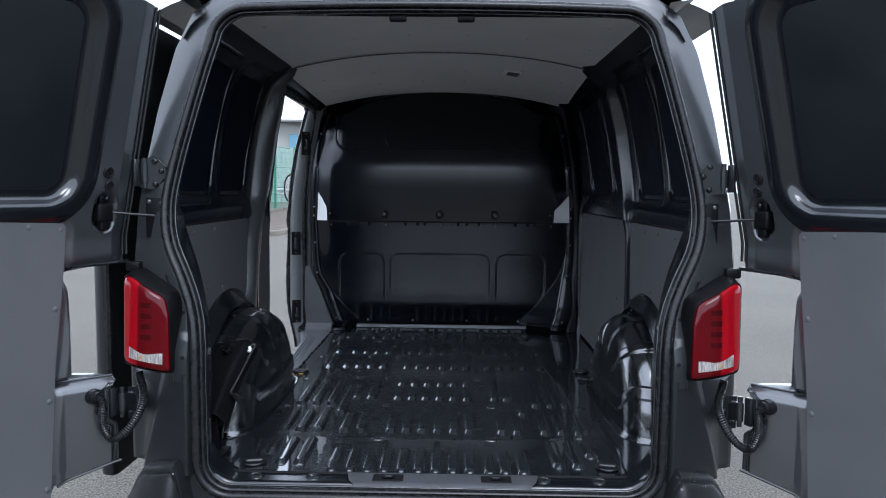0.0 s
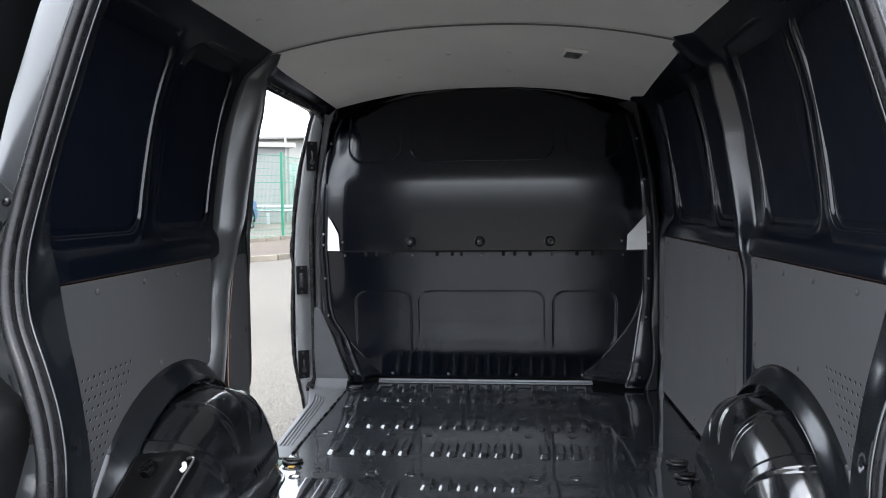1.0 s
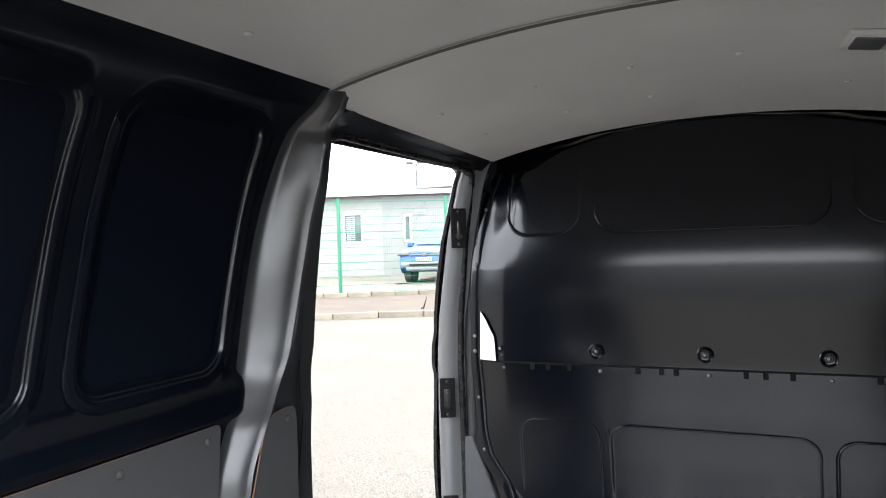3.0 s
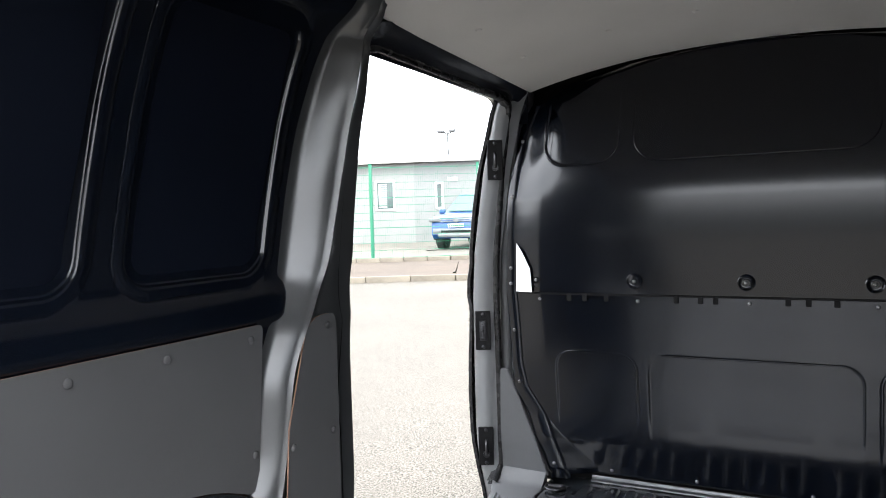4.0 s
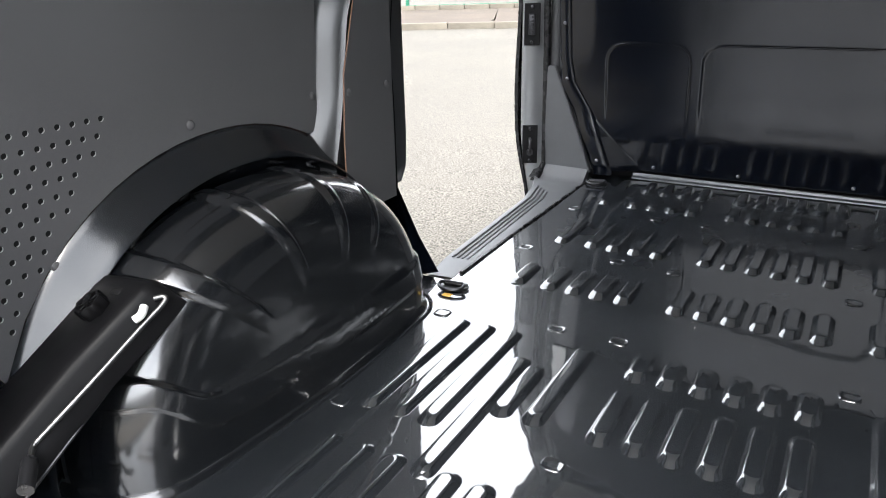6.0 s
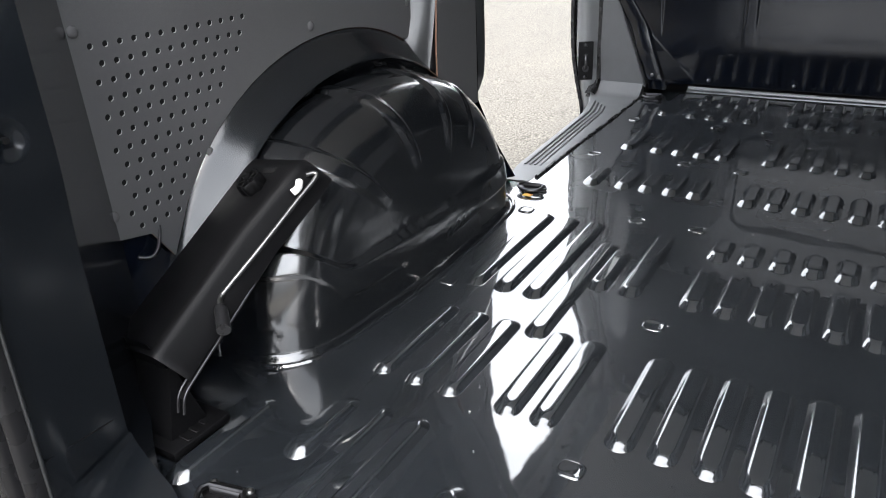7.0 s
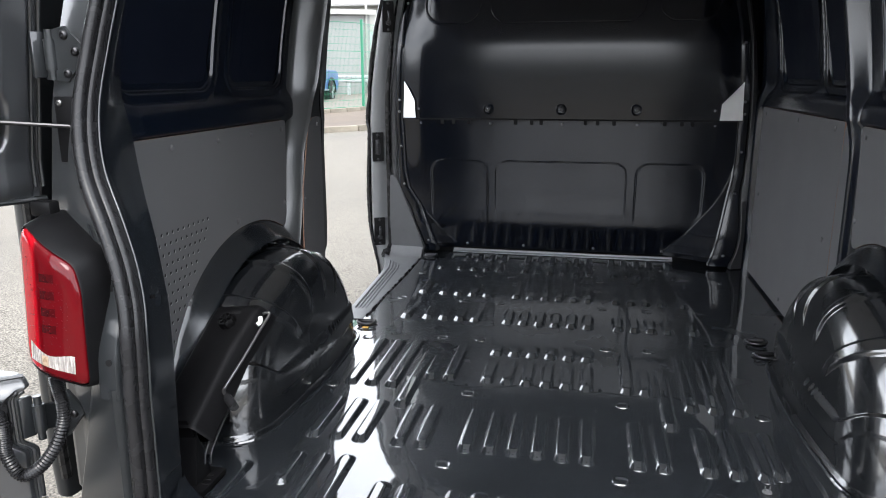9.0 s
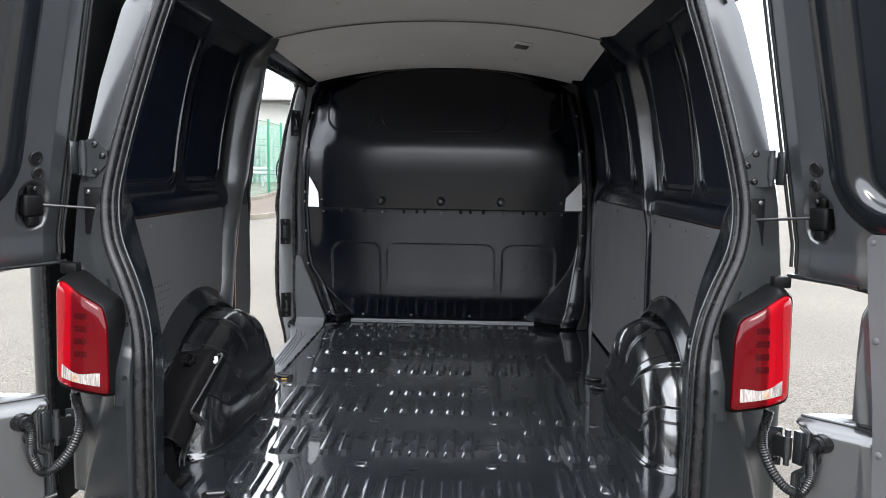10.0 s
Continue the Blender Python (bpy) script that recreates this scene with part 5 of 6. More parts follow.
# rear lamps
def rear_lamp(sx):
    lamp = thing("rear_lamp", "red rear lamp with a clear strip below, beaded with rain", "rear lamp", "rear lamps")
    quad = [(0.757, 0.915), (0.912, 0.936), (0.920, 1.186), (0.890, 1.194), (0.777, 1.134), (0.765, 1.09)]

    def face(z):
        return -0.034 + 0.09 * (z - 0.92)

    def bend(x):
        return 0.055 * max(0.0, (x - 0.807) / 0.122) ** 2

    def shape(grow, dy, scale=1.0, inner=0.0):
        c = Vector((0.845, 1.06))
        pts = []
        for a, b in quad:
            v = Vector((a, b)) - c
            v = v * (scale + grow / v.length) + c
            v.x -= inner * ease(0.90, 0.80, v.x)
            pts.append(v)
        out = []
        for i, b in enumerate(pts):
            out.append([Vector(p) for p in round_corner((*pts[i - 1], 0), (*b, 0), (*pts[(i + 1) % 6], 0), 0.016 * scale, 4)])
        out = [p for i, bow in enumerate(out) for p in bow + [bow[-1].lerp(out[(i + 1) % 6][0], k / 8) for k in range(1, 8)]]
        return [Vector((sx * p.x + CX, face(p.y) + dy + 0.042 + bend(p.x), p.y)) for p in out]

    bm = bmesh.new()
    strip(bm, [shape(0.016, 0.06, 1, 0.004), shape(0.016, 0.000, 1, 0.003), shape(0.012, -0.018, 1, 0.002), shape(0.0055, -0.050, 1, 0.0), shape(0.002, -0.054), shape(-0.004, -0.036)])
    box(bm, (sx * 0.915 + CX, face(1.22) + 0.05 + bend(0.915), 1.214), (0.045, 0.03, 0.03), 0.006, 2)
    part("housing", bm, PLASTIC, lamp, "black lamp housing")
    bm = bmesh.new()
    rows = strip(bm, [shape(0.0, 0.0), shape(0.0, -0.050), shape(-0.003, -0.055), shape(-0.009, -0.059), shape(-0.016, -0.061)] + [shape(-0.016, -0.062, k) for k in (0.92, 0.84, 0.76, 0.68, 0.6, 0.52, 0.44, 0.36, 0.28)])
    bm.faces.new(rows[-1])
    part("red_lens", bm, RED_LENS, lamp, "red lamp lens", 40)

    def flush(a0, a1, low, high, up, name, material, label):
        """A thin inlay on the lens between two heights that may slope."""
        bm = bmesh.new()
        n = 11
        ring = []
        for k in range(n):
            a = a0 + (a1 - a0) * k / (n - 1)
            row = []
            for i, (t, back) in enumerate(((0, 0.003), (0, 0), (0.2, 0), (0.4, 0), (0.6, 0), (0.8, 0), (1, 0), (1, 0.003))):
                z = low(a) + (high(a) - low(a)) * t
                row.append((sx * a + CX, face(z) - 0.0200 - up + bend(a) + back, z))
            ring.append(row)
        strip(bm, ring, False)
        return part(name, bm, material, lamp, label)

    for k in range(4):
        z = 1.104 - 0.031 * k
        flush(0.812, 0.846, lambda a: z, lambda a: z + 0.015, 0.0006, "light_bar", RED_BAR, "dark red light bar")
    flush(0.777, 0.886, lambda a: 0.940 + 0.13 * (a - 0.774), lambda a: 0.966 + 0.16 * (a - 0.774) + 0.006 * math.cos((a - 0.774) * 50), 0.0010, "clear_strip", LENS_WHITE, "clear reversing light strip")
    flush(0.834, 0.850, lambda a: 0.950, lambda a: 0.968, 0.0016, "bulb", AMBER, "amber bulb behind the clear strip")
    bm = bmesh.new()
    rng = random.Random(5)
    for k in range(150):
        a = rng.uniform(0.785, 0.886)
        b = rng.uniform(0.985, 1.10 + 0.5 * (a - 0.785))
        p = Vector((sx * a + CX, face(b) - 0.0212 + bend(a), b))
        bmesh.ops.create_icosphere(bm, subdivisions=1, radius=rng.uniform(0.0005, 0.0011), matrix=Matrix.Translation(p))
    tagged(part("rain_drops", bm, BEAD, lamp, "fine rain drops"), kind="stuff")
    return lamp


for sx in (-1, 1):
    rear_lamp(sx)

# bumper and corner trims
bumper = thing("rear_bumper", "black grained plastic rear bumper with water drops", "bumper", kind="structure")
bm = bmesh.new()


def bumper_row(x):
    a = abs(x)
    back = -0.135 + 0.13 * ease(0.70, 0.98, a) ** 1.3
    top = 0.495 + 0.155 * ease(0.690, 0.735, a) - 0.025 * ease(0.73, 0.85, a) - 0.19 * max(0.0, (a - 0.835) / 0.12) ** 1.5
    line = [(x, 0.02, top - 0.012), (x, max(0.03, back + 0.10), top), (x, back + 0.062, top - 0.004), (x, back + 0.052, top - 0.022), (x, back + 0.038, top - 0.028), (x, back + 0.012, top - 0.085), (x, back, top - 0.16), (x, back + 0.01, 0.30), (x, back + 0.06, 0.24), (x, 0.05, 0.22)]
    return smooth_path(line, 34)


strip(bm, [bumper_row(x) for x in np.linspace(-0.955, 0.955, 150)], False)
for sx in (-1, 1):
    strip(bm, [[(sx * (0.955 + 0.012 * math.sin(u * 3)), -0.005 + 0.35 * u, z) for z in (0.43, 0.40, 0.36, 0.30, 0.22)] for u in np.linspace(0, 1, 12)], False)
part("bumper_skin", bm, BUMPER, bumper, "", 50)
for sx in (-1, 1):
    bm = bmesh.new()
    rows = []
    for z in np.linspace(0.60, 0.905, 20):
        k = interp(z, [(0.60, 0.872), (0.646, 0.863), (0.869, 0.808), (0.905, 0.800)])
        flat = [(0.704, -0.012), (0.712, -0.030), (0.722, -0.036), (0.728, -0.0335), (k - 0.007, 0.0145), (k - 0.002, 0.019), (k + 0.003, 0.026), (k + 0.3 * (0.90 - k), 0.049), (k + 0.6 * (0.90 - k), 0.074), (0.903, 0.0955), (0.930, 0.1035), (0.944, 0.112), (0.952, 0.13), (0.955, 0.22)]
        rows.append([(CX + sx * x, y, z) for x, y in flat])
    strip(bm, rows, False)
    part("lower_corner", bm, CORNER_PAINT, bumper, "painted panel below the lamp")

bm = bmesh.new()
rng = random.Random(23)
for k in range(420):
    x = rng.uniform(0.70, 0.90) * rng.choice((-1, 1))
    row = bumper_row(x)
    i = rng.randrange(5, 16)
    p = row[i].lerp(row[i + 1], rng.random())
    r = rng.uniform(0.0008, 0.0026)
    bmesh.ops.create_icosphere(bm, subdivisions=1, radius=1.0, matrix=Matrix.Translation(p) @ Matrix.Diagonal((r, r, r * 0.7, 1)))
tagged(part("rain_drops", bm, CLEAR_LENS, bumper, "fine rain drops"), kind="stuff")

# jack in its holder by the wheel arch
jack = thing("jack", "black folded car jack stowed upright beside the wheel arch", "car jack")
a, b = Vector((-0.752, 0.198, 0.692)), Vector((-0.746, 0.515, 0.872))
run = (b - a).normalized()
side = Vector((0.93, 0.0, 0.0)) + Vector((0, 0.18, 0.3))
side = (side - run * side.dot(run)).normalized()
up = run.cross(side)
flat = Matrix((run, side, up)).transposed()
bm = bmesh.new()
sec = [(-0.058, -0.030), (-0.058, 0.018), (-0.0555, 0.0245), (-0.050, 0.027), (0.044, 0.027), (0.053, 0.0255), (0.059, 0.0215), (0.063, 0.015), (0.074, -0.010), (0.080, -0.026)]
rows = [[a + run * t * 0.365 + side * (p * w + 0.016 * ease(0.55, 1.0, t) * ease(0.0, 0.05, p)) + up * (h - q * k) for p, q in sec] for t, w, k, h in ((0.0, 1.0, 1, 0), (0.012, 1.03, 1, 0), (0.03, 1.0, 1, 0), (0.3, 0.98, 1, 0), (0.6, 0.97, 1, 0), (0.85, 0.97, 1, 0), (0.94, 0.97, 1, 0), (0.99, 0.95, 0.96, 0.001), (1.015, 0.92, 0.8, 0.006), (1.02, 0.90, 0.5, 0.014))]
strip(bm, rows, False)
made = bmesh.ops.extrude_face_region(bm, geom=list(bm.faces))["geom"]
bmesh.ops.translate(bm, verts=[v for v in made if isinstance(v, bmesh.types.BMVert)], vec=up * 0.003)
part("arm", bm, PLASTIC, jack, "black pressed channel arm", 50)
bm = bmesh.new()
foot = Vector((-0.745, 0.205, FLOOR + 0.004))
strip(bm, [[foot + Vector((x, y, 0)) for x, y in ((-0.05, -0.035), (0.05, -0.035), (0.05, 0.035), (-0.05, 0.035))], [a + side * x + up * -y + Vector((0, 0, 0.02)) for x, y in ((-0.055, -0.022), (0.045, -0.022), (0.045, 0.022), (-0.055, 0.022))]])
part("leg", bm, PLASTIC, jack, "black pressed jack leg")
bm = bmesh.new()
box(bm, (-0.710, 0.207, FLOOR + 0.009), (0.078, 0.104, 0.014), 0.003, 2)
base_ob = part("base_plate", bm, PLASTIC, jack, "black base plate with embossed lettering")
for k in range(3):
    bm = bmesh.new()
    box(bm, (-0.698, 0.188 + 0.018 * k, FLOOR + 0.0165), (0.046 - 0.008 * k, 0.007, 0.002), 0.0006, 1)
    part("embossed_bar", bm, PLASTIC, base_ob)
bm = bmesh.new()
knob = a + run * 0.302 + side * 0.010 - up * 0.027
wheel = [(0.0205, 0.0), (0.0212, 0.003), (0.0212, 0.016), (0.0195, 0.0195), (0.0165, 0.0195), (0.0155, 0.016), (0.0150, 0.004), (0.0005, 0.004)]
grid(bm, 56, 8, lambda u, v: knob + (run * math.cos(u * math.tau) + side * math.sin(u * math.tau)) * (wheel[round(v * 7)][0] * (1 + (0.07 * math.cos(u * math.tau * 7) if v < 0.7 else 0))) - up * wheel[round(v * 7)][1], loop_u=True)
rod(bm, knob - up * 0.002, knob - up * 0.021, 0.0058, 0.0052)
wheel_ob = part("knob", bm, PLASTIC, jack, "black spoked hand wheel")
for k in range(7):
    t = math.tau * (k + 0.5) / 7
    out = run * math.cos(t) + side * math.sin(t)
    bm = bmesh.new()
    box(bm, knob + out * 0.0105 - up * 0.0125, (0.012, 0.0026, 0.012), 0.0006, 1, Matrix((out, out.cross(up), up)).transposed())
    part("spoke", bm, PLASTIC, wheel_ob)
bm = bmesh.new()
box(bm, a + run * 0.336 + side * 0.018 - up * 0.0272, (0.010, 0.026, 0.002), 0.0008, 1, flat)
part("slot", bm, BLACK, jack)
bm = bmesh.new()
on = lambda r, p, h: a + run * r + side * p - up * h
tube(bm, smooth_path([on(0.345, 0.083, 0.010), on(0.354, 0.090, 0.004), on(0.346, 0.094, 0.0), on(0.30, 0.0885, 0.0), on(0.217, 0.081, 0.0), on(0.135, 0.0705, 0.0), on(0.119, 0.0695, 0.0), on(0.110, 0.076, 0.0), on(0.090, 0.099, 0.0)], 90), 0.0038, 14)
part("crank_rod", bm, STEEL, jack, "bare steel crank rod")
bm = bmesh.new()
tube(bm, [on(0.101, 0.086, 0.0), on(0.097, 0.091, 0.0), on(0.075, 0.116, -0.002), on(0.072, 0.119, -0.002)], 0.0098, 16)
part("crank_clip", bm, RUBBER, jack)
bm = bmesh.new()
for e in (0.0, 1.0):
    tube(bm, smooth_path([on(0.269, 0.061 + 0.009 * e, -0.03), on(0.115, 0.066 + 0.0135 * e, -0.03), on(0.013, 0.071 + 0.0145 * e, -0.03), on(-0.020, 0.072 + 0.0145 * e, -0.033), on(-0.040, 0.070 + 0.0145 * e, -0.050)], 70), 0.0021, 8)
strip(bm, [[on(r, p, h - 0.0015), on(r, p + w, h - 0.0015)] for r, p, w, h in ((0.269, 0.061, 0.009, -0.03), (0.115, 0.066, 0.0135, -0.03), (0.013, 0.071, 0.0145, -0.03), (-0.025, 0.072, 0.0145, -0.034))], False)
part("wrench", bm, DARK_STEEL, jack, "dark steel wheel wrench")
bm = bmesh.new()
tube(bm, smooth_path([on(0.328, 0.084, 0.014), on(0.316, 0.089, 0.012), on(0.306, 0.084, 0.012)], 10), 0.0058, 12)
part("white_cap", bm, PAPER, jack, "small white plastic cap")

# bent tie-down loop on the wall under the lining
loop = thing("wall_loop", "bent bare steel loop on the wall below the lining", "tie-down loop")
bm = bmesh.new()
tube(bm, smooth_path([(-0.866, 0.346, 0.830), (-0.857, 0.345, 0.815), (-0.855, 0.338, 0.796), (-0.855, 0.330, 0.782), (-0.857, 0.318, 0.776), (-0.868, 0.305, 0.779)], 30), 0.0030, 10)
part("bent_rod", bm, DARK_STEEL, loop)


# lashing rings
def lashing_ring(x, y, turn, label="grey steel lashing ring bolted to the load floor"):
    ring = thing("lashing_ring", label, "lashing ring", "lashing rings", at=pose(x, y, FLOOR + 0.002, 0, 0, turn))
    bm = bmesh.new()
    out = [(0.038 * math.cos(t) * (1 if math.sin(t) > 0 else 1.0), 0.020 * math.sin(t) + 0.004 * math.cos(2 * t), 0) for t in np.linspace(0, math.tau, 26, endpoint=False)]
    vs = [bm.verts.new(p) for p in out]
    face = bm.faces.new(vs)
    made = bmesh.ops.extrude_face_region(bm, geom=[face])["geom"]
    bmesh.ops.translate(bm, verts=[v for v in made if isinstance(v, bmesh.types.BMVert)], vec=(0, 0, 0.0045))
    part("base_plate", bm, DARK_STEEL, ring)
    bm = bmesh.new()
    tube(bm, [(0.032 * math.cos(t), -0.006 + 0.024 * math.sin(t) - 0.008, 0.012 + 0.003 * math.sin(t)) for t in np.linspace(-math.pi, 0, 20)] + [(0.032, -0.010, 0.013), (0.026, 0.0, 0.012), (-0.026, 0.0, 0.012), (-0.032, -0.010, 0.013), (-0.032, -0.014, 0.012)], 0.0042, 8)
    part("ring", bm, DARK_STEEL, ring, "dull steel ring")
    bm = bmesh.new()
    rod(bm, (-0.022, 0.001, 0.008), (0.022, 0.001, 0.008), 0.0075)
    part("ring_sleeve", bm, DARK_STEEL, ring)
    for q in (-0.027, 0.027):
        ob = fix(SCREW, ring, (q, 0.010, 0.005), (0, 0, 1), "bolt")
    return ring


lashing_ring(-0.560, 0.145, 12)
lashing_ring(0.575, 0.150, -12)
lashing_ring(-0.662, 1.312, 5, "dark lashing ring with yellow mark bolted to the load floor")
lashing_ring(0.700, 1.375, 0)
lashing_ring(0.700, 1.250, 8)
lashing_ring(-0.650, 2.345, 10)

# yellow paint mark by the side lashing ring
bm = bmesh.new()
box(bm, (-0.653, 1.262, FLOOR + 0.0035), (0.022, 0.016, 0.002), 0.0006, 1)
tagged(part("paint_mark", bm, YELLOW, None), "small yellow paint mark on the load floor", "paint mark")

# loose fixing clip on the floor
clip = thing("floor_clip", "small grey plastic fixing clip lying on the load floor", "clip", at=pose(0.530, 0.418, FLOOR + 0.001))
bm = bmesh.new()
grid(bm, 18, 4, lambda u, v: ((0.0105, 0.010, 0.006, 0.0005)[round(v * 3)] * math.cos(u * math.tau), (0.0105, 0.010, 0.006, 0.0005)[round(v * 3)] * math.sin(u * math.tau), (0.001, 0.003, 0.0045, 0.005)[round(v * 3)]), loop_u=True)
part("disc", bm, TRIM, clip)
for q in (-0.0035, 0.0035):
    bm = bmesh.new()
    rod(bm, (q, 0, 0.003), (q * 1.6, 0, 0.016), 0.0016, 0.0011, 8)
    part("prong", bm, TRIM, clip)

# water drops on the floor
bm = bmesh.new()
rng = random.Random(11)
for k in range(150):
    near = rng.random() < 0.6
    x, y = (rng.uniform(-0.66, 0.1), rng.uniform(0.1, 1.5)) if near else (rng.uniform(-0.6, 0.68), rng.uniform(0.1, 2.3))
    r = rng.uniform(0.0006, 0.0017)
    m = Matrix.Translation((x, y, FLOOR + 0.0015)) @ Matrix.Diagonal((r * rng.uniform(0.8, 1.5), r, r * 0.9, 1))
    bmesh.ops.create_icosphere(bm, subdivisions=1, radius=1.0, matrix=m)
tagged(part("water_drops", bm, CLEAR_LENS, None), "fine clear water drops scattered on the load floor", "water drops", kind="stuff")

# roof lamp
lamp = thing("roof_lamp", "small grey recessed load room lamp in the roof lining", "lamp", at=pose(0.365, 1.665, roof_z(0.365, 1.665) - 0.0075, 0, 8, 5))
bm = bmesh.new()
box(bm, (0, 0, -0.004), (0.088, 0.125, 0.012), 0.004, 2)
part("frame", bm, LINER, lamp, "light grey lamp frame")
bm = bmesh.new()
box(bm, (0, 0, -0.010), (0.060, 0.085, 0.010), 0.004, 2)
part("lens", bm, TRIM, lamp, "unlit frosted lens")

# outdoors: road, kerbs, yard
def ground_z(x, y):
    return 0.022 * min(max(-0.57 * x + 0.82 * y - 2.0, 0.0), 60.0)


ASPHALT = mat("pale_chip_asphalt", (0.104, 0.094, 0.079), 0.85, 0, 0, 0.2, 0.14, 1.4, 0.75, 0.010, 0.0, 0.2, 0.05, 0.25)
PATH_MAT = mat("brown_footpath", (0.088, 0.070, 0.055), 0.9, 0, 0, 0.2, 0.18, 0.8, 0.3, 0.012, 0.0, 0.2, 0.05, 0.25)
KERB = mat("weathered_kerb_stone", (0.14, 0.124, 0.098), 0.85, 0, 0, 0.2, 0.2, 0.25, 0.25, 0.006, 0.0, 0.2, 0.05, 0.3, 0.12)
YARD = mat("pale_concrete_yard", (0.12, 0.110, 0.092), 0.85, 0, 0, 0.2, 0.15, 1.6, 0.2, 0.02, 0.0, 0.2, 0.05, 0.3)
GREEN = mat("green_fence_paint", (0.02, 0.15, 0.085), 0.45, 0, 0, 0.2, 0.1, 0.2, 0.05, 0.004, 0.0, 0.2, 0.05, 0.4)
CLAD = mat("pale_grey_cladding", (0.200, 0.202, 0.196), 0.6, 0, 0, 0.2, 0.06, 0.8, 0.03, 0.02, 0.0, 0.2, 0.05, 0.3)
CREAM = mat("pale_shed_cladding", (0.27, 0.27, 0.25), 0.6, 0, 0, 0.2, 0.06, 1.2, 0.03, 0.02, 0.0, 0.2, 0.05, 0.3)
SHEET = mat("pale_green_profiled_sheet", (0.30, 0.37, 0.34), 0.55, 0, 0, 0.2, 0.08, 0.5, 0.03, 0.02, 0.0, 0.2, 0.05, 0.4)
WHITE = mat("white_window_frame", (0.50, 0.50, 0.49), 0.45, 0, 0, 0.2, 0.04, 0.2, 0.02, 0.004, 0.0, 0.2, 0.05, 0.4)
DARK_GLASS = mat("dark_window_pane", (0.05, 0.07, 0.07), 0.06, 0, 0, 0.2, 0.1, 0.3, 0.0, 0.004, 0.0, 0.2, 0.02, 0.6)
SIGN = mat("blue_sign_board", (0.10, 0.22, 0.30), 0.4, 0, 0, 0.2, 0.05, 0.5, 0.02, 0.004)
CHROME = mat("dull_chrome", (0.16, 0.165, 0.17), 0.35, 0.5, 0, 0.2, 0.1, 0.1, 0.02, 0.002)
MAST = mat("dull_mast_grey", (0.07, 0.072, 0.075), 0.6, 0, 0, 0.2, 0.1, 0.3, 0.03, 0.01)
GALV = mat("galvanised_rail", (0.38, 0.40, 0.40), 0.45, 0.6, 0, 0.2, 0.12, 0.1, 0.05, 0.004)
BLUE = mat("blue_car_paint", (0.004, 0.045, 0.18), 0.35, 0.1, 0.35, 0.08, 0.05, 0.3, 0.03, 0.001)
TYRE = mat("tyre_rubber", (0.012, 0.012, 0.012), 0.8, 0, 0, 0.2, 0.1, 0.05, 0.1, 0.002)

ground = bmesh.new()
xs = sorted(set([-600, -300, -150] + list(range(-80, 61, 4)) + [120, 300, 600]))
ys = sorted(set([-600, -300, -150] + list(range(-60, 121, 4)) + [200, 350, 600]))
vs = [[ground.verts.new((x, y, ground_z(x, y))) for y in ys] for x in xs]
for i in range(len(xs) - 1):
    for j in range(len(ys) - 1):
        ground.faces.new((vs[i][j], vs[i + 1][j], vs[i + 1][j + 1], vs[i][j + 1]))
tagged(part("ground", ground, ASPHALT), "pale grey chippings asphalt of the road", "road", kind="structure")

NEAR_KERB = smooth_path([(-34, -2, 0), (-18, 6.0, 0), (-7.9, 12.2, 0), (-6.2, 13.1, 0), (-5.2, 14.0, 0), (-4.6, 15.1, 0), (-4.2, 17.0, 0), (-3.8, 24, 0), (-3.4, 60, 0)], 120)
FENCE = smooth_path([(-36, 2, 0), (-18, 10.2, 0), (-9.77, 15.4, 0), (-7.5, 17.0, 0), (-6.35, 19.2, 0), (-6.4, 21.9, 0), (-6.7, 24.7, 0), (-6.5, 30, 0), (-6.0, 60, 0)], 120)


def along(path, off, dz):
    out = []
    for i, p in enumerate(path):
        t = (path[min(i + 1, len(path) - 1)] - path[max(i - 1, 0)]).normalized()
        x, y = p.x - t.y * off, p.y + t.x * off
        out.append((x, y, ground_z(x, y) + dz))
    return out


def band(name, rows, material, label, category):
    bm = bmesh.new()
    strip(bm, rows, False)
    return tagged(part(name, bm, material), label, category, kind="structure")


band("footpath", [along(NEAR_KERB, 0.12, 0.105), along(NEAR_KERB, 0.4, 0.115), along(FENCE, -0.10, 0.12)], PATH_MAT, "brown trodden footpath behind the kerb", "footpath")
band("yard", [along(FENCE, 0.18, 0.20), along(FENCE, 4, 0.10), along(FENCE, 12, 0.03), along(FENCE, 45, 0.03)], YARD, "pale concrete yard behind the fence", "yard")


def kerb_line(name, path, first, last, length, width, height, dz, label):
    """Single kerb stones laid end to end."""
    line = thing(name, label, "kerb", kind="structure")
    bm = bmesh.new()
    box(bm, (0, 0, 0), (length - 0.012, width, height), 0.018, 2)
    stone = finish(bm, "kerb_stone", KERB)
    dist, k = 0.0, 0
    for a, b in zip(path, path[1:]):
        while dist < (b - a).length:
            p = a + (b - a).normalized() * dist
            if first < p.y < last:
                ob = new("kerb_stone", stone)
                ob.matrix_world = Matrix.Translation((p.x, p.y, ground_z(p.x, p.y) + dz + 0.006 * noise.noise((p.x, p.y, 0)))) @ Matrix.Rotation(math.atan2(b.y - a.y, b.x - a.x), 4, "Z")
                ob.parent = line
            dist += length
        dist -= (b - a).length
    return line


kerb_line("road_kerb", NEAR_KERB, 6.0, 40, 0.915, 0.15, 0.24, 0.0, "weathered concrete kerb stones along the road")
kerb_line("fence_kerb", FENCE, 9.0, 40, 0.6, 0.22, 0.36, 0.04, "worn stone edging under the fence")

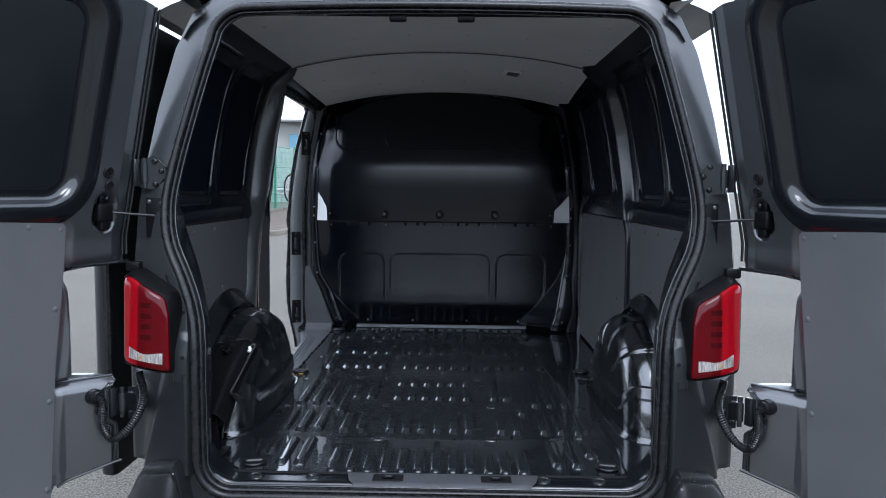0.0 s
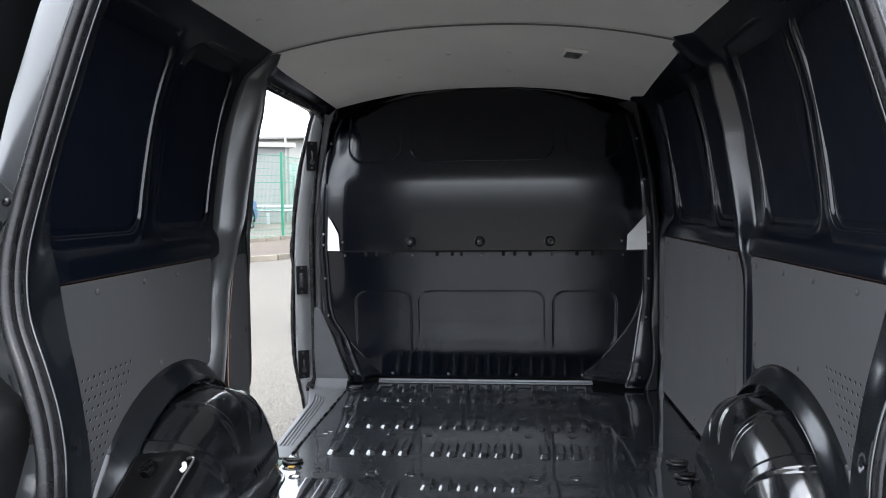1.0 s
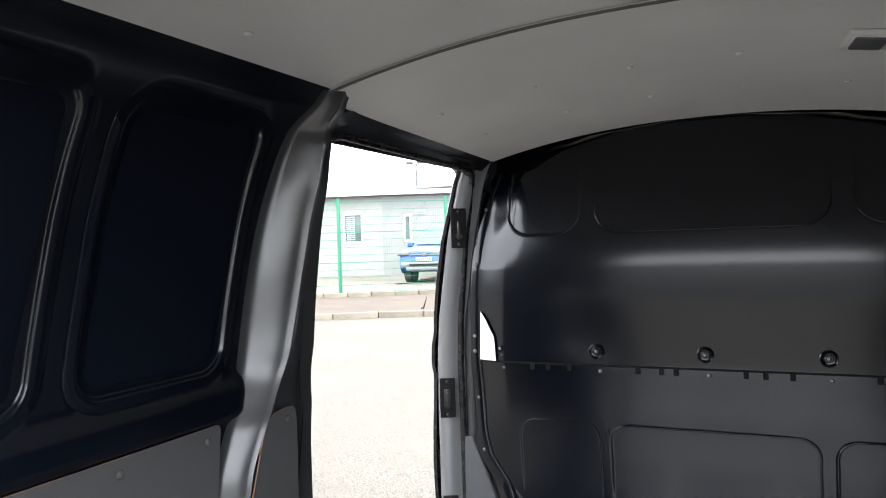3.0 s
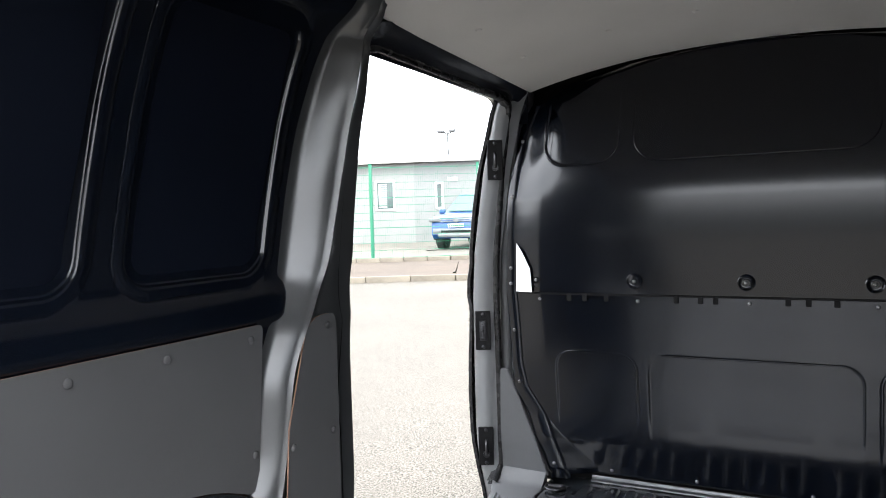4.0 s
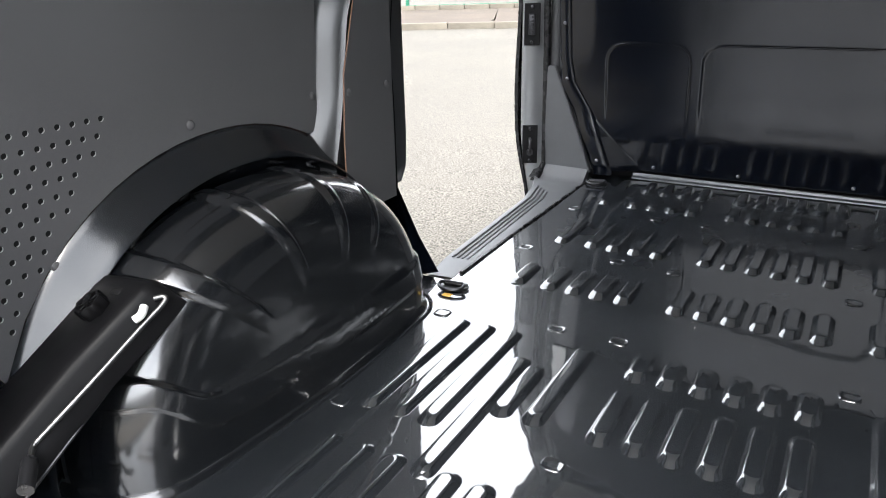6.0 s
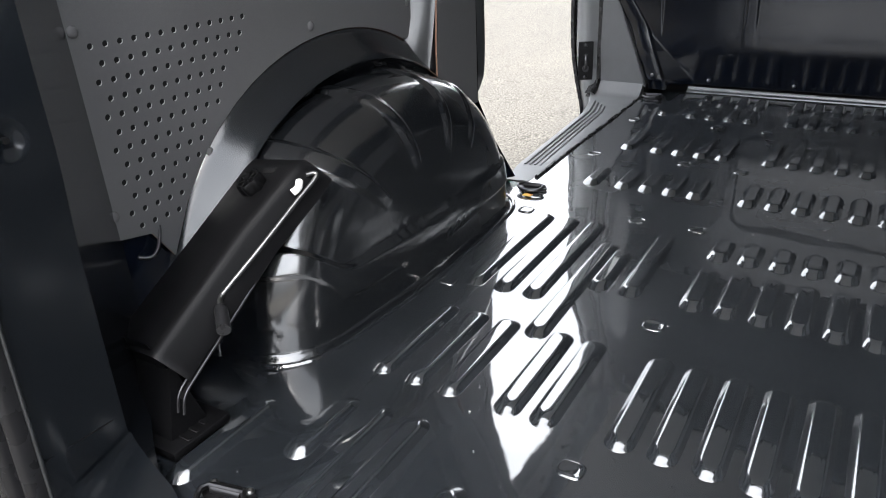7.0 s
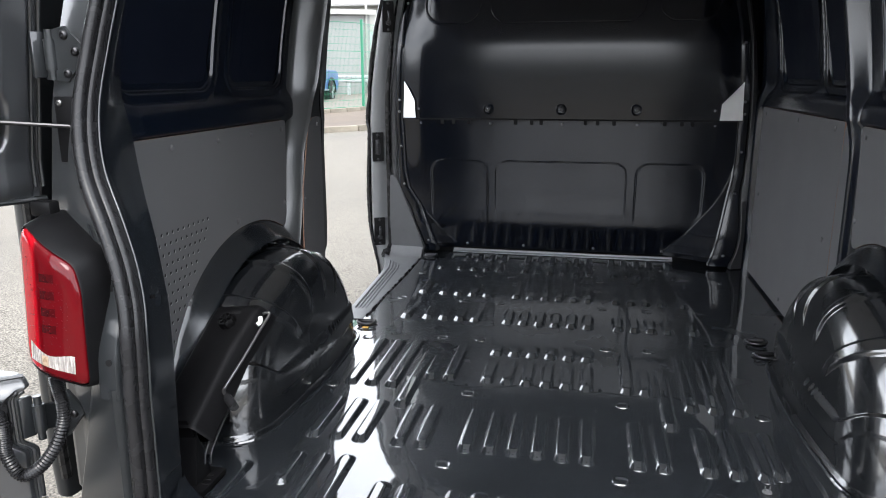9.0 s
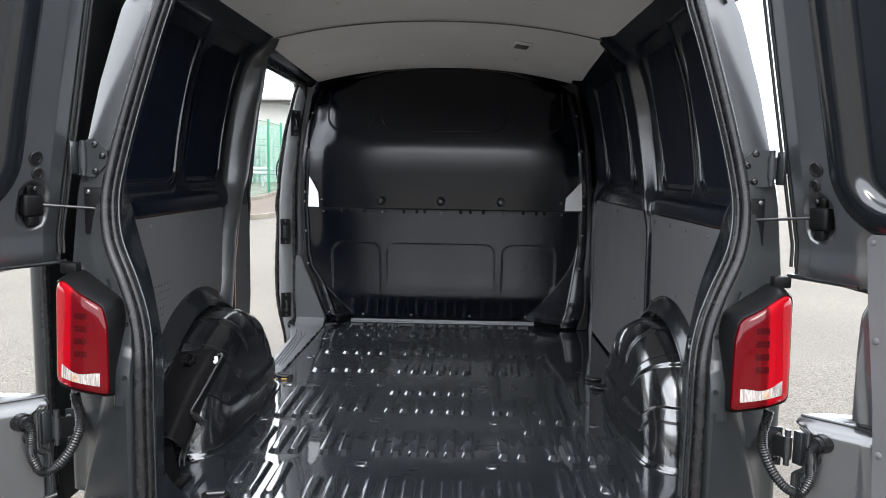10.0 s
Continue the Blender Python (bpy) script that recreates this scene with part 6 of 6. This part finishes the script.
# green mesh fence
POSTS = [(-14.7, 12.3), (-12.2, 13.85), (-9.77, 15.4), (-7.5, 17.0), (-6.35, 19.2), (-6.40, 21.9), (-6.70, 24.7), (-6.6, 27.5), (-6.5, 30.3)]
fence = thing("mesh_fence", "green steel mesh fence on posts", "fence")
bm = bmesh.new()
box(bm, (0, 0, 1.22), (0.07, 0.07, 2.44), 0.006, 1)
box(bm, (0, 0, 2.45), (0.076, 0.076, 0.02), 0.004, 1)
post_mesh = finish(bm, "post", GREEN)
for x, y in POSTS:
    ob = new("post", post_mesh)
    ob.location = (x, y, ground_z(x, y) + 0.16)
    ob.parent = fence
for (x0, y0), (x1, y1) in zip(POSTS, POSTS[1:]):
    a, b = Vector((x0, y0, ground_z(x0, y0) + 0.22)), Vector((x1, y1, ground_z(x1, y1) + 0.22))
    bm = bmesh.new()
    n = 50
    for k in range(1, n):
        p = a.lerp(b, k / n)
        vs = [bm.verts.new(p + Vector((dx, dy, dz))) for dx, dy, dz in ((-0.0018, 0, 0), (0.0018, 0, 0), (0.0018, 0, 2.3), (-0.0018, 0, 2.3))]
        bm.faces.new(vs)
    for k in range(13):
        z = Vector((0, 0, 2.3 * k / 12))
        w = Vector((0, 0, 0.0045 if k % 4 else 0.009))
        bm.faces.new([bm.verts.new(q) for q in (a + z - w, b + z - w, b + z + w, a + z + w)])
    tagged(part("mesh_panel", bm, GREEN, fence), kind="stuff")


# low grey building with white windows
def wall_line(bm, a, b, z0, z1a, z1b, thick, openings=()):
    """A straight wall from a to b with square openings (from, to, low, high in metres along it)."""
    a, b = Vector((*a, 0)), Vector((*b, 0))
    t = (b - a).normalized()
    o = Vector((-t.y, t.x, 0)) * thick
    length = (b - a).length
    cuts = sorted({0, length, *(q for w in openings for q in w[:2])})
    for s0, s1 in zip(cuts, cuts[1:]):
        gaps = [w for w in openings if w[0] <= s0 + 1e-6 and w[1] >= s1 - 1e-6]
        spans = [(z0, gaps[0][2]), (gaps[0][3], None)] if gaps else [(z0, None)]
        for lo, hi in spans:
            top0, top1 = (hi, hi) if hi is not None else (z1a + (z1b - z1a) * s0 / length, z1a + (z1b - z1a) * s1 / length)
            p, q = a + t * s0, a + t * s1
            ring = [p + Vector((0, 0, lo)), q + Vector((0, 0, lo)), q + Vector((0, 0, top1)), p + Vector((0, 0, top0))]
            fr, bk = [bm.verts.new(v) for v in ring], [bm.verts.new(v + o) for v in ring]
            bm.faces.new(fr), bm.faces.new(bk)
            for i in range(4):
                bm.faces.new((fr[i], fr[(i + 1) % 4], bk[(i + 1) % 4], bk[i]))


def window(parent, a, b, s0, s1, z0, z1, blind=False):
    a, b = Vector((*a, 0)), Vector((*b, 0))
    t = (b - a).normalized()
    o = Vector((-t.y, t.x, 0))
    turn = Matrix((t, o, Vector((0, 0, 1)))).transposed()
    win = part("window", box(bmesh.new(), a + t * (s0 + s1) / 2 + o * 0.06 + Vector((0, 0, (z0 + z1) / 2)), (s1 - s0, 0.012, z1 - z0), 0, 1, turn), DARK_GLASS, parent, "dark window pane in a white frame")
    bm = bmesh.new()
    w = 0.085
    for c, sz in (((s0 + w / 2, (z0 + z1) / 2), (w, z1 - z0 + 0.08)), ((s1 - w / 2, (z0 + z1) / 2), (w, z1 - z0 + 0.08)), (((s0 + s1) / 2, z1 - w / 2 + 0.04), (s1 - s0, w)), (((s0 + s1) / 2, z0 + w / 2 - 0.04), (s1 - s0, w))):
        box(bm, a + t * c[0] + o * 0.02 + Vector((0, 0, c[1])), (sz[0], 0.10, sz[1]), 0.008, 1, turn)
    part("window_frame", bm, WHITE, win, "white window frame")
    if blind:
        bm = bmesh.new()
        for k in range(12):
            box(bm, a + t * (s0 + (s1 - s0) * 0.36) + o * 0.05 + Vector((0, 0, z0 + 0.12 + (z1 - z0 - 0.24) * k / 11)), ((s1 - s0) * 0.42, 0.008, 0.045), 0, 1, turn)
        part("blind", bm, GALV, win)


office = thing("office_building", "low pale grey clad building with white windows", "building")
A, C, D = (-24.0, 20.9), (-13.5, 24.3), (-9.2, 29.3)
wa = [(9.47, 10.28, 1.94, 3.05)]
wc = [(0.86, 1.22, 1.95, 2.95)]
bm = bmesh.new()
wall_line(bm, A, C, 0.3, 3.72, 3.72, 0.25, wa)
part("wall", bm, CLAD, office)
bm = bmesh.new()
wall_line(bm, C, D, 0.3, 3.72, 3.95, 0.25, wc)
part("wall", bm, CLAD, office)
bm = bmesh.new()
wall_line(bm, D, (-20, 38), 0.3, 3.95, 3.95, 0.25)
wall_line(bm, (-20, 38), A, 0.3, 3.95, 3.72, 0.25)
part("wall", bm, CLAD, office)
window(office, A, C, *wa[0], True)
window(office, C, D, *wc[0])
bm = bmesh.new()
ring = [Vector((-24.4, 20.5, 3.72)), Vector((-13.3, 24.0, 3.72)), Vector((-8.9, 29.3, 3.95)), Vector((-20, 38.4, 4.0))]
lo, hi = [bm.verts.new(p) for p in ring], [bm.verts.new(p + Vector((0, 0, 0.20))) for p in ring]
bm.faces.new(lo), bm.faces.new(hi)
for i in range(4):
    bm.faces.new((lo[i], lo[(i + 1) % 4], hi[(i + 1) % 4], hi[i]))
part("roof", bm, CREAM, office, "pale flat roof edge")
bm = bmesh.new()
t = (Vector(D) - Vector(C)).normalized()
for s in (1.25,):
    for k in range(3):
        p = Vector(C) + t * (s + 0.35)
        box(bm, (p.x + 0.02, p.y - 0.02, 3.02 + 0.07 * k), (0.45, 0.02, 0.03), 0, 1, Matrix.Rotation(math.atan2(t.y, t.x), 3, "Z"))
part("vent", bm, WHITE, office)
for s in (4.4, 6.4):
    bm = bmesh.new()
    p = Vector(C) + t * s
    box(bm, (p.x + 0.03, p.y - 0.03, 2.4), (0.09, 0.06, 3.9), 0.01, 1, Matrix.Rotation(math.atan2(t.y, t.x), 3, "Z"))
    part("cover_strip", bm, CREAM, office)

# plain wall behind the van, out of view, added to block the low sky
sky_block = thing("sky_block_wall", "plain grey clad wall added out of view to block low sky", "building")
bm = bmesh.new()
wall_line(bm, (40, -17.0), (-40, -19.0), -0.2, 3.4, 3.4, 0.4)
part("wall", bm, CLAD, sky_block)

# shed with a blue sign, profiled sheet fence and guard rail before it
shed = thing("shed", "large pale shed with a blue sign board", "building")
bm = bmesh.new()
wall_line(bm, (-24, 44.0), (6, 46.0), 0.3, 5.7, 5.7, 0.3)
wall_line(bm, (6, 46.0), (6, 70), 0.3, 5.7, 5.7, 0.3)
part("wall", bm, CREAM, shed)
bm = bmesh.new()
box(bm, (-9, 57, 5.78), (32, 26, 0.16), 0.03, 1)
part("roof", bm, CLAD, shed)
bm = bmesh.new()
box(bm, (-9.15, 44.85, 4.30), (3.4, 0.08, 1.30), 0.02, 1, Matrix.Rotation(0.066, 3, "Z"))
board_ob = part("sign_board", bm, SIGN, shed, "blue sign board with pale unreadable writing")
for k, w in enumerate((0.42, 0.20, 0.34, 0.24, 0.40, 0.22)):
    part("sign_bar", box(bmesh.new(), (-10.35 + 0.46 * k, 44.78 + 0.03 * k, 4.34), (w, 0.03, 0.34 if k else 0.6), 0.01, 1), WHITE, board_ob)
sheet = thing("profiled_fence", "pale green profiled steel sheet fence", "fence")
bm = bmesh.new()
row0, row1 = [], []
for k in range(181):
    x = -10.2 + 0.055 * k
    off = (0, 0.0, 0.035, 0.035)[k % 4]
    row0.append((x, 32.0 + 0.12 * (x + 8) + off, ground_z(x, 32)))
    row1.append((x, 32.0 + 0.12 * (x + 8) + off, ground_z(x, 32) + 2.75))
strip(bm, [row0, row1], False)
part("profiled_sheet", bm, SHEET, sheet, "", 20)
rail = thing("guard_rail", "galvanised guard rail on short posts", "guard rail")
bm = bmesh.new()
prof = [(0.0, 0.0), (-0.05, 0.04), (-0.05, 0.10), (0.0, 0.15), (-0.05, 0.20), (-0.05, 0.26), (0.0, 0.30)]
strip(bm, [[(x, 27.6 + 0.1 * (x + 8) + a, ground_z(x, 27.6) + 0.62 + b) for a, b in prof] for x in np.linspace(-11.5, -3.5, 16)], False)
part("rail_beam", bm, GALV, rail)
for k in range(6):
    x = -11.0 + 1.4 * k
    part("post", box(bmesh.new(), (x, 27.68 + 0.1 * (x + 8), ground_z(x, 27.6) + 0.40), (0.12, 0.10, 0.86), 0.01, 1), GALV, rail)

# lamp mast
mast = thing("lamp_mast", "tall grey lamp mast with twin floodlights", "lamp mast")
bm = bmesh.new()
rod(bm, (-25.8, 52.0, 1.0), (-25.8, 52.0, 8.45), 0.10, 0.07)
part("pole", bm, MAST, mast)
for s in (-1, 1):
    bm = bmesh.new()
    rod(bm, (-25.8, 52.0, 8.35), (-25.8 + s * 0.55, 51.9, 8.5), 0.04)
    box(bm, (-25.8 + s * 0.5, 51.8, 8.55), (0.55, 0.4, 0.20), 0.05, 2)
    part("floodlight", bm, MAST, mast)


# parked pickup
def pickup(m):
    car = thing("pickup_truck", "bright blue parked pickup truck with chrome grille", "pickup truck", at=m)
    side = [(-2.55, 0.62), (-2.62, 0.78), (-2.62, 1.06), (-2.55, 1.13), (-1.15, 1.16), (-0.92, 1.14), (-0.62, 1.66), (-0.40, 1.80), (0.10, 1.84), (0.55, 1.80), (1.32, 1.20), (1.50, 1.15), (2.30, 1.10), (2.55, 1.02), (2.64, 0.86), (2.66, 0.52), (2.55, 0.40), (-2.45, 0.45)]
    bm = bmesh.new()

    def half(z):
        return interp(z, [(0.3, 0.90), (0.6, 0.955), (1.0, 0.945), (1.16, 0.90), (1.8, 0.66), (1.9, 0.6)])

    def front(y, z):
        return 1 - 0.10 * ease(2.2, 2.66, y) - 0.04 * ease(-2.4, -2.62, y)

    rows = []
    for k in (-1, -0.97, -0.85, -0.4, 0.4, 0.85, 0.97, 1):
        rows.append([(k * half(z) * front(y, z), y - (0.10 * (abs(k) > 0.8) if y > 2.4 else 0), z - (0.03 if abs(k) == 1 and z > 1.0 else 0)) for y, z in side])
    vs = strip(bm, rows)
    bm.faces.new(vs[0]), bm.faces.new(vs[-1])
    part("body", bm, BLUE, car, "", 30)
    for s in (-1, 1):
        bm = bmesh.new()
        out = [(-0.80, 1.22), (-0.55, 1.64), (-0.30, 1.74), (0.12, 1.77), (0.46, 1.73), (1.12, 1.24)]
        bm.faces.new([bm.verts.new((s * (half(z) + 0.006), y, z)) for y, z in out])
        part("side_window", bm, DARK_GLASS, car)
        bm = bmesh.new()
        box(bm, (s * 1.06, 1.02, 1.26), (0.22, 0.10, 0.17), 0.04, 3)
        part("mirror", bm, BLUE, car)
        bm = bmesh.new()
        box(bm, (s * 0.72, 2.555, 0.98), (0.40, 0.10, 0.13), 0.03, 3)
        part("headlight", bm, CHROME, car, "clear headlight")
        bm = bmesh.new()
        box(bm, (s * 0.93, 0.1, 0.47), (0.14, 1.9, 0.06), 0.02, 2)
        part("side_step", bm, CHROME, car)
        for y in (1.62, -1.52):
            wheel = new("wheel")
            wheel.empty_display_size = 0.1
            wheel.location = (s * 0.83, y, 0.39)
            wheel.parent = car
            bm = bmesh.new()
            tyre = [(-0.13, 0.24), (-0.135, 0.34), (-0.11, 0.385), (0.11, 0.385), (0.135, 0.34), (0.13, 0.24)]
            grid(bm, 28, 6, lambda u, v: (tyre[round(v * 5)][0], tyre[round(v * 5)][1] * math.cos(u * math.tau), tyre[round(v * 5)][1] * math.sin(u * math.tau)), loop_u=True)
            part("tyre", bm, TYRE, wheel)
            bm = bmesh.new()
            rod(bm, (s * 0.085, 0, 0), (s * 0.10, 0, 0), 0.235, None, 28)
            part("rim", bm, BLACK, wheel)
            bm = bmesh.new()
            for k in range(5):
                t = math.tau * k / 5
                rod(bm, (s * 0.115, 0.04 * math.cos(t), 0.04 * math.sin(t)), (s * 0.12, 0.225 * math.cos(t), 0.225 * math.sin(t)), 0.03, 0.045, 8)
            rod(bm, (s * 0.10, 0, 0), (s * 0.13, 0, 0), 0.06, 0.05, 14)
            part("spokes", bm, CHROME, wheel, "silver alloy spokes")
            bm = bmesh.new()
            tube(bm, [(s * 0.935, y + 0.46 * math.cos(t), 0.40 + 0.46 * math.sin(t)) for t in np.linspace(-0.1, math.pi + 0.1, 22)], 0.045, 8)
            part("wheel_arch_trim", bm, PLASTIC, car)
    bm = bmesh.new()
    bm.faces.new([bm.verts.new(p) for p in ((-0.80, 1.27, 1.24), (0.80, 1.27, 1.24), (0.62, 0.60, 1.765), (-0.62, 0.60, 1.765))])
    bmesh.ops.translate(bm, verts=bm.verts, vec=(0, 0.03, 0.02))
    part("windscreen", bm, DARK_GLASS, car, "pale reflecting windscreen")
    for k in range(3):
        bm = bmesh.new()
        box(bm, (0, 2.655, 0.93 + 0.055 * k), (1.08, 0.03, 0.028), 0.008, 2)
        part("grille_bar", bm, CHROME, car, "chrome grille bar")
    bm = bmesh.new()
    rod(bm, (0, 2.66, 0.98), (0, 2.685, 0.98), 0.085, None, 24)
    part("badge", bm, CHROME, car, "round chrome badge")
    bm = bmesh.new()
    box(bm, (0, 2.64, 0.63), (1.55, 0.10, 0.16), 0.03, 2)
    box(bm, (0, 2.64, 0.50), (1.20, 0.10, 0.12), 0.03, 2)
    part("front_guard", bm, CHROME, car, "silver lower bumper guard")
    bm = bmesh.new()
    box(bm, (0, 2.685, 0.62), (1.0, 0.03, 0.07), 0.01, 1)
    part("air_intake", bm, BLACK, car)
    bm = bmesh.new()
    box(bm, (0, 2.69, 0.80), (0.52, 0.012, 0.11), 0.003, 1)
    plate_ob = part("number_plate", bm, WHITE, car, "white number plate with dark bars")
    for k in range(7):
        part("plate_bar", box(bmesh.new(), (-0.2 + 0.066 * k, 2.698, 0.80), (0.03, 0.004, 0.065)), BLACK, plate_ob)
    bm = bmesh.new()
    tube(bm, smooth_path([(-0.66, -1.35, 1.14), (-0.62, -1.02, 1.50), (-0.50, -0.80, 1.70), (0.50, -0.80, 1.70), (0.62, -1.02, 1.50), (0.66, -1.35, 1.14)], 30), 0.035, 8)
    part("roll_bar", bm, CHROME, car, "chrome roll bar")
    return car


pickup(pose(-9.85, 22.5, ground_z(-9.85, 22.5) + 0.03, 0, 0, 180 + 6))

# pressed ribs of the load floor
RIBS = {}


def rib_mesh(length):
    """A raised rib with sloping flanks and rounded ends, along y."""
    key = round(length, 2)
    if key not in RIBS:
        bm = bmesh.new()
        n = 8
        rings = []
        for w, z in ((0.0222, -0.002), (0.0209, 0.0004), (0.0193, 0.0022), (0.0172, 0.0054), (0.0148, 0.0086), (0.0130, 0.0103), (0.0114, 0.0110), (0.0096, 0.0112), (0.0070, 0.0113)):
            ring = []
            for sgn in (1, -1):
                for k in range(n + 1):
                    t = math.pi * k / n
                    ring.append((sgn * w * math.cos(t), sgn * (length / 2 - 0.0208 - 1.15 * (0.0208 - w) + w * math.sin(t)), z))
            rings.append(ring)
        vs = strip(bm, rings)
        bm.faces.new(vs[-1])
        RIBS[key] = finish(bm, "rib", FLOOR_PAINT, 60)
    return RIBS[key]


def rib(x, y0, y1):
    ob = new("rib", rib_mesh(y1 - y0))
    ob.location = (x, (y0 + y1) / 2, FLOOR + 0.001)
    ob.parent = floor


MID = [-0.155 + 0.0585 * k for k in range(6)]
LEFT = [-0.457, -0.396, -0.336, -0.276]
RIGHT = [0.245, 0.303, 0.361, 0.420]
for x in MID + LEFT + RIGHT + [0.507]:
    rib(x, 2.12, 2.245)
    rib(x, 2.285, 2.425)
    rib(x, 1.715, 1.935)
    rib(x, 1.400, 1.550)
rib(-0.552, 2.12, 2.42), rib(-0.545, 1.715, 1.935), rib(-0.540, 1.400, 1.535)
for x in MID:
    rib(x, 1.085, 1.195)
    rib(x, 0.865, 1.048)
for s in (-1, 1):
    for x in (0.425, 0.487, 0.550):
        rib(s * x - 0.004, 0.785, 1.17)
    rib(s * 0.262 - 0.008, 0.865, 1.17)
    rib(s * 0.318 - 0.012, 0.865, 1.055)
    rib(s * 0.362 - 0.006, 0.665, 1.075)
    for x in (0.262, 0.320, 0.420, 0.482, 0.545):
        rib(s * x - 0.001, 0.455, 0.70)
    for x, a, b in ((0.650, 0.125, 0.325), (0.541, 0.238, 0.388), (0.483, 0.142, 0.392), (0.421, 0.142, 0.396)):
        if not (s > 0 and x > 0.6):
            rib(s * x + 0.002, a, b)
    rib(s * 0.304, 0.08, 0.296), rib(s * 0.247, 0.08, 0.298), rib(s * 0.194 + 0.003, 0.075, 0.25)
for x in MID:
    rib(x + 0.004, 0.455, 0.70)
for k in range(6):
    rib(-0.138 + 0.0545 * k, 0.08, 0.296)
rib(0.576, 0.47, 0.70)

# plugged drain holes of the floor
bm = bmesh.new()
prof = [(1.10, -0.0012), (1.0, 0.0010), (0.94, 0.0013), (0.84, 0.0002), (0.45, 0.0), (0.02, 0.0)]
grid(bm, 22, 6, lambda u, v: (0.0175 * prof[round(v * 5)][0] * math.copysign(abs(math.cos(u * math.tau)) ** 0.6, math.cos(u * math.tau)), 0.0155 * prof[round(v * 5)][0] * math.copysign(abs(math.sin(u * math.tau)) ** 0.6, math.sin(u * math.tau)), prof[round(v * 5)][1]), loop_u=True)
PLUG = finish(bm, "drain_plug", FLOOR_PAINT)
for x, y in ((-0.19, 0.396), (0.217, 0.402), (-0.196, 0.79), (0.236, 0.795), (-0.358, 1.222), (-0.224, 1.226), (0.198, 1.214), (0.335, 1.222), (-0.602, 0.781), (-0.617, 1.178),
             (-0.615, 1.645), (-0.357, 1.652), (-0.208, 1.643), (0.190, 1.648), (0.360, 1.645), (-0.618, 2.038), (-0.355, 2.04), (-0.205, 2.04), (0.19, 2.04), (0.335, 2.04), (0.60, 0.79)):
    ob = new("drain_plug", PLUG)
    ob.location = (x, y, FLOOR + 0.0015)
    ob.parent = floor

# perforation of the lining boards: flat dark holes, lit cut edges painted as pale crescents
for wall, sx in ((wall_left, -1), (wall_right, 1)):
    bm = bmesh.new()
    for r in range(12):
        for c in range(13):
            y, z = 0.305 + 0.0235 * c + (0.0117 if r % 2 else 0), 1.098 - 0.0243 * r
            limit = 0.592 - 0.0235 * max(0, r - 1) * 0.86
            if y < limit:
                x = sx * (wall_half(z) - 0.0123)
                vs = [bm.verts.new((x, y + 0.0046 * math.cos(t), z + 0.0046 * math.sin(t))) for t in np.linspace(0, math.tau, 10, endpoint=False)]
                bm.faces.new(vs)
                arc = np.linspace(-1.75, 0.35, 7)
                inner = [bm.verts.new((x - sx * 0.0002, y + 0.0046 * math.cos(t), z + 0.0046 * math.sin(t))) for t in arc]
                outer = [bm.verts.new((x - sx * 0.0002, y - 0.0011 + 0.0044 * math.cos(t), z + 0.0012 + 0.0044 * math.sin(t))) for t in arc]
                for k in range(6):
                    bm.faces.new((inner[k], inner[k + 1], outer[k + 1], outer[k])).material_index = 1
    tagged(part("perforation", bm, [BLACK, LIT_EDGE], wall, "rows of small round holes"), kind="stuff")
